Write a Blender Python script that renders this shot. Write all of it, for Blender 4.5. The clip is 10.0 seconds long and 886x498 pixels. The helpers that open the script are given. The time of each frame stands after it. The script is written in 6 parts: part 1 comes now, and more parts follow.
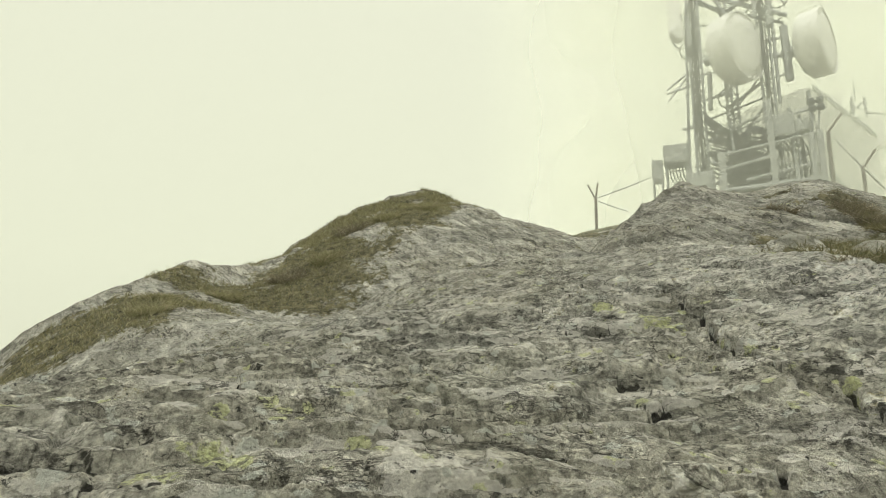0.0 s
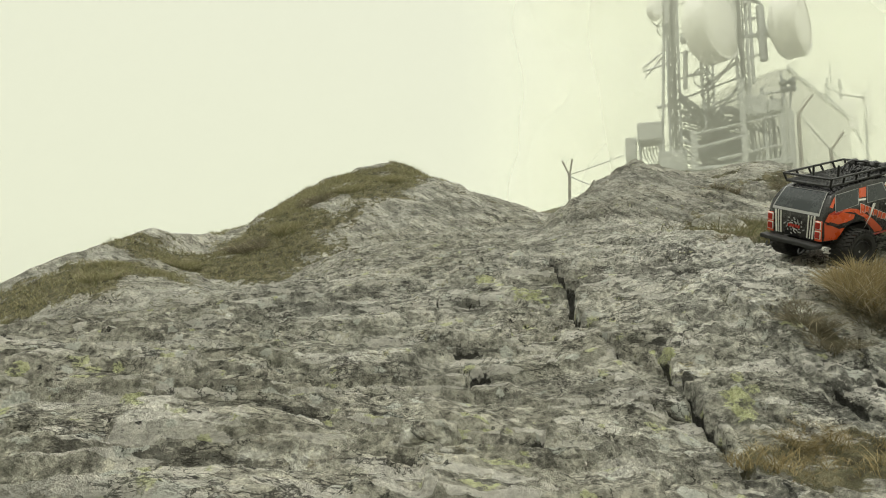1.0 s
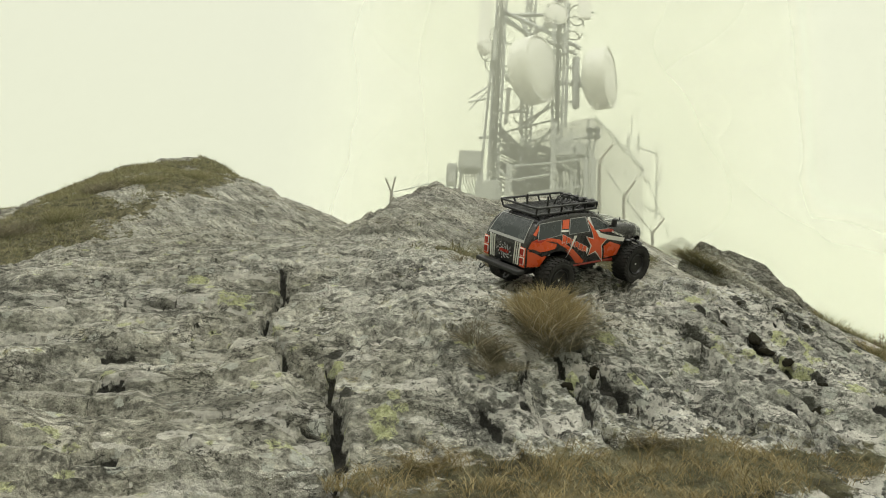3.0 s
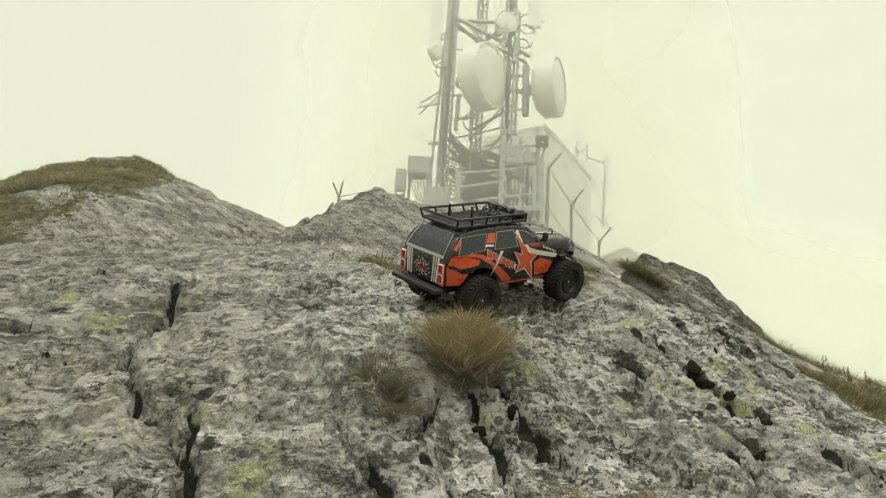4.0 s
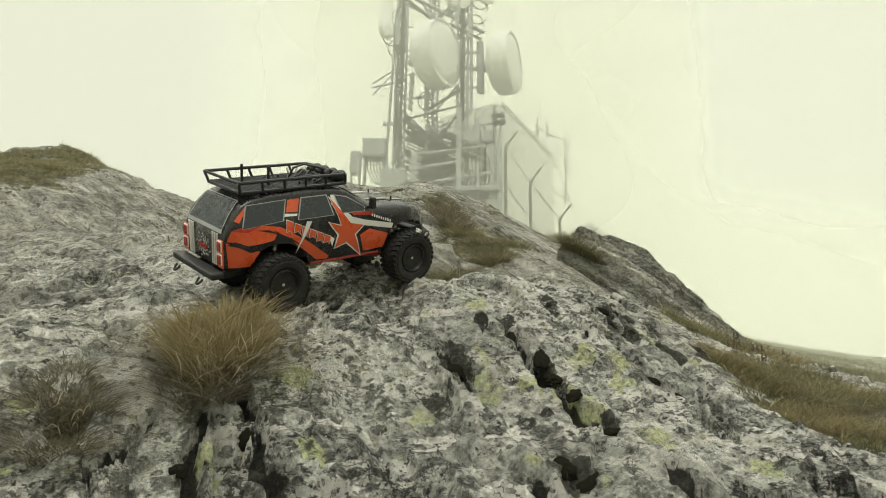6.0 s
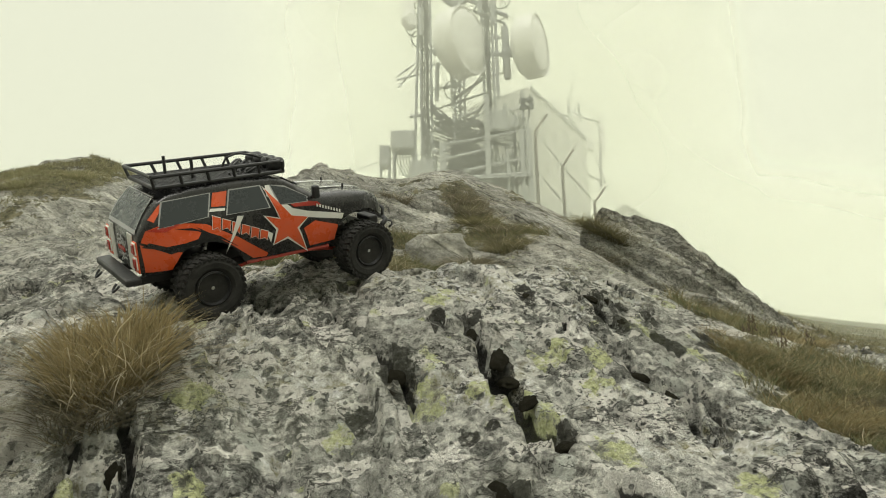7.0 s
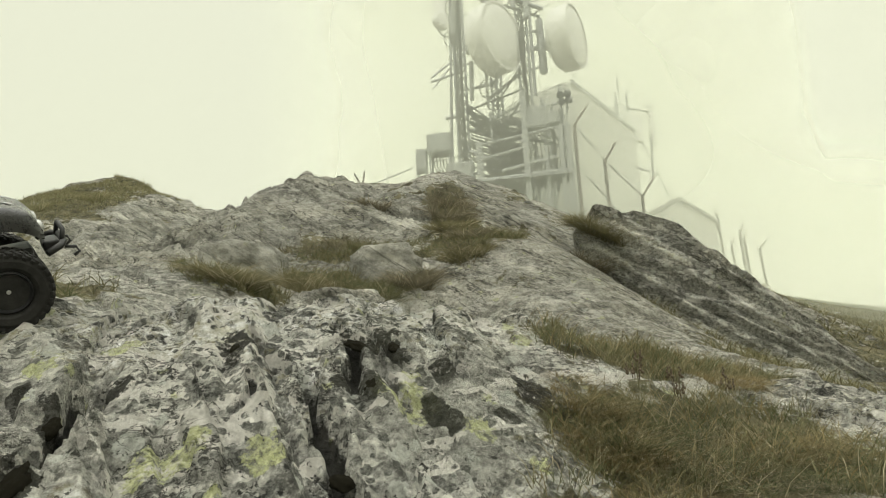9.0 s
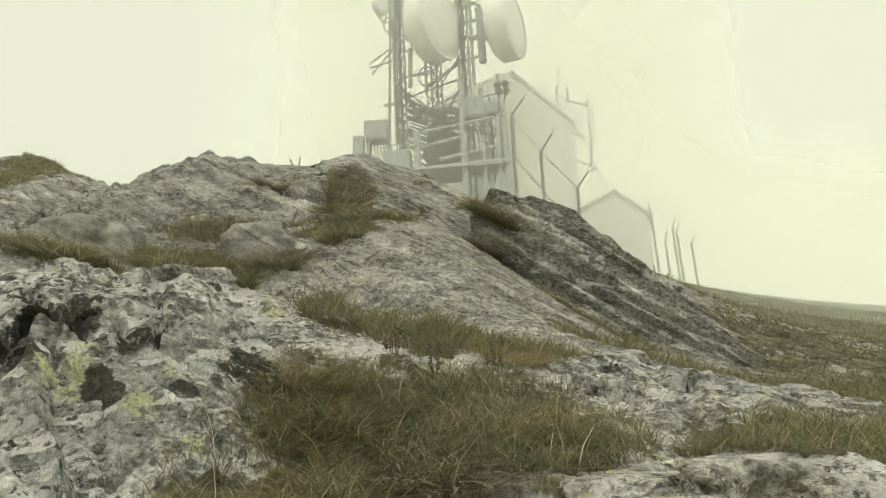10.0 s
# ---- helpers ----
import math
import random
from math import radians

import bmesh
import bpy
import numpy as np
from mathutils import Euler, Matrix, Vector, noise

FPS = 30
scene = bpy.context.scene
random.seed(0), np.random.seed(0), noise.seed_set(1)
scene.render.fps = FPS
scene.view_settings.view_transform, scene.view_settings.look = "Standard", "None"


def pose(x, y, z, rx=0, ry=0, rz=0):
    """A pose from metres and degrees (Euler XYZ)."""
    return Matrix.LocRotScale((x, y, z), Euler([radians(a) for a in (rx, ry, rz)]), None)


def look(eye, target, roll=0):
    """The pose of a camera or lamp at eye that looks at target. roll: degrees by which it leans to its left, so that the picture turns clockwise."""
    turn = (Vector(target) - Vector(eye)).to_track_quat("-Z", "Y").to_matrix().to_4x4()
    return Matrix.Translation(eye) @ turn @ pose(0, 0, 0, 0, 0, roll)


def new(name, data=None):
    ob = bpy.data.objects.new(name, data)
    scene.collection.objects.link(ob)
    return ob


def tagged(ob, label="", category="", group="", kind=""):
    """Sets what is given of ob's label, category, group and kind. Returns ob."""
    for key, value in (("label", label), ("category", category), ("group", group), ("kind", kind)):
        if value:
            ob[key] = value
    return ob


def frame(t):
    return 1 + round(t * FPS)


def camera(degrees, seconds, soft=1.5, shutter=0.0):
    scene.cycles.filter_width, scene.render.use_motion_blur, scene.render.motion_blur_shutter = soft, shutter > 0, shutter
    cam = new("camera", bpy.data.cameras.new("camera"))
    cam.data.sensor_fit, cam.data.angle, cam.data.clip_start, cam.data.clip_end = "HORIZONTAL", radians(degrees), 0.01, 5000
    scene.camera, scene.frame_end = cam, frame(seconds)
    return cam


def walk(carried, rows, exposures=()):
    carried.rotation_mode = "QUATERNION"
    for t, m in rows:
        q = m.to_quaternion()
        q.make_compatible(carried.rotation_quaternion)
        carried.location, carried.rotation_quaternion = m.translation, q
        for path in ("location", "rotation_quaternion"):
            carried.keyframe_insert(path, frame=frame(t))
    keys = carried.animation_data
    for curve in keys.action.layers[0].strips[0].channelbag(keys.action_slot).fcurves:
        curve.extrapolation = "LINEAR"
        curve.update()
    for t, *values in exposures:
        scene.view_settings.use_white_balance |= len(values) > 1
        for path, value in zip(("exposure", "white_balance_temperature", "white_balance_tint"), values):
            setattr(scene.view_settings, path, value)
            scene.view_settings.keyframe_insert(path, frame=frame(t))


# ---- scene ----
cam = camera(66.0, 10.0, soft=1.0)
PATH = [
    (0, (-0.0184, 0.0087, 0.5104), (0.0017, 1.9567, 0.9631), 0.96),
    (0.5, (0.1456, -0.0283, 0.5049), (0.1618, 1.9262, 0.9289), 1.08),
    (1, (0.3307, -0.0643, 0.5001), (0.4011, 1.8984, 0.8778), 1.75),
    (1.5, (0.4544, -0.0776, 0.5069), (0.6378, 1.8814, 0.8652), 2.77),
    (2, (0.5544, -0.0611, 0.519), (0.8784, 1.876, 0.8969), 3.47),
    (2.5, (0.6321, -0.036, 0.5128), (1.109, 1.8615, 0.928), 3.79),
    (3, (0.7023, -0.016, 0.5139), (1.264, 1.8517, 0.9568), 3.84),
    (3.2, (0.7341, 0.0036, 0.5255), (1.3461, 1.8503, 0.9895), 3.52),
    (4.3, (0.9541, 0.2479, 0.6157), (1.6798, 2.0519, 1.0835), 3.29),
    (4.5, (1.0141, 0.2979, 0.6153), (1.7789, 2.086, 1.0822), 2.89),
    (5, (1.1684, 0.3644, 0.6635), (2.0267, 2.1155, 1.1072), 2.5),
    (5.5, (1.2772, 0.3821, 0.6721), (2.1516, 2.1255, 1.1146), 2.2),
    (5.7, (1.3467, 0.3838, 0.6788), (2.1896, 2.1444, 1.1147), 1.8),
    (6.8, (1.5813, 0.4561, 0.697), (2.2415, 2.3003, 1.1007), -0.87),
    (7, (1.6689, 0.4874, 0.7194), (2.336, 2.3305, 1.1168), -1.27),
    (7.5, (1.803, 0.5654, 0.7491), (2.4623, 2.4106, 1.1502), -1.06),
    (8, (2.0337, 0.6247, 0.7692), (2.5674, 2.5074, 1.1823), -2.54),
    (8.2, (2.1133, 0.6459, 0.7928), (2.6124, 2.5395, 1.1993), -2.12),
    (8.5, (2.2329, 0.6762, 0.8141), (2.716, 2.5739, 1.2208), -2.71),
    (9, (2.4823, 0.7711, 0.8461), (2.9728, 2.666, 1.2572), -2.72),
    (9.5, (2.6749, 0.7899, 0.8484), (3.2071, 2.6739, 1.2574), -2.53),
    (9.7, (2.7632, 0.7872, 0.8356), (3.3685, 2.6533, 1.2246), -2.45),
    (10, (2.9101, 0.7781, 0.7979), (3.5436, 2.6373, 1.1748), -2.75),
]
walk(cam, [(t, look(eye, target, roll)) for t, eye, target, roll in PATH])

# ---------------------------------------------------------------- light
world = bpy.data.worlds.new("overcast")
scene.world = world
world.use_nodes = True
wt = world.node_tree
wt.nodes.clear()
w_out = wt.nodes.new("ShaderNodeOutputWorld")
w_bg = wt.nodes.new("ShaderNodeBackground")
w_ramp = wt.nodes.new("ShaderNodeValToRGB")
w_sep = wt.nodes.new("ShaderNodeSeparateXYZ")
w_co = wt.nodes.new("ShaderNodeTexCoord")
w_map = wt.nodes.new("ShaderNodeMapRange")
w_map.inputs["From Min"].default_value, w_map.inputs["From Max"].default_value = -0.1, 1.0
wt.links.new(w_co.outputs["Generated"], w_sep.inputs[0])
wt.links.new(w_sep.outputs["Z"], w_map.inputs["Value"])
wt.links.new(w_map.outputs[0], w_ramp.inputs[0])
wt.links.new(w_ramp.outputs[0], w_bg.inputs["Color"])
wt.links.new(w_bg.outputs[0], w_out.inputs["Surface"])
stops = w_ramp.color_ramp.elements
stops[0].position, stops[0].color = 0.0, (0.72, 0.73, 0.57, 1)
stops[1].position, stops[1].color = 1.0, (1.0, 1.0, 0.92, 1)
for place, colour in ((0.10, (0.78, 0.80, 0.61, 1)), (0.26, (0.845, 0.87, 0.665, 1)), (0.65, (0.865, 0.885, 0.70, 1))):
    stops.new(place).color = colour
w_zenith = wt.nodes.new("ShaderNodeMapRange")
w_zenith.interpolation_type = "SMOOTHSTEP"
for key, value in (("From Min", 0.52), ("From Max", 1.0), ("To Min", 1.0), ("To Max", 2.6)):
    w_zenith.inputs[key].default_value = value
wt.links.new(w_sep.outputs["Z"], w_zenith.inputs["Value"])
w_side = wt.nodes.new("ShaderNodeMapRange")
for key, value in (("From Min", -1.0), ("From Max", 1.0), ("To Min", 0.955), ("To Max", 0.978)):
    w_side.inputs[key].default_value = value
wt.links.new(w_sep.outputs["X"], w_side.inputs["Value"])
w_mul = wt.nodes.new("ShaderNodeMath")
w_mul.operation = "MULTIPLY"
wt.links.new(w_zenith.outputs[0], w_mul.inputs[0])
wt.links.new(w_side.outputs[0], w_mul.inputs[1])
wt.links.new(w_mul.outputs[0], w_bg.inputs["Strength"])

sun_data = bpy.data.lights.new("sun", "SUN")
sun_data.energy, sun_data.angle, sun_data.color = 1.35, radians(30), (1.0, 0.97, 0.9)
sun = new("sun", sun_data)
sun.matrix_world = look((0, 0, 30), (6, 17, 0))


# ---------------------------------------------------------------- materials
def material(name, rough=0.8, metal=0.0, spec=0.3):
    m = bpy.data.materials.new(name)
    m.use_nodes = True
    b = m.node_tree.nodes["Principled BSDF"]
    b.inputs["Roughness"].default_value = rough
    b.inputs["Metallic"].default_value = metal
    b.inputs["Specular IOR Level"].default_value = spec
    return m, m.node_tree, b


def node(nt, kind, links=(), **values):
    """A node with inputs set by name, and links (input, socket)."""
    n = nt.nodes.new(kind)
    for key, value in values.items():
        n.inputs[key.replace("_", " ")].default_value = value
    for key, socket in links:
        nt.links.new(socket, n.inputs[key])
    return n


def ramp(nt, socket, *steps, ease="LINEAR"):
    n = nt.nodes.new("ShaderNodeValToRGB")
    nt.links.new(socket, n.inputs[0])
    n.color_ramp.interpolation = ease
    e = n.color_ramp.elements
    for k, (place, colour) in enumerate(steps):
        s = e[k] if k < 2 else e.new(place)
        s.position = place
        s.color = (*colour, 1) if len(colour) == 3 else colour
    return n.outputs[0]


def grey(v):
    return (v, v, v)


def mixed(nt, fac, a, b, blend="MIX"):
    n = nt.nodes.new("ShaderNodeMix")
    n.data_type, n.blend_type = "RGBA", blend
    for k, v in ((0, fac), (6, a), (7, b)):
        if isinstance(v, bpy.types.NodeSocket):
            nt.links.new(v, n.inputs[k])
        else:
            n.inputs[k].default_value = v if k == 0 else (*v, 1)
    return n.outputs[2]


def fractal(nt, co, scale, detail=6, rough=0.6, warp=0.0):
    n = node(nt, "ShaderNodeTexNoise", [("Vector", co)], Scale=scale, Detail=detail, Roughness=rough, Distortion=warp)
    return n.outputs[0]


def maths(nt, op, a, b=0.0):
    n = nt.nodes.new("ShaderNodeMath")
    n.operation = op
    for k, v in ((0, a), (1, b)):
        if isinstance(v, bpy.types.NodeSocket):
            nt.links.new(v, n.inputs[k])
        else:
            n.inputs[k].default_value = v
    return n.outputs[0]


def bumped(nt, bsdf, height, dist, strength=1.0, before=None):
    n = node(nt, "ShaderNodeBump", [("Height", height)], Strength=strength, Distance=dist)
    if before:
        nt.links.new(before, n.inputs["Normal"])
    if bsdf:
        nt.links.new(n.outputs[0], bsdf.inputs["Normal"])
    return n.outputs[0]


def bedding(nt, co, along, cross, up):
    """Coordinates in the dipping layers of the rock, scaled along, across and through them."""
    out = nt.nodes.new("ShaderNodeCombineXYZ")
    for k, (axis, f) in enumerate((((0.76, -0.30, -0.58), along), ((0.365, 0.93, 0.0), cross), ((0.54, -0.21, 0.81), up))):
        dot = nt.nodes.new("ShaderNodeVectorMath")
        dot.operation = "DOT_PRODUCT"
        nt.links.new(co, dot.inputs[0])
        dot.inputs[1].default_value = tuple(f * a for a in axis)
        nt.links.new(dot.outputs["Value"], out.inputs[k])
    return out.outputs[0]


def rock_material(name, tone=1.0, lichen=1.0, soil=True, pepper=1.0, grainy=1.0, overgrown=0.7):
    """Foliated grey rock under crusts of pale, black and yellow-green lichen."""
    m, nt, b = material(name, 0.92, 0, 0.2)
    geo = nt.nodes.new("ShaderNodeNewGeometry")
    co = geo.outputs["Position"]
    flat = node(nt, "ShaderNodeMapping", [("Vector", co)], Scale=(1.7, 0.9, 2.2), Rotation=(0, 0, 0.3)).outputs[0]
    wide = node(nt, "ShaderNodeMapping", [("Vector", co)], Scale=(0.75, 1.6, 3.0), Rotation=(0, 0, 0.12)).outputs[0]
    dip = bedding(nt, co, 0.35, 1.3, 4.2)
    if soil:
        calm = nt.nodes.new("ShaderNodeAttribute")
        calm.attribute_name = "clean"
        far = calm.outputs["Fac"]
        crusty = nt.nodes.new("ShaderNodeAttribute")
        crusty.attribute_name = "crusty"
        crust = crusty.outputs["Fac"]
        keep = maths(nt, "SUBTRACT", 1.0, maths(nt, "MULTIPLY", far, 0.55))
    else:
        far, crust, keep = 0.0, overgrown, grainy

    def shade(r, g, c):
        return (r * tone, g * tone, c * tone)

    def times(*f):
        out = f[0]
        for g in f[1:]:
            out = maths(nt, "MULTIPLY", out, g)
        return out

    def centred(f, amount):
        return maths(nt, "MULTIPLY", maths(nt, "SUBTRACT", f, 0.5), amount)

    def step(f, level, edge=0.012):
        return ramp(nt, f, (level, grey(0)), (level + edge, grey(1)))

    def rosettes(scale, wobble, seed):
        """Round lobed crusts: nearness to the middle of each, and two random numbers of each."""
        bent = nt.nodes.new("ShaderNodeVectorMath")
        nt.links.new(co, bent.inputs[0])
        lobes = node(nt, "ShaderNodeTexNoise", [("Vector", co)], Scale=scale * 2.3, Detail=5.0, Roughness=0.68).outputs["Color"]
        scaled = nt.nodes.new("ShaderNodeVectorMath")
        scaled.operation = "MULTIPLY_ADD"
        scaled.inputs[1].default_value = (wobble / scale,) * 3
        scaled.inputs[2].default_value = (seed * 3.17, seed * 1.31, 0.0)
        nt.links.new(lobes, scaled.inputs[0])
        nt.links.new(scaled.outputs[0], bent.inputs[1])
        cell = nt.nodes.new("ShaderNodeTexVoronoi")
        cell.inputs["Scale"].default_value = scale
        nt.links.new(bent.outputs[0], cell.inputs["Vector"])
        parts = nt.nodes.new("ShaderNodeSeparateColor")
        nt.links.new(cell.outputs["Color"], parts.inputs[0])
        return cell.outputs["Distance"], parts.outputs[0], parts.outputs[1]

    def within(dist, radius, edge=0.05):
        return ramp(nt, maths(nt, "SUBTRACT", radius, dist), (0.0, grey(0)), (edge, grey(1)))

    big = fractal(nt, co, 1.1, 4, 0.6)
    patch = fractal(nt, co, 2.6, 5, 0.62)
    mid = fractal(nt, flat, 5.5, 10, 0.66, 0.25)
    fine = fractal(nt, co, 42, 9, 0.78)
    speck = fractal(nt, co, 110, 5, 0.75)
    grit = fractal(nt, co, 190, 3, 0.7)
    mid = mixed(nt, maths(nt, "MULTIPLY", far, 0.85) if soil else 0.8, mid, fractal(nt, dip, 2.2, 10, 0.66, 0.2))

    # weathered rock face
    c = ramp(nt, mid, (0.36, shade(0.17, 0.167, 0.146)), (0.62, shade(0.66, 0.645, 0.565)), (0.44, shade(0.29, 0.285, 0.248)), (0.50, shade(0.375, 0.365, 0.318)), (0.56, shade(0.45, 0.438, 0.383)))
    c = mixed(nt, ramp(nt, big, (0.40, grey(0.0)), (0.60, grey(0.5))), c, shade(0.32, 0.30, 0.235))
    c = mixed(nt, times(crust, 0.55), c, shade(0.62, 0.612, 0.555))
    stain = ramp(nt, fractal(nt, wide, 1.5, 5, 0.6, 0.5), (0.40, grey(0.66)), (0.60, grey(1.2)), (0.48, grey(0.96)), (0.54, grey(1.06)))
    c = mixed(nt, 0.85, c, stain, "MULTIPLY")
    grain = ramp(nt, fine, (0.36, grey(0.05)), (0.64, grey(0.95)), (0.46, grey(0.36)), (0.54, grey(0.64)))
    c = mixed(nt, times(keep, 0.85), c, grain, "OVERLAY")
    # dark streaks along the foliation; level ones paint ledge shade on flatter rock
    strand = node(nt, "ShaderNodeMapping", [("Vector", co)], Scale=(1.0, 0.20, 1.0), Rotation=(0, 0, 0.12)).outputs[0]
    ledge = node(nt, "ShaderNodeMapping", [("Vector", co)], Scale=(0.22, 1.0, 1.0), Rotation=(0, 0, 0.10)).outputs[0]
    if soil:
        down, level = fractal(nt, strand, 16, 6, 0.66, 0.35), fractal(nt, ledge, 17, 6, 0.66, 0.35)
        seam = mixed(nt, far, mixed(nt, ramp(nt, crust, (0.1, grey(0)), (0.4, grey(1))), level, down), fractal(nt, dip, 6, 6, 0.66, 0.35))
    else:
        seam = fractal(nt, dip, 6, 6, 0.66, 0.35)
    seam = maths(nt, "ADD", seam, centred(patch, 0.30))
    seam_f = times(ramp(nt, seam, (0.570, grey(0)), (0.610, grey(1))), ramp(nt, speck, (0.36, grey(0.25)), (0.50, grey(1))))
    c = mixed(nt, times(seam_f, 0.72 * pepper), c, (0.045, 0.044, 0.038))
    # smooth pale plates with a crisp rim
    rim = maths(nt, "ADD", fractal(nt, wide, 7.5, 2, 0.5, 0.5), centred(fractal(nt, co, 38, 6, 0.70), 0.22))
    rim = maths(nt, "ADD", rim, maths(nt, "MULTIPLY", crust, 0.020))
    pale_f = step(rim, 0.575, 0.008)
    pale = ramp(nt, speck, (0.32, shade(0.56, 0.535, 0.475)), (0.58, shade(0.76, 0.735, 0.67)))
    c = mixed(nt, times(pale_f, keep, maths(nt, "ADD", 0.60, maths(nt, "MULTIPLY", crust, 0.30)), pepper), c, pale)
    # grey-black rosettes, knobbly within
    gather = maths(nt, "SUBTRACT", ramp(nt, patch, (0.36, grey(0.0)), (0.62, grey(0.32))), 0.16)
    dark_in = ramp(nt, speck, (0.38, (0.022, 0.023, 0.020)), (0.60, (0.30, 0.30, 0.27)), (0.48, (0.095, 0.097, 0.085)))
    relief_f = None
    for scale, wobble, seed, reach in ((17.0, 0.55, 1, 0.46), (33.0, 0.55, 2, 0.50), (62.0, 0.55, 3, 0.50)):
        dist, one, two = rosettes(scale, wobble, seed)
        radius = times(maths(nt, "ADD", maths(nt, "MULTIPLY", one, reach), gather), ramp(nt, two, (0.46, grey(0)), (0.50, grey(1))))
        f = times(within(dist, radius, 0.07), step(fine, 0.42, 0.05))
        c = mixed(nt, times(f, keep, maths(nt, "ADD", 0.24, maths(nt, "MULTIPLY", crust, 0.62)), pepper), c, dark_in)
        relief_f = f if relief_f is None else maths(nt, "MAXIMUM", relief_f, f)
    # pale grey and yellow-green rosettes
    dist, one, two = rosettes(22.0, 0.70, 4)
    ash_f = within(dist, times(maths(nt, "MULTIPLY", one, 0.55), step(two, 0.70)), 0.05)
    c = mixed(nt, times(ash_f, keep, 0.85 * pepper), c, ramp(nt, speck, (0.36, shade(0.40, 0.41, 0.36)), (0.58, shade(0.60, 0.61, 0.55))))
    dist, one, two = rosettes(20.0, 0.95, 5)
    yel_f = times(within(dist, times(maths(nt, "ADD", maths(nt, "MULTIPLY", one, 0.40), centred(big, 0.9)), step(two, 0.74)), 0.06), step(fine, 0.43, 0.04))
    lime = ramp(nt, speck, (0.34, (0.28, 0.30, 0.14)), (0.60, (0.66, 0.68, 0.39)), (0.47, (0.47, 0.49, 0.25)))
    c = mixed(nt, times(yel_f, maths(nt, "ADD", 0.25, maths(nt, "MULTIPLY", keep, 0.5)), lichen), c, lime)
    # peppering of black crust
    pep = maths(nt, "ADD", fractal(nt, co, 46, 7, 0.74), centred(patch, 0.28))
    pep_f = step(pep, 0.605, 0.02)
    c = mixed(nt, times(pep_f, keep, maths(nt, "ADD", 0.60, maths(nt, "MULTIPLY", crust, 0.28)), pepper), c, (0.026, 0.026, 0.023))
    flake = maths(nt, "ADD", fractal(nt, flat, 17, 6, 0.68, 0.3), centred(patch, 0.15))
    flake_f = times(step(flake, 0.625, 0.015), ramp(nt, speck, (0.40, grey(0.1)), (0.48, grey(1))))
    c = mixed(nt, times(flake_f, keep, 0.92 * pepper), c, (0.020, 0.021, 0.019))
    # fine cracks that follow the ledges on the flatter rock and the layers farther off
    lines = None
    for where, scale, width in ((wide, 4.5, 0.012), (flat, 9.0, 0.012), (dip, 2.4, 0.016)):
        ridge = maths(nt, "ABSOLUTE", maths(nt, "SUBTRACT", fractal(nt, where, scale, 7, 0.62, 0.3), 0.5))
        f = ramp(nt, ridge, (width * 0.4, grey(1)), (width, grey(0)))
        if scale < 3:
            layer_f = times(f, ramp(nt, big, (0.45, grey(0.2)), (0.55, grey(1))))
        else:
            lines = f if lines is None else maths(nt, "MAXIMUM", lines, f)
    lines = times(lines, ramp(nt, fractal(nt, co, 5.7, 3, 0.5), (0.50, grey(0)), (0.56, grey(1))))
    c = mixed(nt, times(lines, keep, 0.85 * pepper), c, (0.026, 0.025, 0.021))
    c = mixed(nt, times(layer_f, far if soil else 0.9, 0.85), c, (0.035, 0.034, 0.029))
    if soil:
        lic = nt.nodes.new("ShaderNodeAttribute")
        lic.attribute_name = "lichen"
        rag = maths(nt, "ADD", lic.outputs["Fac"], centred(fractal(nt, co, 19, 8, 0.70), 3.6))
        flecked = times(ramp(nt, rag, (0.66, grey(0)), (0.74, grey(1))), ramp(nt, fine, (0.42, grey(0.08)), (0.52, grey(0.92))))
        c = mixed(nt, flecked, c, lime)
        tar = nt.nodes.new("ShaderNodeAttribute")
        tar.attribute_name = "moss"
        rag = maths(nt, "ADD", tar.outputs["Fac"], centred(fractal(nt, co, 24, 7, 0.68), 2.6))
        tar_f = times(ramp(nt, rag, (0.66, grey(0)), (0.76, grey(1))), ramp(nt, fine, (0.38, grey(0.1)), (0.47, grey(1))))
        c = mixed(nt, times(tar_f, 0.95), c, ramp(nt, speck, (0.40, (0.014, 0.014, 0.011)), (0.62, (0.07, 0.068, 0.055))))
        relief_f = maths(nt, "MAXIMUM", relief_f, tar_f)
    c = mixed(nt, ramp(nt, fractal(nt, co, 2.3, 4, 0.6), (0.50, grey(0)), (0.66, grey(0.20))), c, (0.16, 0.17, 0.12))
    h = maths(nt, "ADD", maths(nt, "MULTIPLY", fine, 0.9), maths(nt, "MULTIPLY", mid, 1.5))
    h = maths(nt, "ADD", h, maths(nt, "MULTIPLY", maths(nt, "ADD", pale_f, ash_f), 0.10))
    h = maths(nt, "ADD", h, times(relief_f, maths(nt, "ADD", 0.05, maths(nt, "MULTIPLY", speck, 0.30))))
    h = maths(nt, "SUBTRACT", h, times(maths(nt, "ADD", lines, maths(nt, "ADD", flake_f, maths(nt, "ADD", pep_f, seam_f))), 0.18))
    normal = bumped(nt, b, h, 0.052, 1.0)
    bumped(nt, b, maths(nt, "ADD", speck, maths(nt, "MULTIPLY", grit, 0.4)), 0.007, 0.9, normal)
    if soil:
        a = nt.nodes.new("ShaderNodeAttribute")
        a.attribute_name = "soil"
        turf = ramp(nt, fractal(nt, co, 7, 8, 0.75), (0.38, (0.055, 0.05, 0.03)), (0.62, (0.25, 0.225, 0.14)), (0.50, (0.13, 0.122, 0.072)))
        broad = times(centred(fractal(nt, co, 1.9, 5, 0.65), 3.0), far)
        edge = maths(nt, "ADD", maths(nt, "ADD", a.outputs["Fac"], broad), centred(fractal(nt, co, 12, 6, 0.7), 2.2))
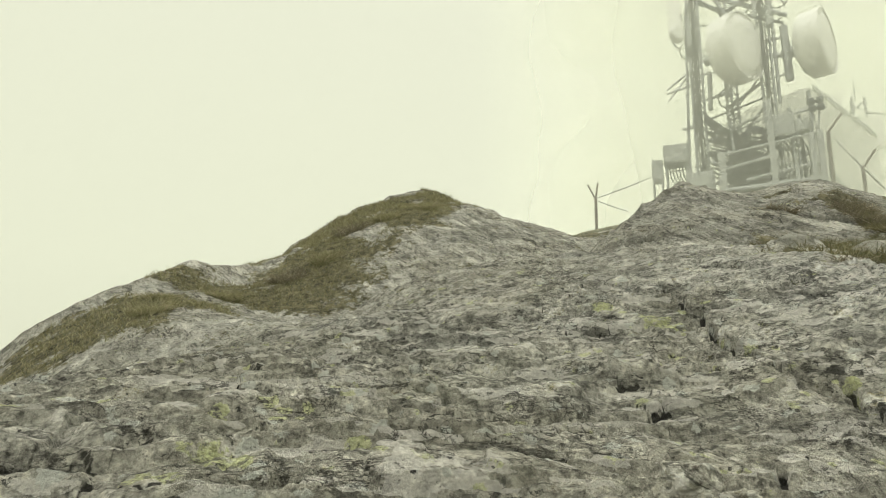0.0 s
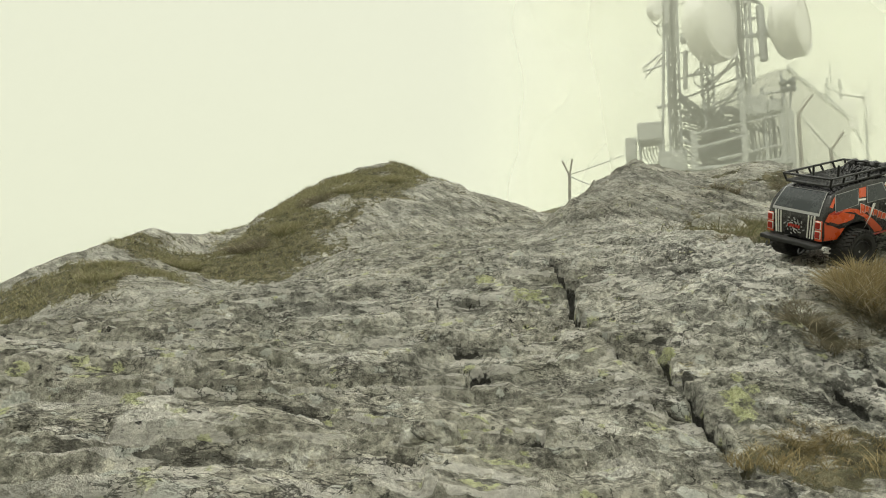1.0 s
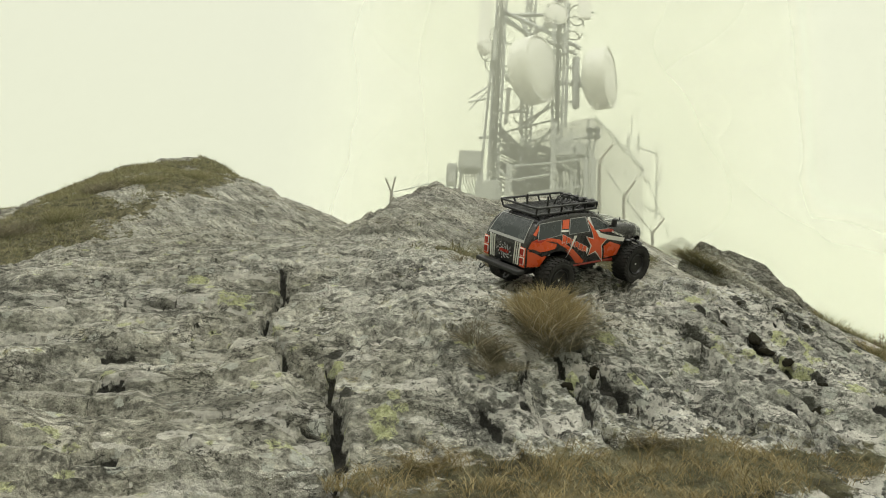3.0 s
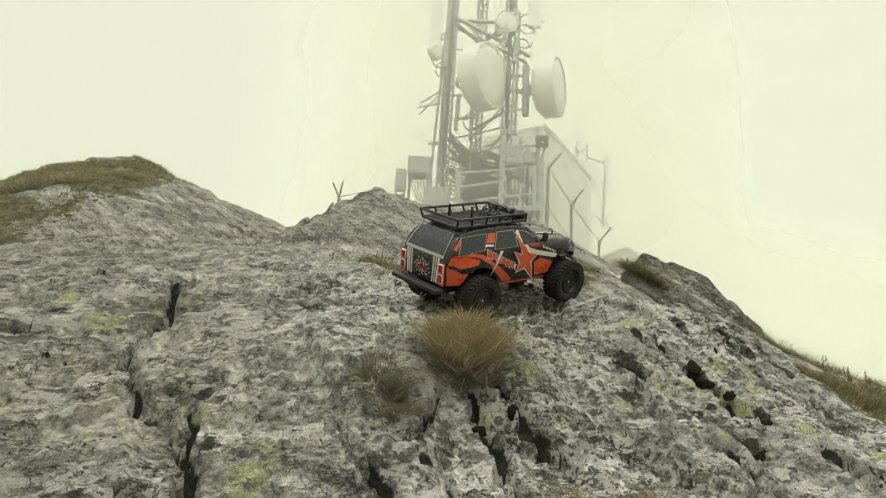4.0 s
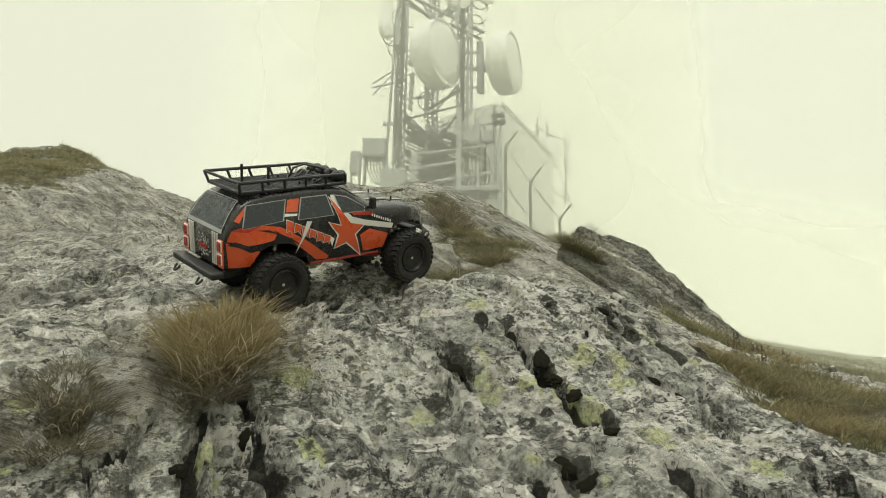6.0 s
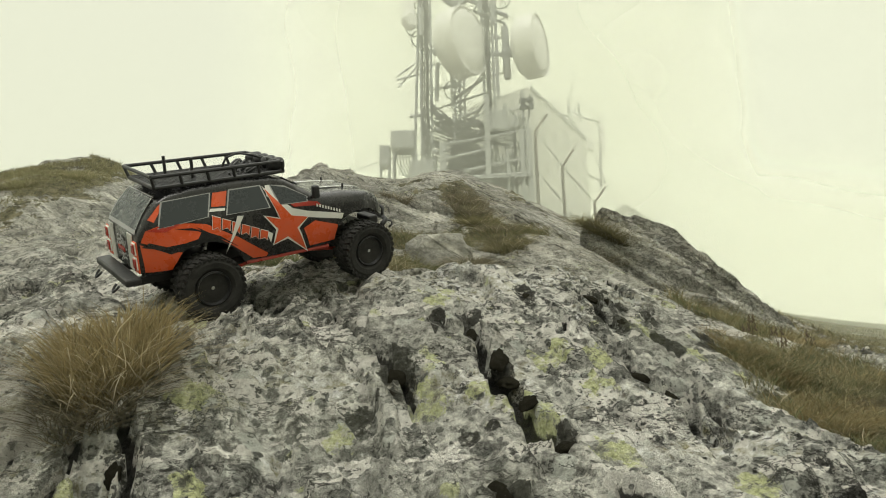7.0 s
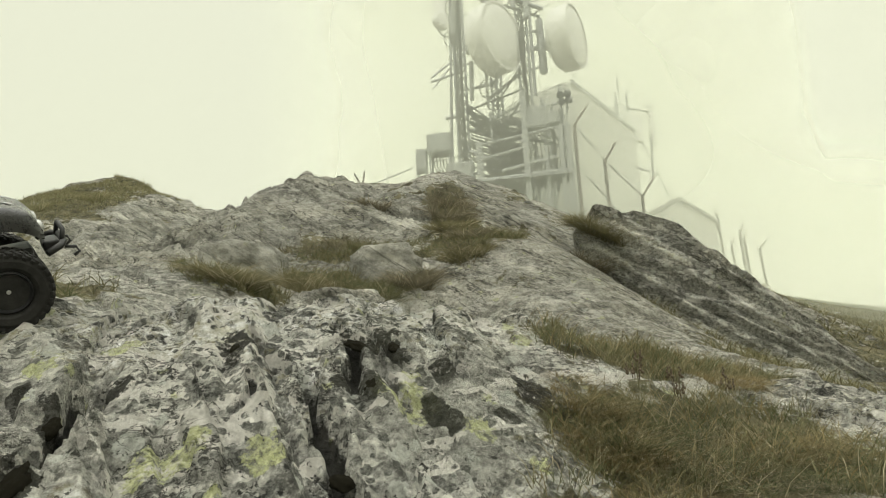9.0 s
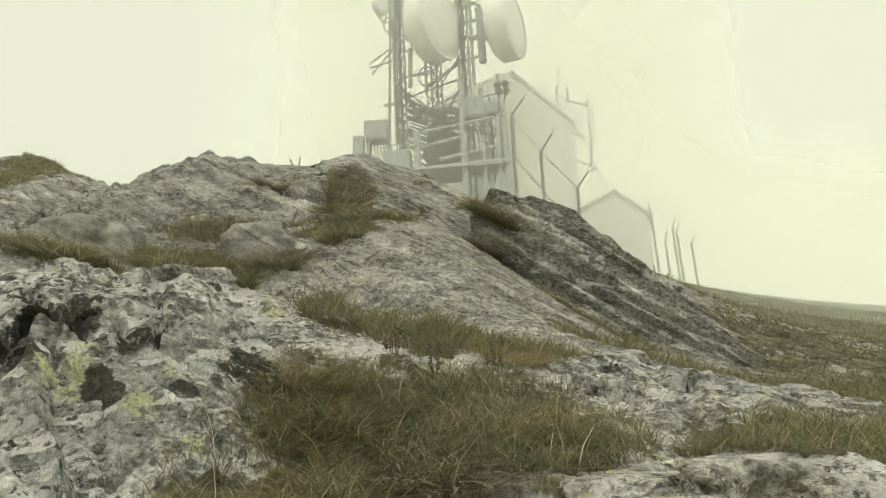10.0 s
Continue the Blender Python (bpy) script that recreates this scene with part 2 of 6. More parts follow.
        c = mixed(nt, ramp(nt, edge, (0.42, grey(0)), (0.58, grey(1))), c, turf)
        # near-black colour for joint soil, plus painted shade in joints and on risers
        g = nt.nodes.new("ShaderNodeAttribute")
        g.attribute_name = "crack_shade"
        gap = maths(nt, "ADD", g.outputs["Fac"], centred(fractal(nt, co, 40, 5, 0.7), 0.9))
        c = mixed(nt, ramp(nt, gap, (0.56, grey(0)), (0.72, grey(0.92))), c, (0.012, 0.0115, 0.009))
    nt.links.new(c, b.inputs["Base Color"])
    return m


def grass_material(name, colours, trans=0.35):
    m, nt, b = material(name, 0.75, 0, 0.2)
    geo = nt.nodes.new("ShaderNodeNewGeometry")
    n = len(colours)
    steps = [(k / (n - 1), colours[k]) for k in range(n)]
    steps = [steps[0], steps[-1], *steps[1:-1]]
    c = ramp(nt, geo.outputs["Random Per Island"], *steps)
    patch = fractal(nt, geo.outputs["Position"], 2.6, 4, 0.6)
    c = mixed(nt, ramp(nt, patch, (0.35, grey(0.0)), (0.7, grey(0.6))), c, colours[0])
    nt.links.new(c, b.inputs["Base Color"])
    t = node(nt, "ShaderNodeBsdfTranslucent", [("Color", c)])
    mix = node(nt, "ShaderNodeMixShader", [(1, b.outputs[0]), (2, t.outputs[0])])
    mix.inputs[0].default_value = trans
    nt.links.new(mix.outputs[0], nt.nodes["Material Output"].inputs["Surface"])
    return m


def plain(name, colour, rough=0.6, metal=0.0, vary=0.25, scale=8.0, bump=0.0, spec=0.4):
    """A painted, rubber or metal surface with faint blotches, fine grain and wear."""
    m, nt, b = material(name, rough, metal, spec)
    co = nt.nodes.new("ShaderNodeTexCoord").outputs["Object"]
    n1 = fractal(nt, co, scale, 6, 0.65)
    n2 = fractal(nt, co, scale * 9, 4, 0.7)
    dark = tuple(v * (1 - vary) for v in colour)
    c = mixed(nt, ramp(nt, n1, (0.3, grey(0)), (0.7, grey(1))), dark, colour)
    c = mixed(nt, 0.25 * min(1, vary * 2), c, ramp(nt, n2, (0.3, grey(0.3)), (0.7, grey(0.7))), "OVERLAY")
    nt.links.new(c, b.inputs["Base Color"])
    nt.links.new(ramp(nt, n1, (0.2, grey(min(1, rough * 1.25))), (0.8, grey(rough * 0.8))), b.inputs["Roughness"])
    if bump:
        bumped(nt, b, n2, bump)
    return m


def fog_material(name, density, seed):
    """A thin bank of mist: mostly clear, else white and lit from above."""
    m = bpy.data.materials.new(name)
    m.use_nodes = True
    nt = m.node_tree
    nt.nodes.clear()
    out = nt.nodes.new("ShaderNodeOutputMaterial")
    up = nt.nodes.new("ShaderNodeCombineXYZ")
    up.inputs[2].default_value = 1.0
    d = node(nt, "ShaderNodeBsdfDiffuse", [("Normal", up.outputs[0])], Color=(0.664, 0.680, 0.580, 1))
    t = node(nt, "ShaderNodeBsdfTranslucent", Color=(0.664, 0.680, 0.580, 1))
    down = nt.nodes.new("ShaderNodeCombineXYZ")
    down.inputs[2].default_value = -1.0
    nt.links.new(down.outputs[0], t.inputs["Normal"])
    white = nt.nodes.new("ShaderNodeAddShader")
    nt.links.new(d.outputs[0], white.inputs[0]), nt.links.new(t.outputs[0], white.inputs[1])
    clear = nt.nodes.new("ShaderNodeBsdfTransparent")
    geo = nt.nodes.new("ShaderNodeNewGeometry")
    co = node(nt, "ShaderNodeMapping", [("Vector", geo.outputs["Position"])], Location=(seed * 7.3, seed * 3.1, seed), Scale=(1, 1, 1.6)).outputs[0]
    cloud = ramp(nt, fractal(nt, co, 0.10, 1, 0.4), (0.25, grey(density * 0.6)), (0.75, grey(min(1, density * 1.35))), ease="EASE")
    east = nt.nodes.new("ShaderNodeSeparateXYZ")
    nt.links.new(geo.outputs["Position"], east.inputs[0])
    bearing = maths(nt, "DIVIDE", maths(nt, "SUBTRACT", east.outputs[0], 1.5), maths(nt, "ADD", maths(nt, "ABSOLUTE", maths(nt, "SUBTRACT", east.outputs[1], 0.5)), 1.0))
    cloud = maths(nt, "MULTIPLY", cloud, ramp(nt, bearing, (-0.0, grey(0.0)), (0.28, grey(1.0)), (0.07, grey(0.12)), (0.14, grey(0.5)), (0.21, grey(0.88)), ease="B_SPLINE"))
    rise = maths(nt, "DIVIDE", maths(nt, "SUBTRACT", east.outputs[2], 1.0), maths(nt, "ADD", maths(nt, "ABSOLUTE", maths(nt, "SUBTRACT", east.outputs[1], 0.5)), 1.0))
    thin = maths(nt, "MULTIPLY", ramp(nt, bearing, (0.74, grey(0.0)), (1.2, grey(1.0)), (0.85, grey(0.14)), (0.97, grey(0.5)), (1.09, grey(0.86)), ease="B_SPLINE"), ramp(nt, rise, (0.26, grey(0.0)), (0.45, grey(1.0)), ease="EASE"))
    cloud = maths(nt, "MULTIPLY", cloud, maths(nt, "SUBTRACT", 1.0, thin))
    mix = node(nt, "ShaderNodeMixShader", [(0, cloud), (1, clear.outputs[0]), (2, white.outputs[0])])
    nt.links.new(mix.outputs[0], out.inputs["Surface"])
    return m


ROCK = rock_material("lichened_rock")
DARK_ROCK = rock_material("dark_slab_rock", 1.15, 0.6, False, 0.7, 0.9, 0.25)
MID_ROCK = rock_material("weathered_boulder", 1.05, 0.6, False, 0.6, 0.4, 0.2)
PALE_ROCK = rock_material("pale_rock", 1.15, 0.5, False, 0.5, 1.0, 0.2)
STRAW = grass_material("straw_grass", [(0.25, 0.195, 0.095), (0.38, 0.305, 0.16), (0.12, 0.10, 0.048), (0.46, 0.395, 0.24), (0.17, 0.145, 0.07)])
GREEN = grass_material("green_grass", [(0.10, 0.115, 0.055), (0.17, 0.175, 0.09), (0.07, 0.088, 0.04), (0.27, 0.25, 0.145), (0.115, 0.115, 0.06)])
DEAD = grass_material("dead_grass", [(0.15, 0.135, 0.09), (0.24, 0.215, 0.15), (0.09, 0.082, 0.055), (0.34, 0.305, 0.225), (0.11, 0.105, 0.065)])
MOSS = plain("black_moss", (0.036, 0.033, 0.022), 0.95, 0, 0.6, 90, 0.006, 0.05)
OLIVE = grass_material("olive_grass", [(0.155, 0.14, 0.07), (0.225, 0.205, 0.115), (0.10, 0.10, 0.05), (0.30, 0.27, 0.165), (0.125, 0.13, 0.06)])
HEATH = grass_material("heath_turf", [(0.22, 0.21, 0.115), (0.33, 0.305, 0.18), (0.14, 0.145, 0.07), (0.42, 0.375, 0.235), (0.19, 0.205, 0.095)])
PALE_STEM = grass_material("pale_stems", [(0.42, 0.37, 0.25), (0.52, 0.46, 0.33), (0.33, 0.28, 0.18), (0.58, 0.53, 0.40)])
STEEL = plain("galvanised_steel", (0.33, 0.34, 0.34), 0.55, 0.6, 0.3, 3)
GREY_PAINT = plain("grey_painted_steel", (0.31, 0.32, 0.31), 0.6, 0, 0.2, 2)
WHITE_PAINT = plain("weathered_white_radome", (0.68, 0.68, 0.645), 0.55, 0, 0.1, 1.5)
WALL_PAINT = plain("weathered_white_wall", (0.56, 0.56, 0.525), 0.85, 0, 0.14, 1.2)
ROOF_FELT = plain("grey_roof_sheet", (0.34, 0.34, 0.32), 0.85, 0, 0.2, 1.2)
CABLE = plain("black_cable", (0.05, 0.05, 0.05), 0.6, 0, 0.3, 6)
DARK_KIT = plain("dark_equipment", (0.11, 0.115, 0.12), 0.6, 0.2, 0.35, 5)
RUST = plain("weathered_post", (0.23, 0.21, 0.18), 0.8, 0.3, 0.35, 9)


# ---------------------------------------------------------------- building helpers
def mesh_of(bm, name, mat, smooth=False):
    me = bpy.data.meshes.new(name)
    bm.normal_update()
    bm.to_mesh(me)
    bm.free()
    me.materials.append(mat)
    if smooth:
        me.polygons.foreach_set("use_smooth", [True] * len(me.polygons))
    return me


def part(name, bm, mat, parent, label="", smooth=False):
    ob = new(name, mesh_of(bm, name, mat, smooth))
    ob.parent = parent
    return tagged(ob, label) if label else ob


def base_of(name, m=None):
    """The empty at a thing's foot that carries its parts."""
    ob = new(name)
    ob.empty_display_size = 0.05
    if m is not None:
        ob.matrix_basis = m
    return ob


def box(bm, x0, y0, z0, x1, y1, z1, bevel=0.0):
    made = bmesh.ops.create_cube(bm, size=1, matrix=Matrix.Translation(((x0 + x1) / 2, (y0 + y1) / 2, (z0 + z1) / 2)) @ Matrix.Diagonal((x1 - x0, y1 - y0, z1 - z0, 1)))
    if bevel:
        edges = list({e for v in made["verts"] for e in v.link_edges})
        bmesh.ops.bevel(bm, geom=edges, offset=bevel, segments=2, affect="EDGES", profile=0.5)
    return bm


def tube(bm, a, b, r, r2=None, n=8, cap=True):
    a, b = Vector(a), Vector(b)
    d = b - a
    q = d.to_track_quat("Z", "Y").to_matrix().to_4x4()
    bmesh.ops.create_cone(bm, cap_ends=cap, segments=n, radius1=r, radius2=r if r2 is None else r2, depth=d.length, matrix=Matrix.Translation((a + b) / 2) @ q)
    return bm


def pipe(bm, pts, r, n=6):
    """A round tube swept along a smooth line of points."""
    pts = [Vector(p) for p in pts]
    rings = []
    for k, p in enumerate(pts):
        t = (pts[min(k + 1, len(pts) - 1)] - pts[max(k - 1, 0)]).normalized()
        side = t.cross(Vector((0, 0, 1)))
        side = side.normalized() if side.length > 1e-4 else Vector((1, 0, 0))
        up = side.cross(t)
        rings.append([bm.verts.new(p + r * (math.cos(2 * math.pi * j / n) * side + math.sin(2 * math.pi * j / n) * up)) for j in range(n)])
    for p, q in zip(rings, rings[1:]):
        for j in range(n):
            bm.faces.new((p[j], p[(j + 1) % n], q[(j + 1) % n], q[j]))
    bm.faces.new(rings[0][::-1]), bm.faces.new(rings[-1])
    return bm


def sag(a, b, drop, n=10):
    a, b = Vector(a), Vector(b)
    return [a.lerp(b, k / n) - Vector((0, 0, drop * 4 * (k / n) * (1 - k / n))) for k in range(n + 1)]


def lathe(bm, profile, n=32, m=Matrix.Identity(4)):
    """A body of revolution about x from (along, radius) pairs."""
    rings = []
    for a, r in profile:
        rings.append([bm.verts.new(m @ Vector((a, r * math.cos(2 * math.pi * j / n), r * math.sin(2 * math.pi * j / n)))) for j in range(n)])
    for p, q in zip(rings, rings[1:]):
        for j in range(n):
            bm.faces.new((p[j], p[(j + 1) % n], q[(j + 1) % n], q[j]))
    bm.faces.new(rings[0][::-1]), bm.faces.new(rings[-1])
    bmesh.ops.recalc_face_normals(bm, faces=bm.faces)
    return bm


# ---------------------------------------------------------------- the lie of the land
def lattice_noise(x, y, seed=0):
    """Smooth gradient noise, about -0.7 to 0.7."""
    xi, yi = np.floor(x), np.floor(y)
    fx, fy = x - xi, y - yi

    def corner(ix, iy, dx, dy):
        h = np.sin(ix * 127.1 + iy * 311.7 + seed * 74.7) * 43758.5453
        a = (h - np.floor(h)) * 2 * np.pi
        return np.cos(a) * dx + np.sin(a) * dy

    u, v = fx**3 * (fx * (fx * 6 - 15) + 10), fy**3 * (fy * (fy * 6 - 15) + 10)
    low = corner(xi, yi, fx, fy) * (1 - u) + corner(xi + 1, yi, fx - 1, fy) * u
    high = corner(xi, yi + 1, fx, fy - 1) * (1 - u) + corner(xi + 1, yi + 1, fx - 1, fy - 1) * u
    return low * (1 - v) + high * v


# centre, height, spread along and across, turn
NEAR_FORMS = [
    (2.843, 2.33, 0.386, 0.537, 0.31, 0.47),
    (1.103, 1.967, 0.795, 3.009, 1.643, 0.184),
    (3.543, 4.595, 1.059, 1.352, 0.922, 0.803),
    (3.003, 3.42, -0.598, 0.517, 1.182, -0.167),
    (1.01, 1.296, -0.325, 1.038, 0.712, -0.491),
    (1.268, 1.802, 0.105, 0.4, 0.221, 0.16),
    (1.69, 2.01, -0.055, 0.11, 0.085, 0.2),
    (1.97, 2.31, 0.035, 0.10, 0.08, 0.2),
]
FAR_FORMS = [
    (3.025, 7.498, 1.331, 2.996, 1.003, 0.865),
    (5.166, 7.153, 1.416, 2.136, 1.197, -0.055),
    (-1.955, 14.726, 2.827, 3.415, 2.177, -0.662),
    (-2.018, 10.655, 1.153, 2.618, 1.529, 0.167),
    (5.644, 19.781, 4.353, 5.859, 6.812, -0.238),
    (14.657, 25.232, 2.619, 9.982, 6.762, -0.351),
    (-3.209, 7.628, 1.123, 3.567, 1.089, -0.725),
    (-0.28, 14.2, 0.34, 0.45, 0.5, 0.2),
    (1.546, 9.375, 0.552, 1.094, 0.931, -0.095),
    (-3.689, 10.496, 0.593, 0.388, 1.201, -0.222),
    (3.516, 7.377, -0.425, 0.393, 0.765, -0.518),
]


def swell(x, y):
    z = -0.206 + 0.041 * np.clip(x, -25, 25) + 0.030 * np.clip(y, -25, 40)
    for cx, cy, h, sx, sy, turn in NEAR_FORMS + FAR_FORMS:
        c, s = math.cos(turn), math.sin(turn)
        u, v = ((x - cx) * c + (y - cy) * s) / sx, (-(x - cx) * s + (y - cy) * c) / sy
        z = z + h * np.exp(-0.5 * (u * u + v * v))
    return z


# turf and soil: centre, radii, turn
TURF = [(1.45, 1.13, 0.55, 0.13, 0.0), (1.525, 1.67, 0.06, 0.045, 0.0), (1.325, 1.57, 0.03, 0.06, 0.0), (3.30, 1.88, 0.36, 0.22, 0.1), (4.2, 1.80, 0.55, 0.16, 0.1),
        (3.50, 2.38, 0.45, 0.14, 0.3), (3.0, 1.58, 0.20, 0.22, 0.2), (2.85, 4.42, 0.50, 0.22, 0.25), (2.32, 3.85, 0.24, 0.20, 0.2), (1.8, 2.75, 0.20, 0.12, 0.0),
        (2.75, 3.05, 0.45, 0.30, 0.0), (3.8, 5.0, 0.45, 0.22, 0.5), (3.9, 5.75, 0.16, 0.55, -0.2), (2.2, 4.75, 0.30, 0.10, 0.0), (3.1, 5.2, 0.45, 0.13, 0.1),
        (5.0, 3.4, 0.9, 0.30, 0.4), (6.6, 3.6, 1.4, 0.8, 0.3), (5.3, 4.6, 0.6, 0.2, -0.5)]
TURF += [(3.98, 6.2, 0.22, 0.38, -0.2), (3.78, 5.45, 0.13, 0.26, -0.3), (3.62, 4.6, 0.13, 0.20, -0.2), (2.9, 5.4, 0.40, 0.14, 0.2), (1.75, 3.0, 0.30, 0.12, 0.1)]
FAR_TURF = [(-3.4, 7.6, 1.2, 0.9, 0.6), (-2.4, 9.6, 1.6, 0.7, 0.1), (-1.8, 10.7, 1.1, 0.7, 0.1), (-2.4, 12.9, 2.4, 1.7, 0.0), (-0.4, 13.5, 1.6, 0.9, 0.0), (-0.9, 11.9, 1.5, 0.9, 0.2), (12.5, 9.5, 6.5, 4.5, 0.2),
            (19.0, 17.0, 10.0, 7.0, 0.0), (9.0, 4.0, 2.6, 2.6, 0.0), (6.0, 19.5, 6.0, 3.5, 0.0)]


def turf_cover(x, y):
    best = np.zeros_like(x)
    gaps = np.clip(1.15 + 2.8 * lattice_noise(x * 0.75, y * 0.75, 56) + 1.2 * lattice_noise(x * 2.1, y * 2.1, 57), 0.0, 1)
    for k, (cx, cy, rx, ry, turn) in enumerate(TURF + FAR_TURF):
        c, s = math.cos(turn), math.sin(turn)
        d = np.hypot(((x - cx) * c + (y - cy) * s) / rx, (-(x - cx) * s + (y - cy) * c) / ry)
        best = np.maximum(best, np.clip(1.5 - d, 0, 1) * (gaps if 0 <= k - len(TURF) < 6 else 1.0))
    return best


# open joints in the rock: width, depth, then the line
FLAT_JOINTS = [(0.022, 0.06, [(0.69, 2.89), (0.86, 2.74), (0.86, 2.44), (0.87, 2.26), (0.80, 2.00), (0.80, 1.80), (0.83, 1.62), (0.92, 1.53), (0.935, 1.40), (0.915, 1.20), (0.885, 1.05)]),
               (0.014, 0.05, [(0.912, 1.66), (0.933, 1.60), (0.938, 1.50)]), (0.014, 0.03, [(0.80, 1.39), (0.84, 1.37), (0.92, 1.35)]), (0.014, 0.035, [(0.66, 1.00), (0.73, 0.96), (0.77, 1.06), (0.88, 1.06)]),
               (0.012, 0.03, [(0.42, 1.14), (0.50, 1.147), (0.546, 1.155), (0.59, 1.25)]), (0.012, 0.03, [(0.37, 1.62), (0.45, 1.61), (0.47, 1.51), (0.50, 1.59)]), (0.012, 0.03, [(0.22, 0.72), (0.31, 0.71)]),
               (0.012, 0.03, [(0.30, 1.75), (0.45, 1.72), (0.62, 1.78), (0.80, 1.72)])]
TUFT_JOINTS = [(0.015, 0.05, [(1.503, 1.637), (1.502, 1.565), (1.48, 1.47), (1.494, 1.42), (1.475, 1.36), (1.492, 1.265)]), (0.015, 0.05, [(1.58, 1.60), (1.596, 1.51), (1.602, 1.46), (1.62, 1.415), (1.64, 1.35)]),
               (0.012, 0.04, [(1.53, 1.57), (1.575, 1.55)]), (0.012, 0.04, [(1.23, 1.435), (1.247, 1.365), (1.262, 1.30)]), (0.012, 0.035, [(1.336, 1.41), (1.375, 1.365), (1.39, 1.30)]),
               (0.013, 0.035, [(1.44, 1.61), (1.40, 1.55), (1.36, 1.455), (1.33, 1.44)]), (0.012, 0.03, [(1.565, 1.887), (1.62, 1.775), (1.64, 1.79)]), (0.010, 0.03, [(1.50, 1.47), (1.55, 1.44), (1.60, 1.43)])]
FLANK_JOINTS = [(0.016, 0.045, [(1.924, 2.12), (1.946, 1.96), (1.97, 1.864), (1.995, 1.764), (2.025, 1.689), (2.032, 1.654)]), (0.022, 0.055, [(2.243, 1.965), (2.205, 1.81), (2.193, 1.695), (2.195, 1.574), (2.192, 1.50), (2.198, 1.418)]),
                (0.022, 0.06, [(2.442, 2.077), (2.50, 1.99), (2.546, 1.93), (2.572, 1.82), (2.588, 1.74), (2.60, 1.67), (2.56, 1.57), (2.52, 1.46)]), (0.013, 0.04, [(2.64, 2.04), (2.62, 1.93)]), (0.012, 0.04, [(2.457, 1.907), (2.447, 1.838)]),
                (0.014, 0.035, [(1.78, 2.20), (1.84, 2.03), (1.863, 2.07)])]
FLANK_JOINTS += [(0.013, 0.04, [(2.807, 2.07), (2.825, 1.99)]), (0.013, 0.04, [(2.98, 1.99), (3.02, 1.93), (3.02, 1.85)]), (0.014, 0.04, [(2.58, 2.035), (2.665, 2.04), (2.73, 2.065), (2.79, 2.01)]),
                (0.016, 0.045, [(1.968, 1.30), (1.966, 1.254), (1.942, 1.205), (1.912, 1.157)]), (0.013, 0.04, [(2.595, 2.13), (2.647, 2.03), (2.726, 1.99)])]
FAR_JOINTS = [(0.014, 0.045, [(2.64, 1.72), (2.66, 1.62), (2.63, 1.52)]), (0.014, 0.04, [(2.21, 1.29), (2.206, 1.245), (2.222, 1.20)]), (0.02, 0.06, [(4.4, 2.8), (3.92, 2.07), (3.85, 1.8)]), (0.03, 0.10, [(2.3, 6.9), (2.55, 6.4), (2.9, 5.9)]),
              (0.03, 0.10, [(3.1, 6.7), (3.5, 6.1), (3.75, 5.6)]), (0.030, 0.08, [(1.55, 4.9), (1.67, 4.3), (1.6, 3.9)])]
JOINTS = FLAT_JOINTS + TUFT_JOINTS + FLANK_JOINTS + FAR_JOINTS


def joint_depth(x, y):
    """How deep the joints are cut here, and how open, 0 to 1."""
    wob = 0.022 * lattice_noise(x * 7, y * 7, 31) + 0.020 * lattice_noise(x * 24, y * 24, 30) + 0.008 * lattice_noise(x * 60, y * 60, 32)
    deep, mask = np.zeros_like(x), np.zeros_like(x)
    for width, depth, line in JOINTS:
        xs, ys = [p[0] for p in line], [p[1] for p in line]
        near = (x > min(xs) - 0.1) & (x < max(xs) + 0.1) & (y > min(ys) - 0.1) & (y < max(ys) + 0.1)
        if not near.any():
            continue
        px, py, d = x[near] + wob[near], y[near] + wob[near] * 0.3, np.full(near.sum(), 9.0)
        for (ax, ay), (bx, by) in zip(line, line[1:]):
            t = np.clip(((px - ax) * (bx - ax) + (py - ay) * (by - ay)) / ((bx - ax) ** 2 + (by - ay) ** 2), 0, 1)
            d = np.minimum(d, np.hypot(px - ax - t * (bx - ax), py - ay - t * (by - ay)))
        local = 0.62 * width * (0.45 + 1.3 * np.clip(lattice_noise(px * 9, py * 9, 33) + 0.5, 0, 1))
        g = np.clip(1.25 - (d / (local * 1.15)) ** 2, 0, 1) ** 0.6
        deep[near] = np.maximum(deep[near], depth * g)
        mask[near] = np.maximum(mask[near], g)
    return deep, mask


def blocks(u, v, seed):
    """Broken rock: each cell of a jittered lattice has its own level and tilt. Gives the level and the nearness of a joint."""
    iu, iv = np.floor(u), np.floor(v)
    d1, d2 = np.full(u.shape, 9.0), np.full(u.shape, 9.0)
    level = np.zeros_like(u)
    for a in (-1, 0, 1):
        for b in (-1, 0, 1):
            cu, cv = iu + a, iv + b
            h = np.sin(cu * 127.1 + cv * 311.7 + seed * 17.3) * 43758.5453
            h1 = h - np.floor(h)
            h = np.sin(cu * 269.5 + cv * 183.3 + seed * 31.7) * 24634.6345
            h2 = h - np.floor(h)
            du, dv = u - cu - 0.15 - 0.7 * h1, v - cv - 0.15 - 0.7 * h2
            d = du * du + dv * dv
            own = h1 - 0.5 + (h2 - 0.5) * du * 1.3 + (h1 * 1.7 % 1 - 0.5) * dv * 1.3
            nearer = d < d1
            d2 = np.where(nearer, d1, np.minimum(d2, d))
            level = np.where(nearer, own, level)
            d1 = np.where(nearer, d, d1)
    return level, np.clip(1 - (np.sqrt(d2) - np.sqrt(d1)) / 0.16, 0, 1)


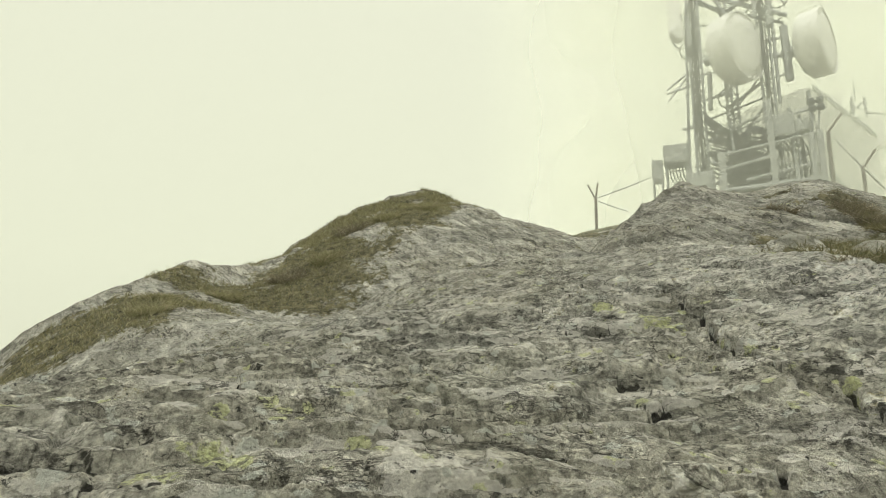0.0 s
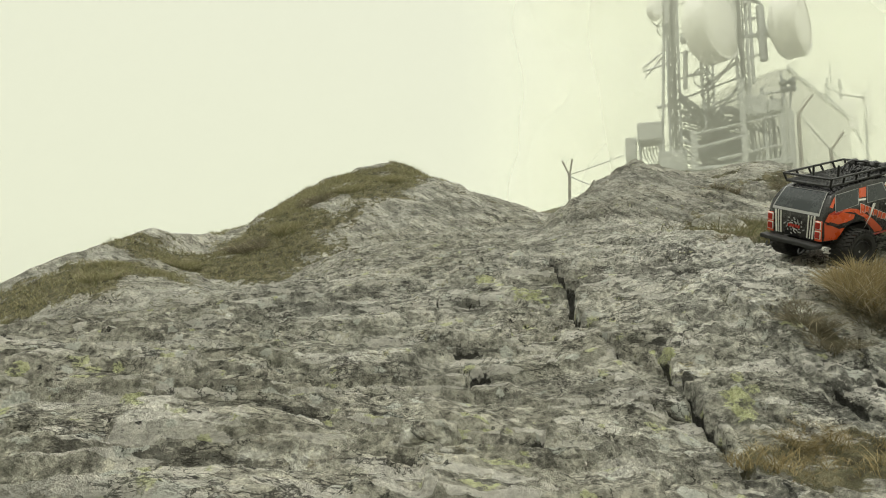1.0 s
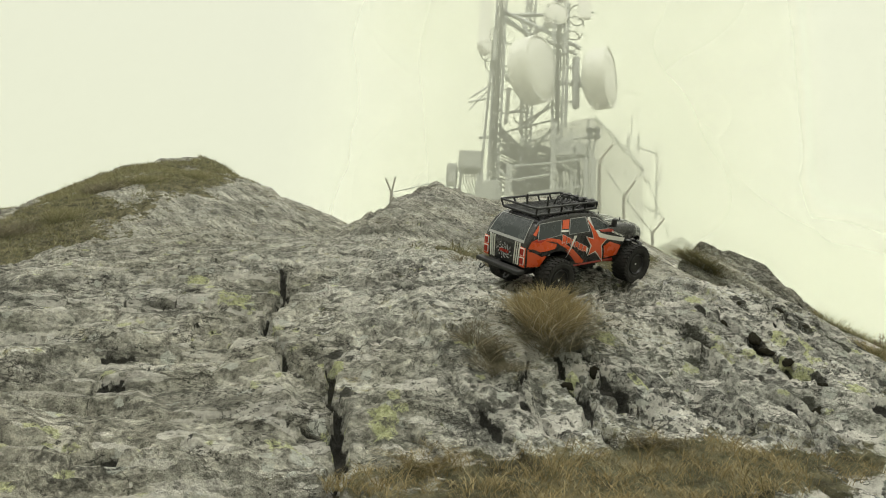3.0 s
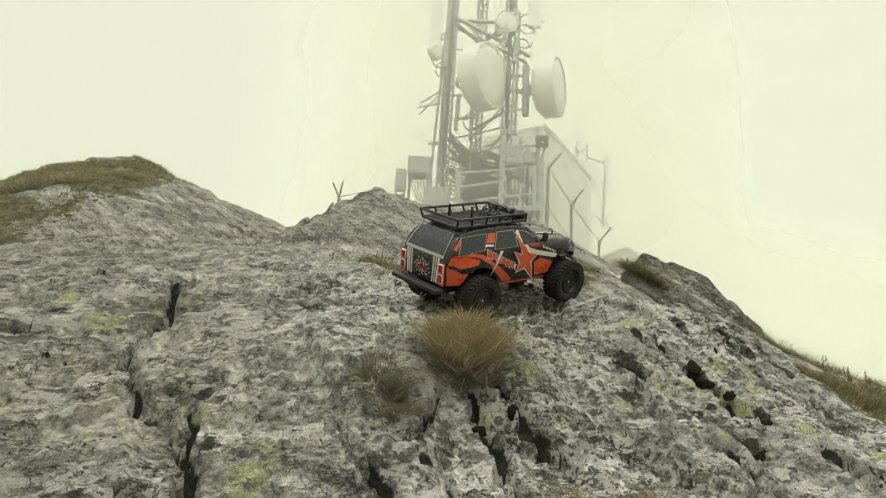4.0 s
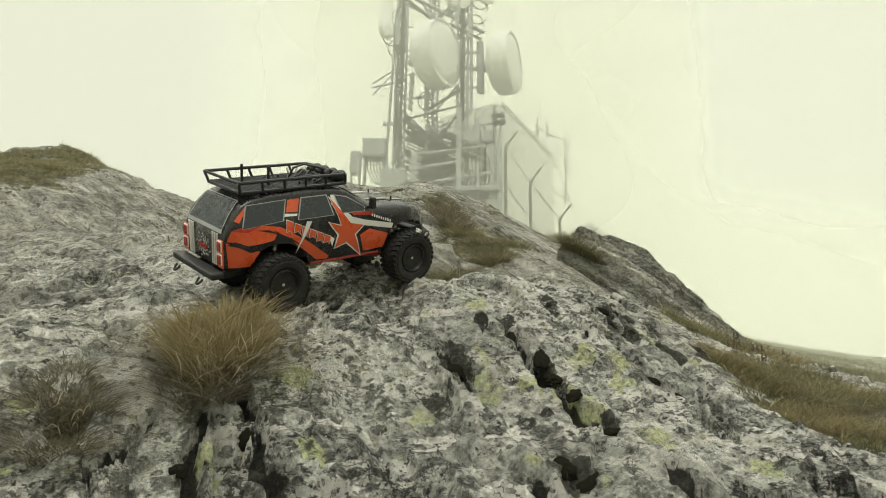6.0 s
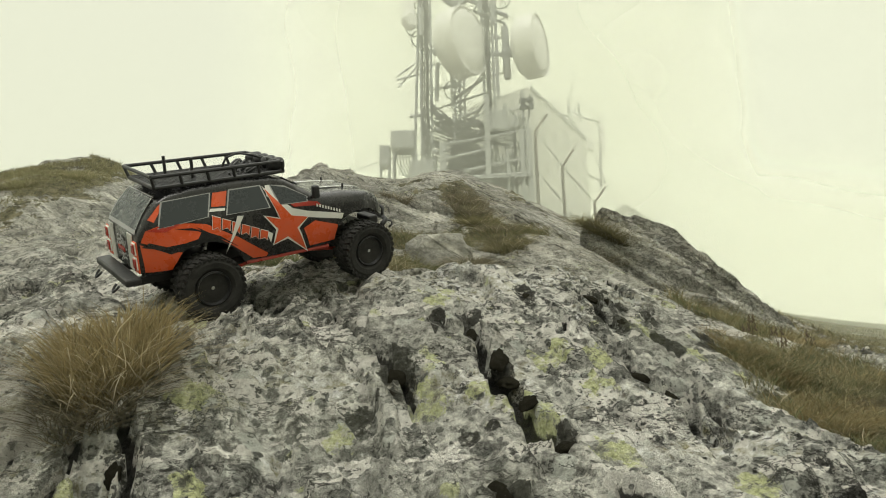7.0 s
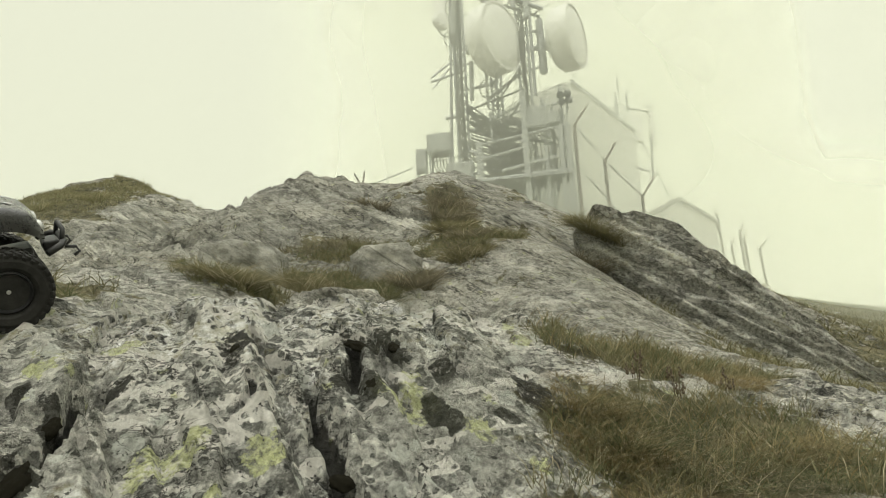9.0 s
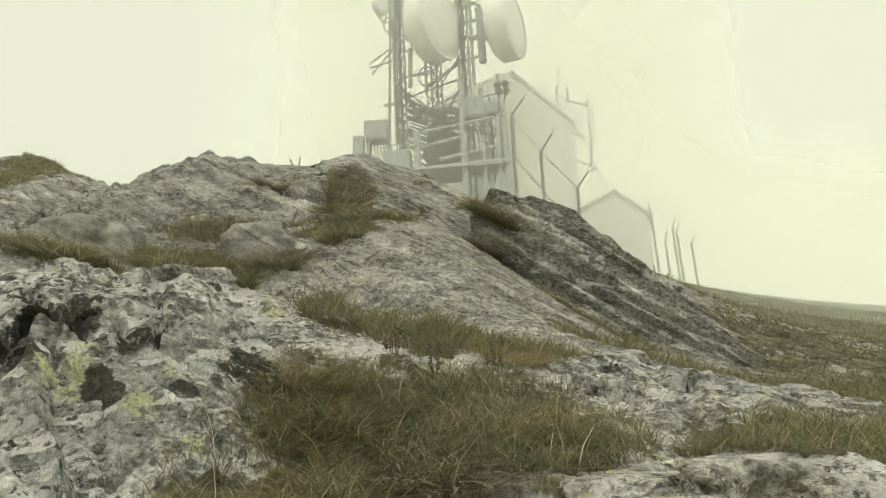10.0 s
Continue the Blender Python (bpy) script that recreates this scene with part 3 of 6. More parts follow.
def strata(x, y):
    """Coordinates across and along the dipping layers of the rock, and how far off the place is."""
    far = np.clip((y - 2.5) / 3.0, 0, 1)
    return x + (0.28 + 0.75 * far) * swell(x, y), y - 0.14 * x, far


def fracture(x, y):
    """Level and joints of the broken surface at three sizes, risers darkened like joints."""
    across, along, far = strata(x, y)
    wx = 0.30 * lattice_noise(across * 7, along * 5, 61) + 0.12 * lattice_noise(across * 24, along * 18, 62)
    wy = 0.30 * lattice_noise(across * 7, along * 5, 63) + 0.12 * lattice_noise(across * 24, along * 18, 64)
    a, ja = blocks(across * 6.5 + wx, along * 3.2 + wy, 1)
    b, jb = blocks(across * 17 + wx * 2, along * 9.5 + wy * 2, 2)
    c, jc = blocks(across * 2.3 + wx * 0.6, along * 0.75 + wy * 0.6, 3)
    rough = np.clip(0.55 + (x - 0.6) * 0.5, 0.55, 1.0)
    bold = np.clip((x - 1.1) / 0.5, 0, 1) * np.clip((3.4 - x) / 0.4, 0, 1) * np.clip((2.05 - y) / 0.3, 0, 1)
    flank = np.clip((x - 1.75) / 0.25, 0, 1) * bold
    level = rough * ((0.036 + 0.006 * bold) * a * (1 - 0.85 * far) + (0.015 + 0.003 * bold) * b * (1 - far)) + far * 0.06 * c - 0.034 * np.exp(-(((x - 2.65) / 0.5) ** 2) - ((y - 2.12) / 0.22) ** 2)
    # ledge risers enter the dark mask too, their shade painted as colour
    step = along * 7.5 + lattice_noise(across * 2.2, along * 5, 7) * 1.6
    step = np.clip((step - np.floor(step) - 0.84) / 0.06, 0, 1) * np.clip((1.0 - (step - np.floor(step))) / 0.06, 0, 1) * np.clip(1.6 - x, 0, 1) * np.clip(lattice_noise(across * 3, along * 3, 66) * 3 + 0.2, 0, 1) * (1 - far)
    gate = np.clip(lattice_noise(across * 2.1, along * 1.7, 65) * 2.2 + 0.35, 0, 1)
    joint = np.maximum(ja**2 * gate, 0.75 * jb**3 * gate * rough)
    warp = lattice_noise(across * 1.3, along * 1.0, 3)
    saw = across * 9.5 + along * 1.3 + warp * 3 + lattice_noise(across * 6, along * 3, 6)
    # steep flank risers get the same painted shade
    riser = np.clip((saw - np.floor(saw) - 0.89) / 0.05, 0, 1)
    joint = np.maximum(joint, 0.85 * riser * flank * np.clip(lattice_noise(across * 4, along * 2.5, 67) * 3.5 + 0.2, 0, 1))
    return level - rough * 0.012 * ja**2 * gate - far * 0.05 * jc**3, np.maximum(np.maximum(joint * 0.8, step * 0.6 * np.clip(1.2 + x * 2, 0, 1)), far * jc**4 * 0.75)


def relief(x, y):
    """Ledges, joints and roughness of the foliated rock."""
    across, along, far = strata(x, y)
    rough = np.clip((x - 0.2) * 0.9, 0.35, 1.0)
    warp = lattice_noise(across * 1.3, along * 1.0, 3)
    z = 0.045 * lattice_noise(across * 1.1, along * 0.8, 4) * (0.25 + far)
    z += (0.09 * far) * lattice_noise(across * 0.55, along * 0.45, 5)
    knolls = np.clip((y - 7.0) / 3.0, 0, 1) * np.clip((2.5 - x) / 1.5, 0, 1)
    z += knolls * (0.16 * lattice_noise(x * 1.1, y * 0.9, 23) + 0.10 * lattice_noise(x * 2.7, y * 2.2, 24) + 0.05 * lattice_noise(x * 6, y * 5, 25))
    saw = across * 3.1 + along * 0.35 + warp * 1.3
    saw = saw - np.floor(saw)
    bold = np.clip((x - 1.1) / 0.4, 0, 1) * np.clip((3.2 - x) / 0.4, 0, 1) * np.clip((2.1 - y) / 0.3, 0, 1)
    flank = np.clip((x - 1.75) / 0.25, 0, 1) * bold
    z += rough * (0.028 + 0.050 * far + 0.006 * bold + 0.032 * flank) * (saw - np.clip((saw - 0.86) / 0.14, 0, 1) - 0.43)
    saw = across * 9.5 + along * 1.3 + warp * 3 + lattice_noise(across * 6, along * 3, 6)
    saw = saw - np.floor(saw)
    z += rough * (0.011 + 0.004 * bold + 0.006 * flank) * (1 - far) * (saw - np.clip((saw - 0.8) / 0.2, 0, 1) - 0.4)
    flat = along * 7.5 + lattice_noise(across * 2.2, along * 5, 7) * 1.6
    flat = flat - np.floor(flat)
    z -= (1.25 - rough) * 0.036 * (flat - np.clip((flat - 0.88) / 0.12, 0, 1) - 0.4) * (1 - far)
    for scale, amount, seed in ((2.6, 0.040, 71), (5.5, 0.026, 72), (11, 0.013, 73), (23, 0.006, 74)):
        z += amount * far * np.clip((12 - y) / 5, 0.25, 1) * (np.abs(lattice_noise(across * scale, along * scale * 0.7, seed)) - 0.25) * 1.7
    for scale, amount, seed in ((8, 0.010, 8), (17, 0.007, 9), (37, 0.0042, 10), (74, 0.0022, 11)):
        z += amount * (0.5 + 0.7 * rough) * (1 - np.clip(far * scale / 12, 0, 1)) * (0.35 - np.abs(lattice_noise(across * scale, along * scale * 0.6, seed))) * 2
    return z


def height(x, y, with_joints=True):
    x, y = np.asarray(x, float), np.asarray(y, float)
    cover = turf_cover(x, y)
    z = swell(x, y) + relief(x, y) * (1 - 0.7 * cover)
    z = z + cover * (0.012 * lattice_noise(x * 5, y * 5, 21) + 0.01 * lattice_noise(x * 13, y * 13, 22))
    z = z + fracture(x, y)[0] * (1 - 0.8 * cover)
    if with_joints:
        z = z - joint_depth(np.atleast_1d(x), np.atleast_1d(y))[0].reshape(z.shape) * (1 - cover)
    return z


def spaced(low, high, step, before, grow, first, last):
    """Coordinates, fine between low and high and ever coarser out to first and last."""
    mid = list(np.arange(low, high + step / 2, step))
    left, right, h = [], [], step
    while (left[-1] if left else low) > first:
        h *= before
        left.append((left[-1] if left else low) - h)
    h = step
    while (right[-1] if right else high) < last:
        h *= grow
        right.append((right[-1] if right else high) + h)
    return np.array(left[::-1] + mid + right)


# the larger yellow lichen patches: centre and radii
LICHEN = [(2.19, 1.535, 0.035, 0.085), (2.14, 1.61, 0.03, 0.04), (2.045, 1.63, 0.035, 0.045), (2.38, 1.756, 0.04, 0.035), (1.655, 1.615, 0.04, 0.04), (2.25, 1.371, 0.05, 0.05), (2.327, 1.746, 0.045, 0.04),
          (2.42, 1.66, 0.04, 0.04), (2.48, 1.763, 0.04, 0.03), (2.73, 1.92, 0.04, 0.03), (2.806, 1.854, 0.03, 0.03), (1.52, 1.506, 0.03, 0.035), (1.67, 1.457, 0.03, 0.035), (2.154, 1.903, 0.035, 0.04), (2.47, 1.347, 0.04, 0.04)]
FLAT_LICHEN = [(0.70, 2.19, 0.06, 0.09), (0.58, 2.39, 0.05, 0.06), (-0.30, 1.0, 0.06, 0.05), (-0.47, 1.77, 0.04, 0.05), (1.02, 1.383, 0.045, 0.05), (0.83, 1.285, 0.05, 0.045), (0.63, 0.99, 0.03, 0.03), (0.45, 0.93, 0.06, 0.04),
               (1.66, 1.97, 0.05, 0.05), (2.235, 2.06, 0.04, 0.05), (2.695, 1.904, 0.05, 0.03), (2.87, 1.80, 0.035, 0.03), (2.579, 1.71, 0.025, 0.03), (1.26, 1.585, 0.03, 0.03), (1.88, 1.545, 0.03, 0.03), (2.084, 1.697, 0.025, 0.03), (0.94, 1.6, 0.03, 0.03)]


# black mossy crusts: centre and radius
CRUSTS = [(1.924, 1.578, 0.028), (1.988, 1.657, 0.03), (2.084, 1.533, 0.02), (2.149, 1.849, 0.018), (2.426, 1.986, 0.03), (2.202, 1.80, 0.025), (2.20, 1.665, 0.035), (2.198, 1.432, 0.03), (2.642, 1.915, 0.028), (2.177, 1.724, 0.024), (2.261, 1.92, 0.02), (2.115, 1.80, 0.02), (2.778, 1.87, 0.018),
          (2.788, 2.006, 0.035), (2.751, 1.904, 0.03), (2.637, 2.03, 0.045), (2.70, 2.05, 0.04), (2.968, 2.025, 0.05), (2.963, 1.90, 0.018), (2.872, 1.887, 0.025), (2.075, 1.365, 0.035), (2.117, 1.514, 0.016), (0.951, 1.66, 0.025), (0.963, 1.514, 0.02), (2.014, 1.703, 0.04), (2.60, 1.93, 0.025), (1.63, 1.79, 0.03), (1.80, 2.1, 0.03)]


def heightfield(name, gx, gy, mat):
    X, Y = np.meshgrid(gx, gy)
    x, y = X.ravel(), Y.ravel()
    cover = turf_cover(x, y)
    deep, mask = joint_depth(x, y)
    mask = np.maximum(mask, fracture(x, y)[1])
    z = height(x, y, False) - deep * (1 - cover)
    nx, ny = len(gx), len(gy)
    me = bpy.data.meshes.new(name)
    me.vertices.add(nx * ny)
    me.vertices.foreach_set("co", np.column_stack([x, y, z]).astype(np.float32).ravel())
    i, j = np.meshgrid(np.arange(nx - 1), np.arange(ny - 1))
    a = (j * nx + i).ravel()
    quads = np.column_stack([a, a + 1, a + 1 + nx, a + nx]).astype(np.int32)
    me.loops.add(quads.size)
    me.loops.foreach_set("vertex_index", quads.ravel())
    me.polygons.add(len(quads))
    me.polygons.foreach_set("loop_start", np.arange(0, quads.size, 4, dtype=np.int32))
    me.polygons.foreach_set("use_smooth", np.ones(len(quads), dtype=bool))
    me.update(calc_edges=True)
    yellow = np.zeros_like(x)
    for cx, cy, rx, ry in LICHEN + FLAT_LICHEN:
        yellow = np.maximum(yellow, np.clip(1.4 - np.hypot((x - cx + 0.2 * (y - cy)) / rx, (y - cy) / ry), 0, 1))
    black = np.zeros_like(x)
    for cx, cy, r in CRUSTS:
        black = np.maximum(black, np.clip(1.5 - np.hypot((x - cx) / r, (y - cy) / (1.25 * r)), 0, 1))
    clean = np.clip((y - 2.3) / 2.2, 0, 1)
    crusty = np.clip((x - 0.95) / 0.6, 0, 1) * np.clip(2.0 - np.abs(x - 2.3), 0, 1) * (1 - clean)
    for key, values in (("soil", cover), ("crack_shade", mask * (1 - cover)), ("lichen", yellow), ("moss", black), ("clean", clean), ("crusty", crusty)):
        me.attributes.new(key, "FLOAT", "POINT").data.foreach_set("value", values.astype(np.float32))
    me.materials.append(mat)
    return new(name, me)


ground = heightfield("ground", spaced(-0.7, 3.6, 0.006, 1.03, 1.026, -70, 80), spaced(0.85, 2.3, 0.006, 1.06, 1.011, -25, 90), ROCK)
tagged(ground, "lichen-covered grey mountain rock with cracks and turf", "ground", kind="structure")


def on_ground(x, y):
    return float(height(np.array([x]), np.array([y]), False)[0])


# the leaning slab beyond the gully
def leaning_slab():
    top = [(4.72, 5.45, 2.0), (4.9, 5.37, 2.16), (5.15, 5.27, 2.12), (5.4, 5.14, 1.98), (5.7, 5.02, 1.72), (6.05, 4.9, 1.38), (6.4, 4.78, 1.02), (6.75, 4.66, 0.72)]
    foot = [(4.76, 5.35, 1.55), (4.93, 5.17, 1.55), (5.1, 5.06, 1.40), (5.3, 4.93, 1.25), (5.55, 4.78, 1.08), (5.9, 4.62, 0.90), (6.3, 4.56, 0.72), (6.7, 4.56, 0.52)]
    n_along, n_round = 170, 110
    bm = bmesh.new()
    rings = []
    for k in range(n_along):
        s = k / (n_along - 1) * (len(top) - 1)
        i = min(int(s), len(top) - 2)
        t, f = Vector(top[i]).lerp(Vector(top[i + 1]), s - i), Vector(foot[i]).lerp(Vector(foot[i + 1]), s - i)
        back = Vector((0.33, 0.62, 0)) * (0.8 if k else 0.5)
        loop = [f + Vector((0, 0, -0.35)), f, f.lerp(t, 0.55) + Vector((-0.03, -0.05, 0.0)), t, t + back * 0.35 + Vector((0, 0, -0.06)), t + back + Vector((0, 0, -0.5)), f + back + Vector((0, 0, -0.5))]
        ring = []
        for j in range(n_round):
            q = j / n_round * len(loop)
            a = int(q)
            ring.append(loop[a].lerp(loop[(a + 1) % len(loop)], q - a))
        rings.append(ring)
    P = np.array([[tuple(v) for v in ring] for ring in rings])
    along = P[..., 0] - P[..., 1] * 0.5
    layer = P[..., 2] + 0.62 * P[..., 0]
    d = 0.03 * lattice_noise(along * 1.6, layer * 5, 41) + 0.035 * lattice_noise(along * 2.5, layer * 14, 42) + 0.018 * lattice_noise(along * 9, layer * 30, 43)
    for per, depth, seed in ((3.1, 0.055, 44), (7.3, 0.055, 45), (17.0, 0.030, 46)):
        saw = layer * per + lattice_noise(along * 1.2, layer * 2, seed) * 0.8
        saw = saw - np.floor(saw)
        d = d + depth * (np.clip(saw / 0.82, 0, 1) - np.clip((saw - 0.82) / 0.18, 0, 1) - 0.4) * (0.55 + 0.9 * np.clip(lattice_noise(along * 1.7, layer * per * 0.5, seed + 5) + 0.5, 0, 1))
    P[..., 0] += d * -0.35
    P[..., 1] += d * -0.8
    P[..., 2] += d * 0.5
    vs = [[bm.verts.new(p) for p in ring] for ring in P]
    for a, b in zip(vs, vs[1:]):
        for j in range(n_round):
            bm.faces.new((a[j], a[(j + 1) % n_round], b[(j + 1) % n_round], b[j]))
    bm.faces.new(vs[0][::-1]), bm.faces.new(vs[-1])
    bmesh.ops.recalc_face_normals(bm, faces=bm.faces)
    ob = new("rock_slab", mesh_of(bm, "rock_slab", DARK_ROCK, True))
    return tagged(ob, "dark leaning slab of foliated rock rising from turf", "rock")


leaning_slab()


def boulder(x, y, rx, ry, rz, turn, seed, label, mat, sink=0.35):
    bm = bmesh.new()
    bmesh.ops.create_icosphere(bm, subdivisions=4, radius=1)
    for v in bm.verts:
        p = v.co.copy()
        w = noise.noise(p * 1.4 + Vector((seed * 5.1, 0, 0))) * 0.35 + noise.noise(p * 4 + Vector((seed, 3, 0))) * 0.13 + noise.noise(p * 11 + Vector((seed, 0, 7))) * 0.04
        q = p * (1 + w)
        cut = 0.72 + 0.1 * noise.noise(p * 2 + Vector((0, seed, 0)))
        v.co = (q.x * rx, q.y * ry, min(q.z, cut) * rz)
    ob = new("boulder", mesh_of(bm, "boulder", mat, True))
    ob.matrix_basis = pose(x, y, on_ground(x, y) + rz * (0.7 - sink) - rz * 0.35, 0, 0, turn)
    return tagged(ob, label, "rock")


boulder(2.80, 3.95, 0.24, 0.16, 0.13, 12, 1, "pale flat-topped boulder half sunk in turf", PALE_ROCK)
boulder(2.35, 4.35, 0.22, 0.16, 0.22, 30, 2, "rounded grey boulder between grass clumps", MID_ROCK)
boulder(3.12, 4.62, 0.17, 0.22, 0.24, 60, 3, "weathered grey boulder beside a dark hollow", MID_ROCK)
boulder(3.45, 1.62, 0.11, 0.07, 0.05, 20, 4, "small flat lichened rock in the turf", ROCK)
boulder(3.62, 1.60, 0.08, 0.06, 0.05, -15, 5, "small flat lichened rock in the turf", ROCK)
boulder(3.42, 1.48, 0.10, 0.08, 0.05, 40, 6, "small flat lichened rock in the turf", ROCK)
boulder(0.36, 1.05, 0.05, 0.07, 0.035, -20, 8, "pale loose stone on the slab", PALE_ROCK, 0.2)


# cushions of black moss in the joints and hollows
def moss_shape(seed):
    bm = bmesh.new()
    bmesh.ops.create_icosphere(bm, subdivisions=3, radius=1)
    for v in bm.verts:
        p = v.co.copy()
        w = 0.40 * noise.noise(p * 1.5 + Vector((seed * 3.7, 1, 0))) + 0.30 * noise.noise(p * 3.6 + Vector((seed, 0, 5))) + 0.12 * noise.noise(p * 11 + Vector((0, seed, 3)))
        v.co = Vector((p.x * (1 + w), p.y * (1 + w), p.z * 0.62 * (1 + 1.2 * w)))
    return mesh_of(bm, "moss_cushion", MOSS, True)


MOSS_MESHES = [moss_shape(k) for k in range(6)]
MOSS_SPOTS = [(1.988, 1.657, 20), (2.012, 1.70, 17), (2.202, 1.80, 14), (2.20, 1.665, 22), (2.197, 1.62, 20), (2.198, 1.432, 20), (2.642, 1.915, 15), (2.637, 2.03, 18), (2.07, 1.38, 20), (2.085, 1.345, 18),
              (1.574, 1.51, 15), (1.48, 1.47, 14), (2.71, 2.055, 15), (2.426, 1.986, 14), (2.58, 1.76, 16), (2.60, 1.69, 15), (2.19, 1.53, 16)]
for k, (x, y, size) in enumerate(MOSS_SPOTS):
    ob = new("moss_cushion", MOSS_MESHES[k % 6])
    e = 0.02
    n = Vector((on_ground(x - e, y) - on_ground(x + e, y), on_ground(x, y - e) - on_ground(x, y + e), 2 * e)).normalized()
    ob.matrix_basis = Matrix.Translation((x, y, on_ground(x, y) - 0.004)) @ n.to_track_quat("Z", "Y").to_matrix().to_4x4() @ Matrix.Rotation(0.25 + 0.8 * math.sin(k * 1.9), 4, "Z") @ Matrix.Diagonal((size * 0.0008, size * 0.0012, size * 0.0006, 1))
    tagged(ob, "cushion of blackish moss in a rock joint", "moss", "moss cushions")


# ---------------------------------------------------------------- mist
def fog_bank(radius, density, seed):
    bm = bmesh.new()
    n = 48
    turns = [radians(-62 + 150 * k / n) for k in range(n + 1)]
    low = [bm.verts.new((1.5 + radius * math.sin(a), 0.5 + radius * math.cos(a), -14)) for a in turns]
    high = [bm.verts.new((v.co.x, v.co.y, radius * 1.05 + 2)) for v in low]
    for k in range(n):
        bm.faces.new((low[k], low[k + 1], high[k + 1], high[k]))
    ob = new("fog", mesh_of(bm, "fog", fog_material("mist", density, seed), True))
    return tagged(ob, "pale bank of mountain mist", "fog", kind="structure")


for radius, density, seed in ((12.5, 0.05, 1), (17.2, 0.215, 2), (22.9, 0.20, 3), (24.6, 0.20, 4), (31.6, 0.40, 5), (44.0, 0.5, 6)):
    fog_bank(radius, density, seed)


# ---------------------------------------------------------------- the radio site
SITE = Matrix(((0.917, 0.399, 0, 9.2), (-0.399, 0.917, 0, 20.2), (0, 0, 1, 0), (0, 0, 0, 1)))  # along, away, up


def site(u, w, z):
    return SITE @ Vector((u, w, z))


def site_ground(u, w):
    p = site(u, w, 0)
    return on_ground(p.x, p.y)


def lattice_leg(tower, u, w, top, half=0.17):
    foot = site_ground(u, w) - 0.3
    corners = [(u - half, w - half * 0.6), (u + half, w - half * 0.6), (u, w + half)]
    for a, c in corners:
        part("leg_tube", tube(bmesh.new(), site(a, c, foot), site(a, c, top), 0.042), STEEL, tower)
    bm = bmesh.new()
    z, k = foot + 0.3, 0
    while z < top - 0.5:
        for j in range(3):
            a, c = corners[j], corners[(j + 1) % 3]
            tube(bm, site(*a, z), site(*c, z + 0.55), 0.018, n=5)
            tube(bm, site(*a, z), site(*c, z), 0.018, n=5)
        z += 0.55
        k += 1
    part("leg_bracing", bm, STEEL, tower)


def strut(tower, a, b, r, mat=STEEL, name="strut", label=""):
    return part(name, tube(bmesh.new(), site(*a), site(*b), r), mat, tower, label)


def cable(tower, pts, r=0.022, name="cable"):
    return part(name, pipe(bmesh.new(), [site(*p) for p in pts], r), CABLE, tower, smooth=True)


tower = base_of("radio_tower", Matrix.Translation((0, 0, 0)))
tagged(tower, "galvanised lattice radio tower with cables, fading into mist", "tower")
for u, w in ((-0.8, 0.0), (1.27, 0.0), (0.25, 1.5)):
    lattice_leg(tower, u, w, 18.0)
# ring beams and diagonals
for z in (14.2, 16.6):
    for a, b in (((-0.8, 0.0), (1.27, 0.0)), ((1.27, 0.0), (0.25, 1.5)), ((0.25, 1.5), (-0.8, 0.0))):
        strut(tower, (*a, z), (*b, z), 0.07, name="ring_beam")
for a, b, r in (((-0.75, -0.1, 14.3), (2.0, -0.1, 12.85), 0.075), ((-0.7, 0.1, 14.0), (1.9, 0.1, 12.7), 0.05), ((-0.1, -0.1, 13.9), (0.25, -0.1, 13.2), 0.05),
                ((1.15, 0, 10.75), (0.0, 0.2, 10.05), 0.055), ((1.2, 0, 10.0), (0.25, 1.5, 9.3), 0.04), ((-0.6, 0, 10.4), (0.25, 1.5, 11.3), 0.035),
                ((-0.6, 0, 9.3), (0.9, 0.1, 8.0), 0.05), ((-0.65, 0, 8.7), (0.4, 0.3, 7.2), 0.05), ((0.2, 1.5, 9.6), (1.2, 0, 8.3), 0.035), ((-0.7, 0, 8.9), (1.1, 0, 9.5), 0.03),
                ((-0.6, 0.1, 12.0), (0.25, 1.5, 12.9), 0.035), ((1.2, 0.1, 12.3), (0.25, 1.5, 13.3), 0.035), ((-0.7, 0, 7.6), (1.2, 0, 7.0), 0.04)):
    strut(tower, a, b, r)
# outriggers to the left, and the slim standpipes
for a, b, r in (((-1.75, -0.2, 10.72), (-0.75, 0, 11.05), 0.035), ((-1.75, -0.2, 10.85), (-1.0, 0, 11.5), 0.03), ((-1.72, -0.2, 10.45), (-1.05, 0.1, 11.4), 0.025)):
    strut(tower, a, b, r, name="outrigger")
strut(tower, (-1.2, -0.1, 8.4), (-1.0, -0.1, 13.6), 0.045, name="standpipe")
strut(tower, (-1.35, -0.1, 9.45), (-0.8, 0, 9.55), 0.06, name="pipe_clamp")
strut(tower, (1.56, -0.1, 9.9), (1.56, -0.1, 14.6), 0.055, name="standpipe")
strut(tower, (-1.12, -0.1, 5.8), (-1.2, -0.1, 8.5), 0.05, name="standpipe")
for z in (10.3, 11.6, 12.9):
    strut(tower, (1.2, 0, z), (1.62, -0.1, z), 0.03, name="pipe_clamp")
# climbing cables on the legs
for k in range(4):
    o = -0.1 + 0.06 * k
    cable(tower, [(-0.8 + o, -0.22, 6.0 + 0.1 * k), (-0.8 + o + 0.03, -0.24, 8), (-0.8 + o - 0.02, -0.22, 10), (-0.8 + o + 0.02, -0.23, 12.5), (-0.8 + o, -0.22, 17.5)], 0.024)
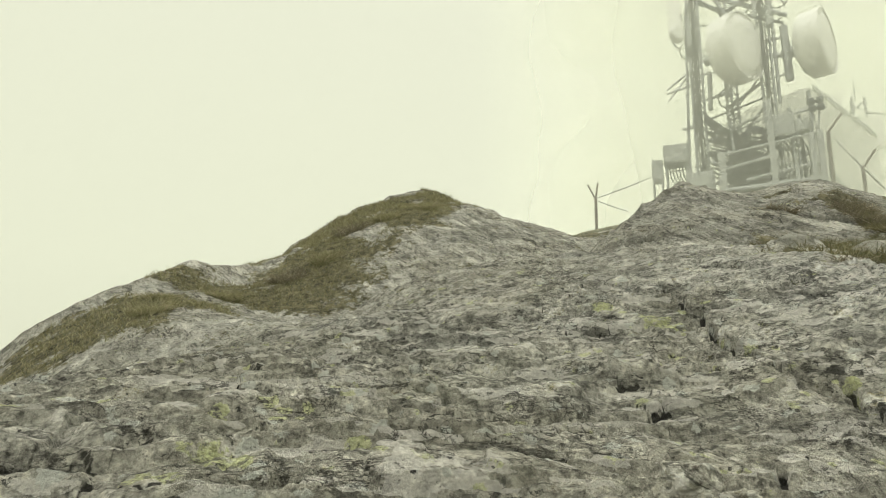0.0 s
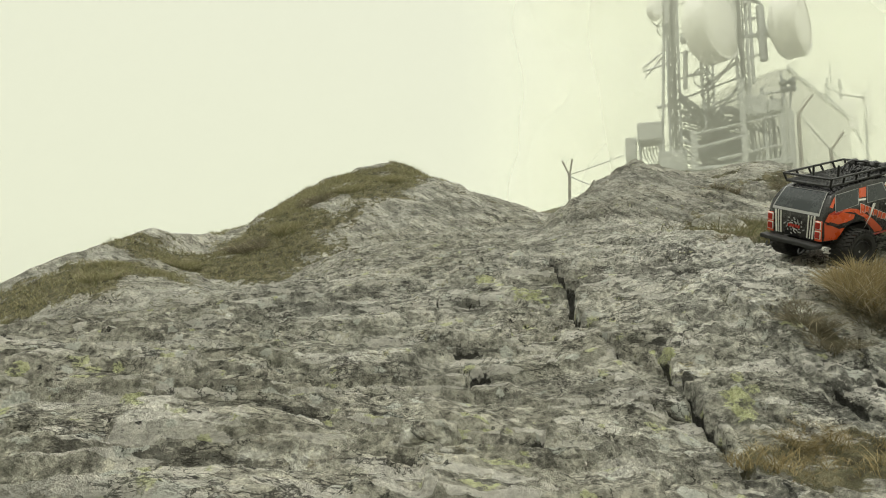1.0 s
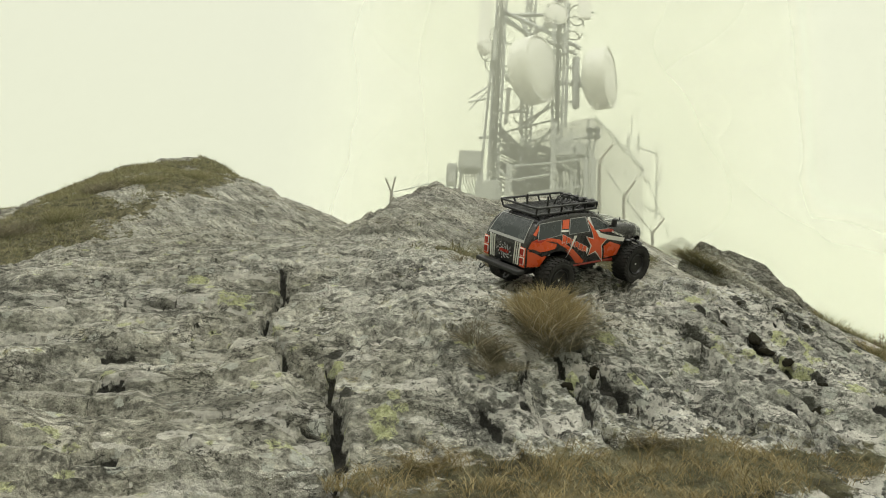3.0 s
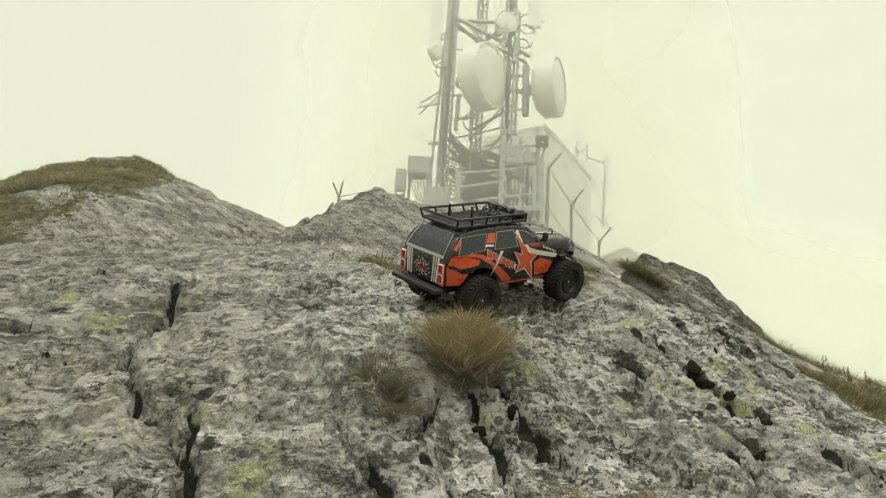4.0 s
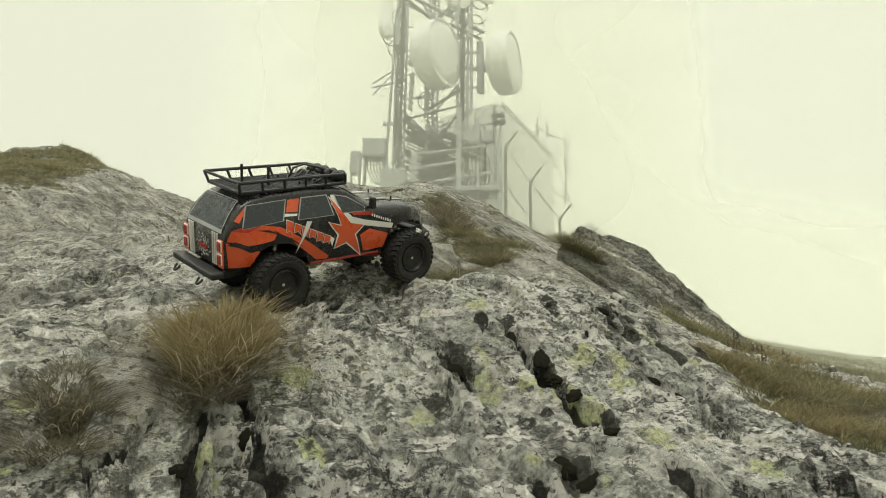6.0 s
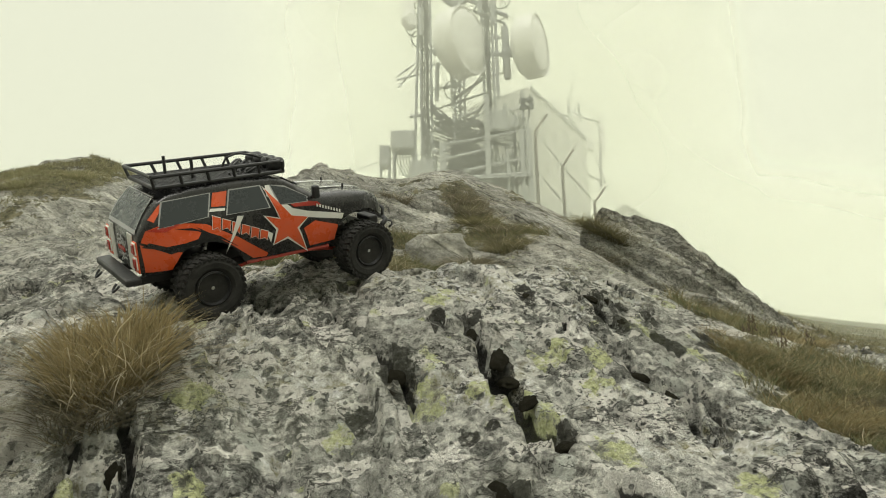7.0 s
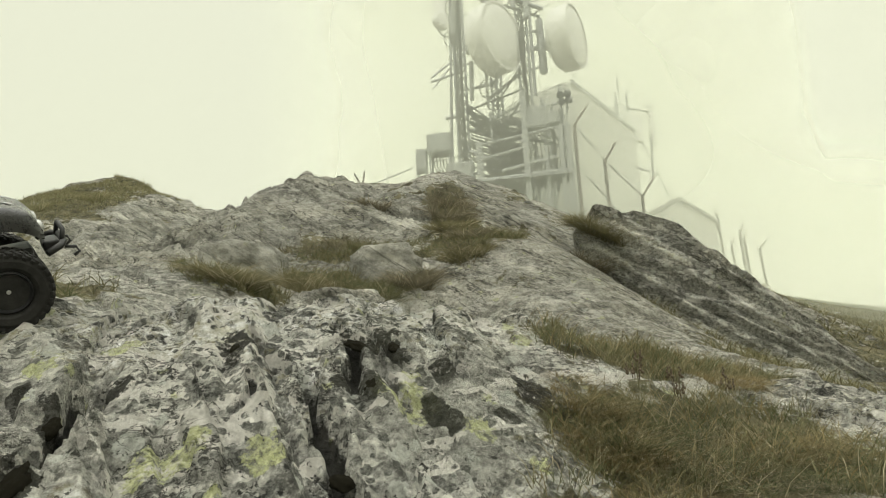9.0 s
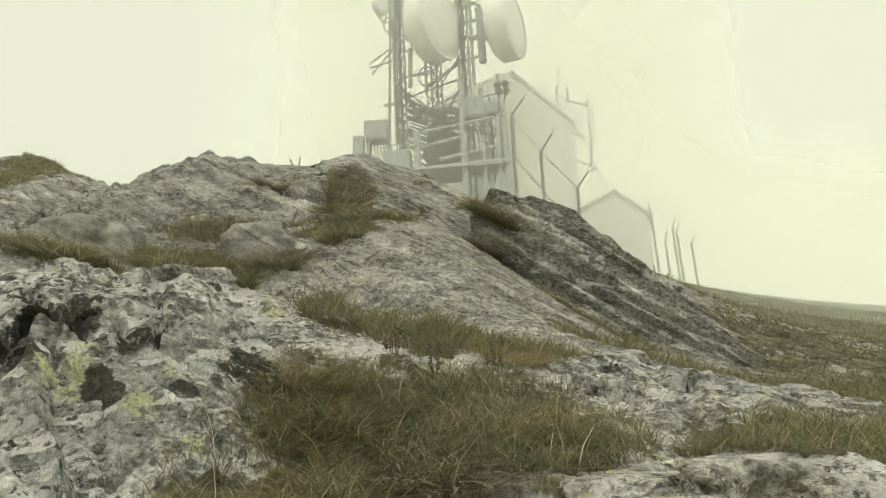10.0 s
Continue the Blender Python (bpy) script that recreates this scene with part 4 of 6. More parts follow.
for k in range(3):
    o = -0.08 + 0.07 * k
    cable(tower, [(1.27 + o, -0.22, 9.6), (1.27 + o * 0.6, -0.24, 10.5), (1.27 + o, -0.2, 12), (1.27 + o * 0.8, -0.24, 14), (1.27 + o, -0.2, 17.5)], 0.024)
# loops of slack cable
for cu, cz, r in ((-1.15, 12.7, 0.32), (-1.05, 12.2, 0.22), (-0.95, 13.3, 0.25), (1.75, 13.6, 0.35), (1.65, 13.1, 0.3), (0.05, 10.3, 0.25), (0.2, 9.8, 0.2), (1.85, 14.1, 0.3)):
    cable(tower, [(cu + r * math.cos(a * 0.5), -0.25 + 0.02 * a, cz + r * 1.2 * math.sin(a * 0.5)) for a in range(13)], 0.02, "slack_cable")
# braces and uprights crowding the tower foot
for a, b, r in (((-0.6, -0.2, 9.6), (0.7, -0.2, 8.7), 0.045), ((-0.5, -0.2, 8.9), (0.95, -0.2, 9.55), 0.04), ((0.1, -0.3, 9.4), (0.15, -0.3, 6.9), 0.05), ((0.6, -0.3, 9.2), (0.62, -0.3, 6.9), 0.045),
                ((-0.6, -0.25, 8.2), (1.1, -0.25, 7.3), 0.05), ((-0.55, -0.25, 7.4), (0.9, -0.25, 8.3), 0.04), ((1.75, -0.4, 9.6), (1.78, -0.4, 6.6), 0.06), ((2.0, -0.4, 9.3), (2.02, -0.4, 6.6), 0.045),
                ((1.1, -0.35, 9.3), (2.3, -0.35, 9.45), 0.04), ((1.2, -0.35, 8.4), (2.35, -0.35, 8.0), 0.045), ((1.15, -0.4, 7.2), (2.3, -0.4, 8.2), 0.04), ((2.3, -0.5, 10.0), (2.3, -0.5, 7.0), 0.05)):
    strut(tower, a, b, r, DARK_KIT if r == 0.045 else STEEL, "foot_brace")
for k in range(5):
    z = 7.2 + 0.62 * k
    strut(tower, (-0.7, 0.05, z), (1.2, 0.05, z + 0.55 * (-1) ** k), 0.03, DARK_KIT, "foot_brace")
    strut(tower, (-0.6, 0.3, z + 0.3), (0.25, 1.4, z - 0.1), 0.035, STEEL, "foot_brace")
for k in range(4):
    z = 10.4 + 0.9 * k
    strut(tower, (-0.75, 0.02, z), (0.2, 1.45, z + 0.75), 0.028, STEEL, "cross_brace"), strut(tower, (0.2, 1.45, z), (1.25, 0.02, z + 0.75), 0.028, STEEL, "cross_brace")
for a, b, r in (((-0.45, -0.3, 9.9), (-0.40, -0.3, 11.2), 0.07), ((0.05, -0.2, 10.9), (0.05, -0.2, 9.7), 0.05), ((1.45, -0.3, 12.5), (1.5, -0.3, 13.4), 0.09), ((1.05, -0.3, 12.9), (1.1, -0.3, 14.0), 0.08), ((-0.95, -0.3, 12.2), (-0.95, -0.3, 13.2), 0.09)):
    strut(tower, a, b, r, GREY_PAINT, "equipment_can", "grey cylindrical equipment can")
for k in range(7):
    o = 0.05 * k
    cable(tower, [(-0.65, -0.26, 9.9 - o), (-0.3 + o, -0.3, 9.2 - 2 * o), (0.25 + o, -0.35, 9.0 - 1.5 * o), (0.7, -0.4, 8.3 - 3 * o)], 0.03)
# cables fanning from the foot of the left leg to the racks
for k in range(14):
    z = 9.1 - 0.11 * k
    cable(tower, [(-0.55, -0.15, z + 0.35), (-0.1, -0.25, z + 0.12), (0.45, -0.3, z - 0.12), (0.95, -0.35, z - 0.22 - 0.05 * (k % 3))], 0.026 + 0.006 * (k % 3))
for k in range(8):
    u = 1.35 + 0.11 * k
    cable(tower, [(u - 0.25, -0.5, 8.6), (u, -0.55, 8.2), (u + 0.05, -0.55, 7.6), (u - 0.1, -0.55, 7.0), (u - 0.3, -0.5, 6.7)], 0.028)


def drum_antenna(centre, n, radius, depth, label):
    """A microwave dish with a flat radome and a deep shroud, facing n (along, away)."""
    ob = base_of("microwave_dish")
    c, d = site(*centre), (SITE.to_3x3() @ Vector((n[0], n[1], 0))).normalized()
    m = Matrix.Translation(c) @ d.to_track_quat("X", "Z").to_matrix().to_4x4()
    part("shroud", lathe(bmesh.new(), [(-depth, radius * 0.93), (-depth + 0.04, radius * 0.99), (-0.03, radius), (0.0, radius), (0.0, radius * 0.94), (-0.12, radius * 0.93)], 48, m), WHITE_PAINT, ob, smooth=False)
    part("reflector_back", lathe(bmesh.new(), [(-depth - 0.32, 0.16), (-depth - 0.26, radius * 0.45), (-depth - 0.12, radius * 0.8), (-depth + 0.01, radius * 0.93)], 48, m), WHITE_PAINT, ob, smooth=True)
    part("radome", lathe(bmesh.new(), [(-0.06, radius * 0.935), (-0.03, radius * 0.93), (0.0, radius * 0.6), (0.012, 0.05)], 48, m), WHITE_PAINT, ob, "taut pale radome cover", smooth=True)
    part("hub", lathe(bmesh.new(), [(-depth - 0.7, 0.13), (-depth - 0.3, 0.2)], 20, m), STEEL, ob)
    return tagged(ob, label, "dish antenna", "dishes on the tower")


drum_antenna((0.72, -1.0, 11.6), (0.86, -0.52), 1.12, 0.72, "large white drum dish antenna on the tower")
drum_antenna((2.98, -0.55, 11.52), (0.93, -0.36), 1.02, 0.62, "white drum dish antenna on a side arm of the tower")
drum_antenna((1.15, -0.35, 14.05), (0.35, -0.93), 0.42, 0.3, "small white dish antenna high on the tower")
for a, b, r in (((1.3, 0, 11.6), (2.3, -0.25, 11.35), 0.085), ((1.35, 0, 12.15), (1.9, -0.2, 12.05), 0.05), ((1.85, -0.25, 12.4), (1.88, -0.25, 10.55), 0.12), ((1.35, 0, 10.8), (1.9, -0.25, 10.8), 0.04)):
    strut(tower, a, b, r, name="dish_mount")


def panel_antenna(u, w, z0, z1, half, label):
    ob = base_of("panel_antenna")
    bm = box(bmesh.new(), -half, -0.09, z0, half, 0.09, z1, 0.04)
    bm.transform(SITE @ Matrix.Translation((u, w, 0)))
    part("radome", bm, WHITE_PAINT, ob)
    for z in (z0 + 0.3, z1 - 0.3):
        part("bracket", tube(bmesh.new(), site(u, w, z), site(u + 0.35, w + 0.05, z), 0.035), STEEL, ob)
    return tagged(ob, label, "antenna")


panel_antenna(-1.35, -0.25, 13.0, 15.6, 0.2, "tall white panel antenna on the tower")
panel_antenna(2.1, -0.2, 13.9, 16.0, 0.22, "white panel antenna on the far leg")
bm = lathe(bmesh.new(), [(-0.14, 0.24), (-0.1, 0.3), (0.1, 0.3), (0.14, 0.22)], 24, Matrix.Translation(site(-1.3, -0.35, 12.75)) @ pose(0, 0, 0, 0, 0, -70))
tagged(new("round_antenna", mesh_of(bm, "round_antenna", WHITE_PAINT)), "small round pale antenna on the tower leg", "antenna")


def kit_box(name, u, w, z, su, sw, sz, mat, label, category, feet=0.0):
    ob = base_of(name)
    bm = box(bmesh.new(), -su / 2, -sw / 2, 0, su / 2, sw / 2, sz, min(su, sz) * 0.06)
    bm.transform(SITE @ Matrix.Translation((u, w, z)))
    part("body", bm, mat, ob)
    bm = box(bmesh.new(), -su * 0.42, -sw / 2 - 0.02, sz * 0.1, su * 0.42, -sw / 2 + 0.005, sz * 0.9, 0.006)
    bm.transform(SITE @ Matrix.Translation((u, w, z)))
    part("front_cover", bm, mat, ob)
    if feet:
        for a in (-0.4, 0.4):
            for c in (-0.35, 0.35):
                part("leg", tube(bmesh.new(), site(u + a * su, w + c * sw, z - feet), site(u + a * su, w + c * sw, z + 0.02), 0.03), STEEL, ob)
    return tagged(ob, label, category)


kit_box("equipment_cabinet", -1.6, 0.1, 8.3, 0.78, 0.6, 0.66, GREY_PAINT, "grey outdoor equipment cabinet on steel legs", "cabinet", 2.6)
kit_box("junction_box", -2.2, 0.0, 7.75, 0.34, 0.3, 0.75, GREY_PAINT, "narrow grey junction box beside the cabinet", "cabinet", 2.2)
kit_box("rectifier_box", 1.45, -0.6, 8.55, 0.75, 0.4, 0.7, GREY_PAINT, "grey steel equipment box bolted at the tower foot", "cabinet", 3.0)
kit_box("control_box", 2.05, -0.6, 8.65, 0.42, 0.3, 0.42, GREY_PAINT, "small grey steel box at the tower foot", "cabinet", 3.0)
kit_box("base_cabinet", -0.9, -0.5, 7.0, 0.85, 0.4, 0.75, GREY_PAINT, "low grey steel cabinet at the tower foot", "cabinet", 1.4)
for k in range(6):
    cable(tower, [(-1.85 + 0.1 * k, 0.1, 8.32), (-1.8 + 0.1 * k, 0.05, 7.9), (-1.6 + 0.09 * k, 0.05, 7.5), (-1.2 + 0.05 * k, 0, 7.3)], 0.02)
# dark coils of feeder cable
for cu, cz, r in ((0.75, 8.75, 0.36), (0.35, 8.15, 0.32), (0.2, 7.6, 0.3), (0.85, 7.9, 0.3)):
    ob = base_of("feeder_coil")
    for k in range(4):
        pts = [site(cu + (r - 0.05 * k) * math.cos(a * math.pi / 12), -0.35 - 0.03 * k, cz + (r - 0.05 * k) * math.sin(a * math.pi / 12)) for a in range(25)]
        part("turn", pipe(bmesh.new(), pts, 0.04), CABLE, ob, smooth=True)
    tagged(ob, "coil of black feeder cable hung on the tower frame", "cable coil", "feeder coils")
kit_box("dark_rack", 0.55, 0.3, 6.9, 1.2, 0.5, 1.5, DARK_KIT, "dark equipment rack inside the tower foot", "cabinet", 1.2)

# platform in front of the tower
deck = base_of("tower_platform")
tagged(deck, "grey steel platform with pipe railings at the tower foot", "platform")
for a, b, r in (((-0.3, -0.9, 8.12), (2.45, -0.9, 8.5), 0.045), ((-0.25, -0.9, 7.65), (1.3, -0.9, 7.95), 0.055), ((0.4, -0.9, 7.25), (2.45, -0.9, 7.6), 0.06), ((-0.3, -0.9, 7.0), (2.45, -0.9, 7.1), 0.07)):
    part("rail", tube(bmesh.new(), site(*a), site(*b), r), GREY_PAINT, deck)
for u, top, half in ((-0.25, 8.2, 0.1), (1.15, 9.7, 0.085), (2.2, 8.5, 0.07), (2.42, 8.55, 0.08), (2.62, 8.2, 0.05), (1.75, 7.9, 0.05)):
    foot = site_ground(u, -0.9) - 0.4
    bm = box(bmesh.new(), -half, -half, foot, half, half, top, 0.015)
    bm.transform(SITE @ Matrix.Translation((u, -0.9, 0)))
    part("post", bm, GREY_PAINT, deck)
for k in range(5):
    bm = box(bmesh.new(), -0.3 + 0.55 * k, -1.1, 6.93, 0.22 + 0.55 * k, -0.1, 6.98, 0.005)
    bm.transform(SITE)
    part("deck_panel", bm, STEEL, deck)

# floodlights
for k, (u, z) in enumerate(((2.26, 9.42), (2.48, 9.44), (2.28, 9.2), (2.5, 9.22))):
    ob = base_of("floodlight")
    m = Matrix.Translation(site(u, -1.0, z)) @ pose(0, 0, 0, 0, 0, -60)
    part("housing", lathe(bmesh.new(), [(-0.09, 0.05), (-0.02, 0.1), (0.09, 0.105), (0.1, 0.09)], 16, m), DARK_KIT, ob)
    part("yoke", tube(bmesh.new(), site(u, -0.95, z), site(2.4, -0.9, 8.4), 0.018), STEEL, ob)
    tagged(ob, "small dark floodlight on a steel arm", "floodlight", "floodlights")


# fence of angle-topped posts with wire
def fence_post(u, w, top, arm, forked=False, tall=None):
    ob = base_of("fence_post")
    p = site(u, w, 0)
    foot = on_ground(p.x, p.y) - 0.25 if tall is None else top - tall
    part("post", tube(bmesh.new(), site(u, w, foot), site(u, w, top), 0.05, n=10), RUST, ob)
    part("arm", tube(bmesh.new(), site(u, w, top - 0.03), site(u + arm, w, top + 0.5), 0.032), RUST, ob)
    if forked:
        part("arm", tube(bmesh.new(), site(u, w, top - 0.03), site(u - arm * 0.35, w, top + 0.55), 0.032), RUST, ob)
    return tagged(ob, "weathered steel fence post with an angled top arm", "fence post", "fence posts")


def wire(a, b, drop=0.03):
    ob = new("fence_wire", mesh_of(pipe(bmesh.new(), sag(site(*a), site(*b), drop), 0.018, 5), "fence_wire", STEEL))
    return tagged(ob, "thin sagging fence wire between posts", "wire", "fence wires")


POSTS = [(-4.3, 0.35, 7.55, -0.25), (2.62, -1.0, 8.45, 0.4), (3.42, -0.7, 7.35, 0.36), (4.6, 0.9, 6.6, 0.4)]
for k, (u, w, top, arm) in enumerate(POSTS):
    fence_post(u, w, top, arm, k == 0)
for a, b in ((0, 1), (1, 2), (2, 3)):
    pa, pb = POSTS[a], POSTS[b]
    if a == 0:
        wire((pa[0], pa[1], pa[2]), (-2.2, 0.0, 8.05)), wire((-2.2, 0.0, 8.05), (-0.8, 0, 8.2))
        wire((pa[0], pa[1], pa[2] - 0.05), (-3.2, 0.0, 6.9))
    else:
        wire(pa[:3], pb[:3]), wire((*pa[:2], pa[2] - 1.3), (*pb[:2], pb[2] - 1.2))


# the equipment building behind the tower
def shelter():
    ob = base_of("equipment_building")
    corner = Vector((12.9, 21.6, 0))
    along, front = Vector((0.766, 0.643, 0)), Vector((-0.643, 0.766, 0))
    m = Matrix(((along.x, front.x, 0, corner.x), (along.y, front.y, 0, corner.y), (0, 0, 1, 0), (0, 0, 0, 1)))
    low, top, L, W = 4.2, 11.6, 6.2, 3.6
    bm = bmesh.new()
    profile = [(0, low), (0, top - 0.12), (0.1, top - 0.02), (0.3, top), (W * 0.62, top - 0.12), (W * 0.9, top - 0.42), (W, top - 0.8), (W, low)]
    ends = [[bm.verts.new((x, y, z)) for y, z in profile] for x in (0, L)]
    for k in range(len(profile)):
        j = (k + 1) % len(profile)
        bm.faces.new((ends[0][k], ends[1][k], ends[1][j], ends[0][j]))
    bm.faces.new(ends[0]), bm.faces.new(ends[1][::-1])
    bmesh.ops.recalc_face_normals(bm, faces=bm.faces)
    bm.transform(m)
    part("wall", bm, WALL_PAINT, ob)
    bm = box(bmesh.new(), -0.06, -0.05, top - 0.16, L + 0.06, -0.012, top + 0.03, 0.01)
    bm.transform(m)
    part("eaves_trim", bm, GREY_PAINT, ob)
    for k, x in enumerate((0.0, 1.2, 2.4, 3.6, 4.8, 6.15)):
        bm = box(bmesh.new(), x, -0.02, low, x + 0.04, -0.004, top - 0.18)
        bm.transform(m)
        part("panel_joint", bm, WALL_PAINT, ob)
    bm = box(bmesh.new(), -0.03, 0.9, 7.0, -0.004, 1.9, 9.1, 0.01)
    bm.transform(m)
    part("door", bm, GREY_PAINT, ob, "grey steel door")
    return tagged(ob, "white panelled equipment building in thick mist", "building")


shelter()


def hut():
    ob = base_of("small_hut")
    m = Matrix.Translation((17.1, 22.2, 0)) @ pose(0, 0, 0, 0, 0, -32)
    for name, mat, pts, y0, y1 in (("wall", WALL_PAINT, [(-1.35, 3.6), (-1.35, 6.55), (0, 7.15), (1.1, 6.2), (1.1, 3.6)], -0.9, 1.6),
                                   ("roof", ROOF_FELT, [(-1.5, 6.56), (-1.5, 6.66), (0, 7.3), (1.25, 6.25), (1.25, 6.13), (0, 7.17)], -1.0, 1.7)):
        bm = bmesh.new()
        ends = [[bm.verts.new((x, y, z)) for x, z in pts] for y in (y0, y1)]
        for k in range(len(pts)):
            j = (k + 1) % len(pts)
            bm.faces.new((ends[0][k], ends[1][k], ends[1][j], ends[0][j]))
        bm.faces.new(ends[0]), bm.faces.new(ends[1][::-1])
        bmesh.ops.recalc_face_normals(bm, faces=bm.faces)
        bm.transform(m)
        part(name, bm, mat, ob)
    return tagged(ob, "small gable-roofed grey hut dim in the mist", "hut")


hut()


def far_mast():
    ob = base_of("far_mast")
    m = Matrix.Translation((17.4, 26.4, 0))
    for k, (x, y) in enumerate(((0, 0), (0.55, 0), (0.28, 0.5))):
        part("leg_tube", tube(bmesh.new(), m @ Vector((x, y, 4.5)), m @ Vector((x, y, 13.6)), 0.06), STEEL, ob)
    bm = bmesh.new()
    for k in range(18):
        z = 4.8 + 0.48 * k
        tube(bm, m @ Vector((0, 0, z)), m @ Vector((0.55, 0, z + 0.48)), 0.03, n=5), tube(bm, m @ Vector((0.55, 0, z)), m @ Vector((0.28, 0.5, z + 0.48)), 0.03, n=5)
    part("leg_bracing", bm, STEEL, ob)
    for a, b, r in (((-0.7, 0, 12.9), (0.1, 0, 12.9), 0.05), ((0.5, 0, 12.9), (1.6, 0, 12.8), 0.05), ((0.5, 0, 10.2), (1.7, 0, 9.8), 0.05), ((1.65, 0, 13.1), (1.45, 0, 9.6), 0.06), ((0.8, 0, 12.0), (2.6, -0.6, 6.6), 0.025), ((0.3, 0.2, 13.5), (0.3, 0.2, 14.6), 0.03)):
        part("strut", tube(bmesh.new(), m @ Vector(a), m @ Vector(b), r), STEEL, ob)
    for x, z0, z1, half in ((-0.7, 11.7, 13.6, 0.2), (0.75, 11.3, 12.6, 0.4), (1.65, 11.2, 13.2, 0.12)):
        bm = box(bmesh.new(), x - half, -0.15, z0, x + half, 0.15, z1, 0.04)
        bm.transform(m)
        part("panel_antenna", bm, WHITE_PAINT, ob)
    return tagged(ob, "distant antenna mast almost lost in mist", "mast")


far_mast()

for x, y, top, lean in ((17.75, 21.0, 6.75, -0.06), (19.85, 22.6, 6.6, 0.2), (20.5, 23.2, 6.55, 0.18), (20.9, 22.9, 6.1, 0.4), (20.2, 23.6, 6.3, 0.15)):
    ob = base_of("fence_post")
    foot = on_ground(x, y) - 0.3
    part("post", tube(bmesh.new(), (x + 0.12, y, foot), (x, y, top - 0.35), 0.05), RUST, ob)
    part("arm", tube(bmesh.new(), (x, y, top - 0.37), (x + lean, y, top), 0.035), RUST, ob)
    tagged(ob, "weathered steel fence post with an angled top arm", "fence post", "fence posts")


# ---------------------------------------------------------------- grass
rng = np.random.default_rng(7)


def blade_mesh(name, roots, length, width, lean, droop, mat):
    """Grass blades: tapering ribbons of three joints that lean and droop. All arrays have one row a blade."""
    n = len(roots)
    turn = rng.uniform(0, 2 * np.pi, n)
    face = rng.uniform(0, 2 * np.pi, n)
    out = np.column_stack([np.cos(turn), np.sin(turn)]) if np.ndim(lean) == 0 else lean
    tilt = np.full(n, lean) * rng.uniform(0.4, 1.4, n) if np.ndim(lean) == 0 else np.ones(n)
    side = np.column_stack([np.cos(face), np.sin(face), np.zeros(n)]) * width[:, None] * 0.5
    verts = np.zeros((n, 7, 3))
    for k, s in enumerate((0.0, 0.38, 0.72, 1.0)):
        along = tilt * s + droop * s * s
        centre = roots.copy()
        centre[:, :2] += out * (length * along)[:, None]
        centre[:, 2] += length * s * np.sqrt(np.clip(1 - np.clip(along / max(s, 0.01), 0, 0.95) ** 2, 0.04, 1)) - droop * 0.25 * length * s**3
        if k < 3:
            w = side * (1.0, 0.85, 0.55)[k]
            verts[:, 2 * k], verts[:, 2 * k + 1] = centre - w, centre + w
        else:
            verts[:, 6] = centre
    base = np.arange(n, dtype=np.int32)[:, None] * 7
    quads = np.concatenate([base + [0, 1, 3, 2], base + [2, 3, 5, 4]], 1).reshape(-1, 4)
    tris = (base + [4, 5, 6]).reshape(-1, 3)
    me = bpy.data.meshes.new(name)
    me.vertices.add(n * 7)
    me.vertices.foreach_set("co", verts.astype(np.float32).ravel())
    idx = np.concatenate([quads.ravel(), tris.ravel()]).astype(np.int32)
    me.loops.add(len(idx))
    me.loops.foreach_set("vertex_index", idx)
    me.polygons.add(len(quads) + len(tris))
    me.polygons.foreach_set("loop_start", np.concatenate([np.arange(0, quads.size, 4), quads.size + np.arange(0, tris.size, 3)]).astype(np.int32))
    me.update(calc_edges=True)
    me.materials.append(mat)
    return me


def tuft(x, y, blades, radius, tall, width, mat, label, splay=0.75, droop=0.35):
    """A clump whose outer blades lean outwards."""
    r = radius * np.sqrt(rng.uniform(0, 1, blades)) * 0.62
    a = rng.uniform(0, 2 * np.pi, blades)
    z0 = on_ground(x, y)
    roots = np.column_stack([r * np.cos(a), r * np.sin(a), np.zeros(blades)])
    roots[:, 2] = height(x + roots[:, 0], y + roots[:, 1], False) - z0 - 0.012
    b = a + rng.normal(0, 1.15, blades)
    lean = np.column_stack([np.cos(b), np.sin(b)]) * (rng.uniform(0.05, 1, blades) ** 1.1 * splay)[:, None]
    length = tall * rng.uniform(0.5, 1.12, blades)
    ob = base_of("grass_tuft", Matrix.Translation((x, y, z0)))
    new("foliage", blade_mesh("foliage", roots, length, np.full(blades, width) * rng.uniform(0.6, 1.2, blades), lean, droop, mat)).parent = ob
    few = max(12, blades // 16)
    pick = rng.choice(blades, few, replace=False)
    arch = np.column_stack([np.cos(b[pick]), np.sin(b[pick])]) * rng.uniform(0.35, 0.9, few)[:, None]
    stems = new("dry_stalk", blade_mesh("dry_stalk", roots[pick], tall * rng.uniform(0.7, 1.2, few), np.full(few, width * 0.9), arch, 0.75, PALE_STEM))
    stems.parent = ob
    tagged(stems, "pale arching dry stems")
    return tagged(ob, label, "grass tuft")


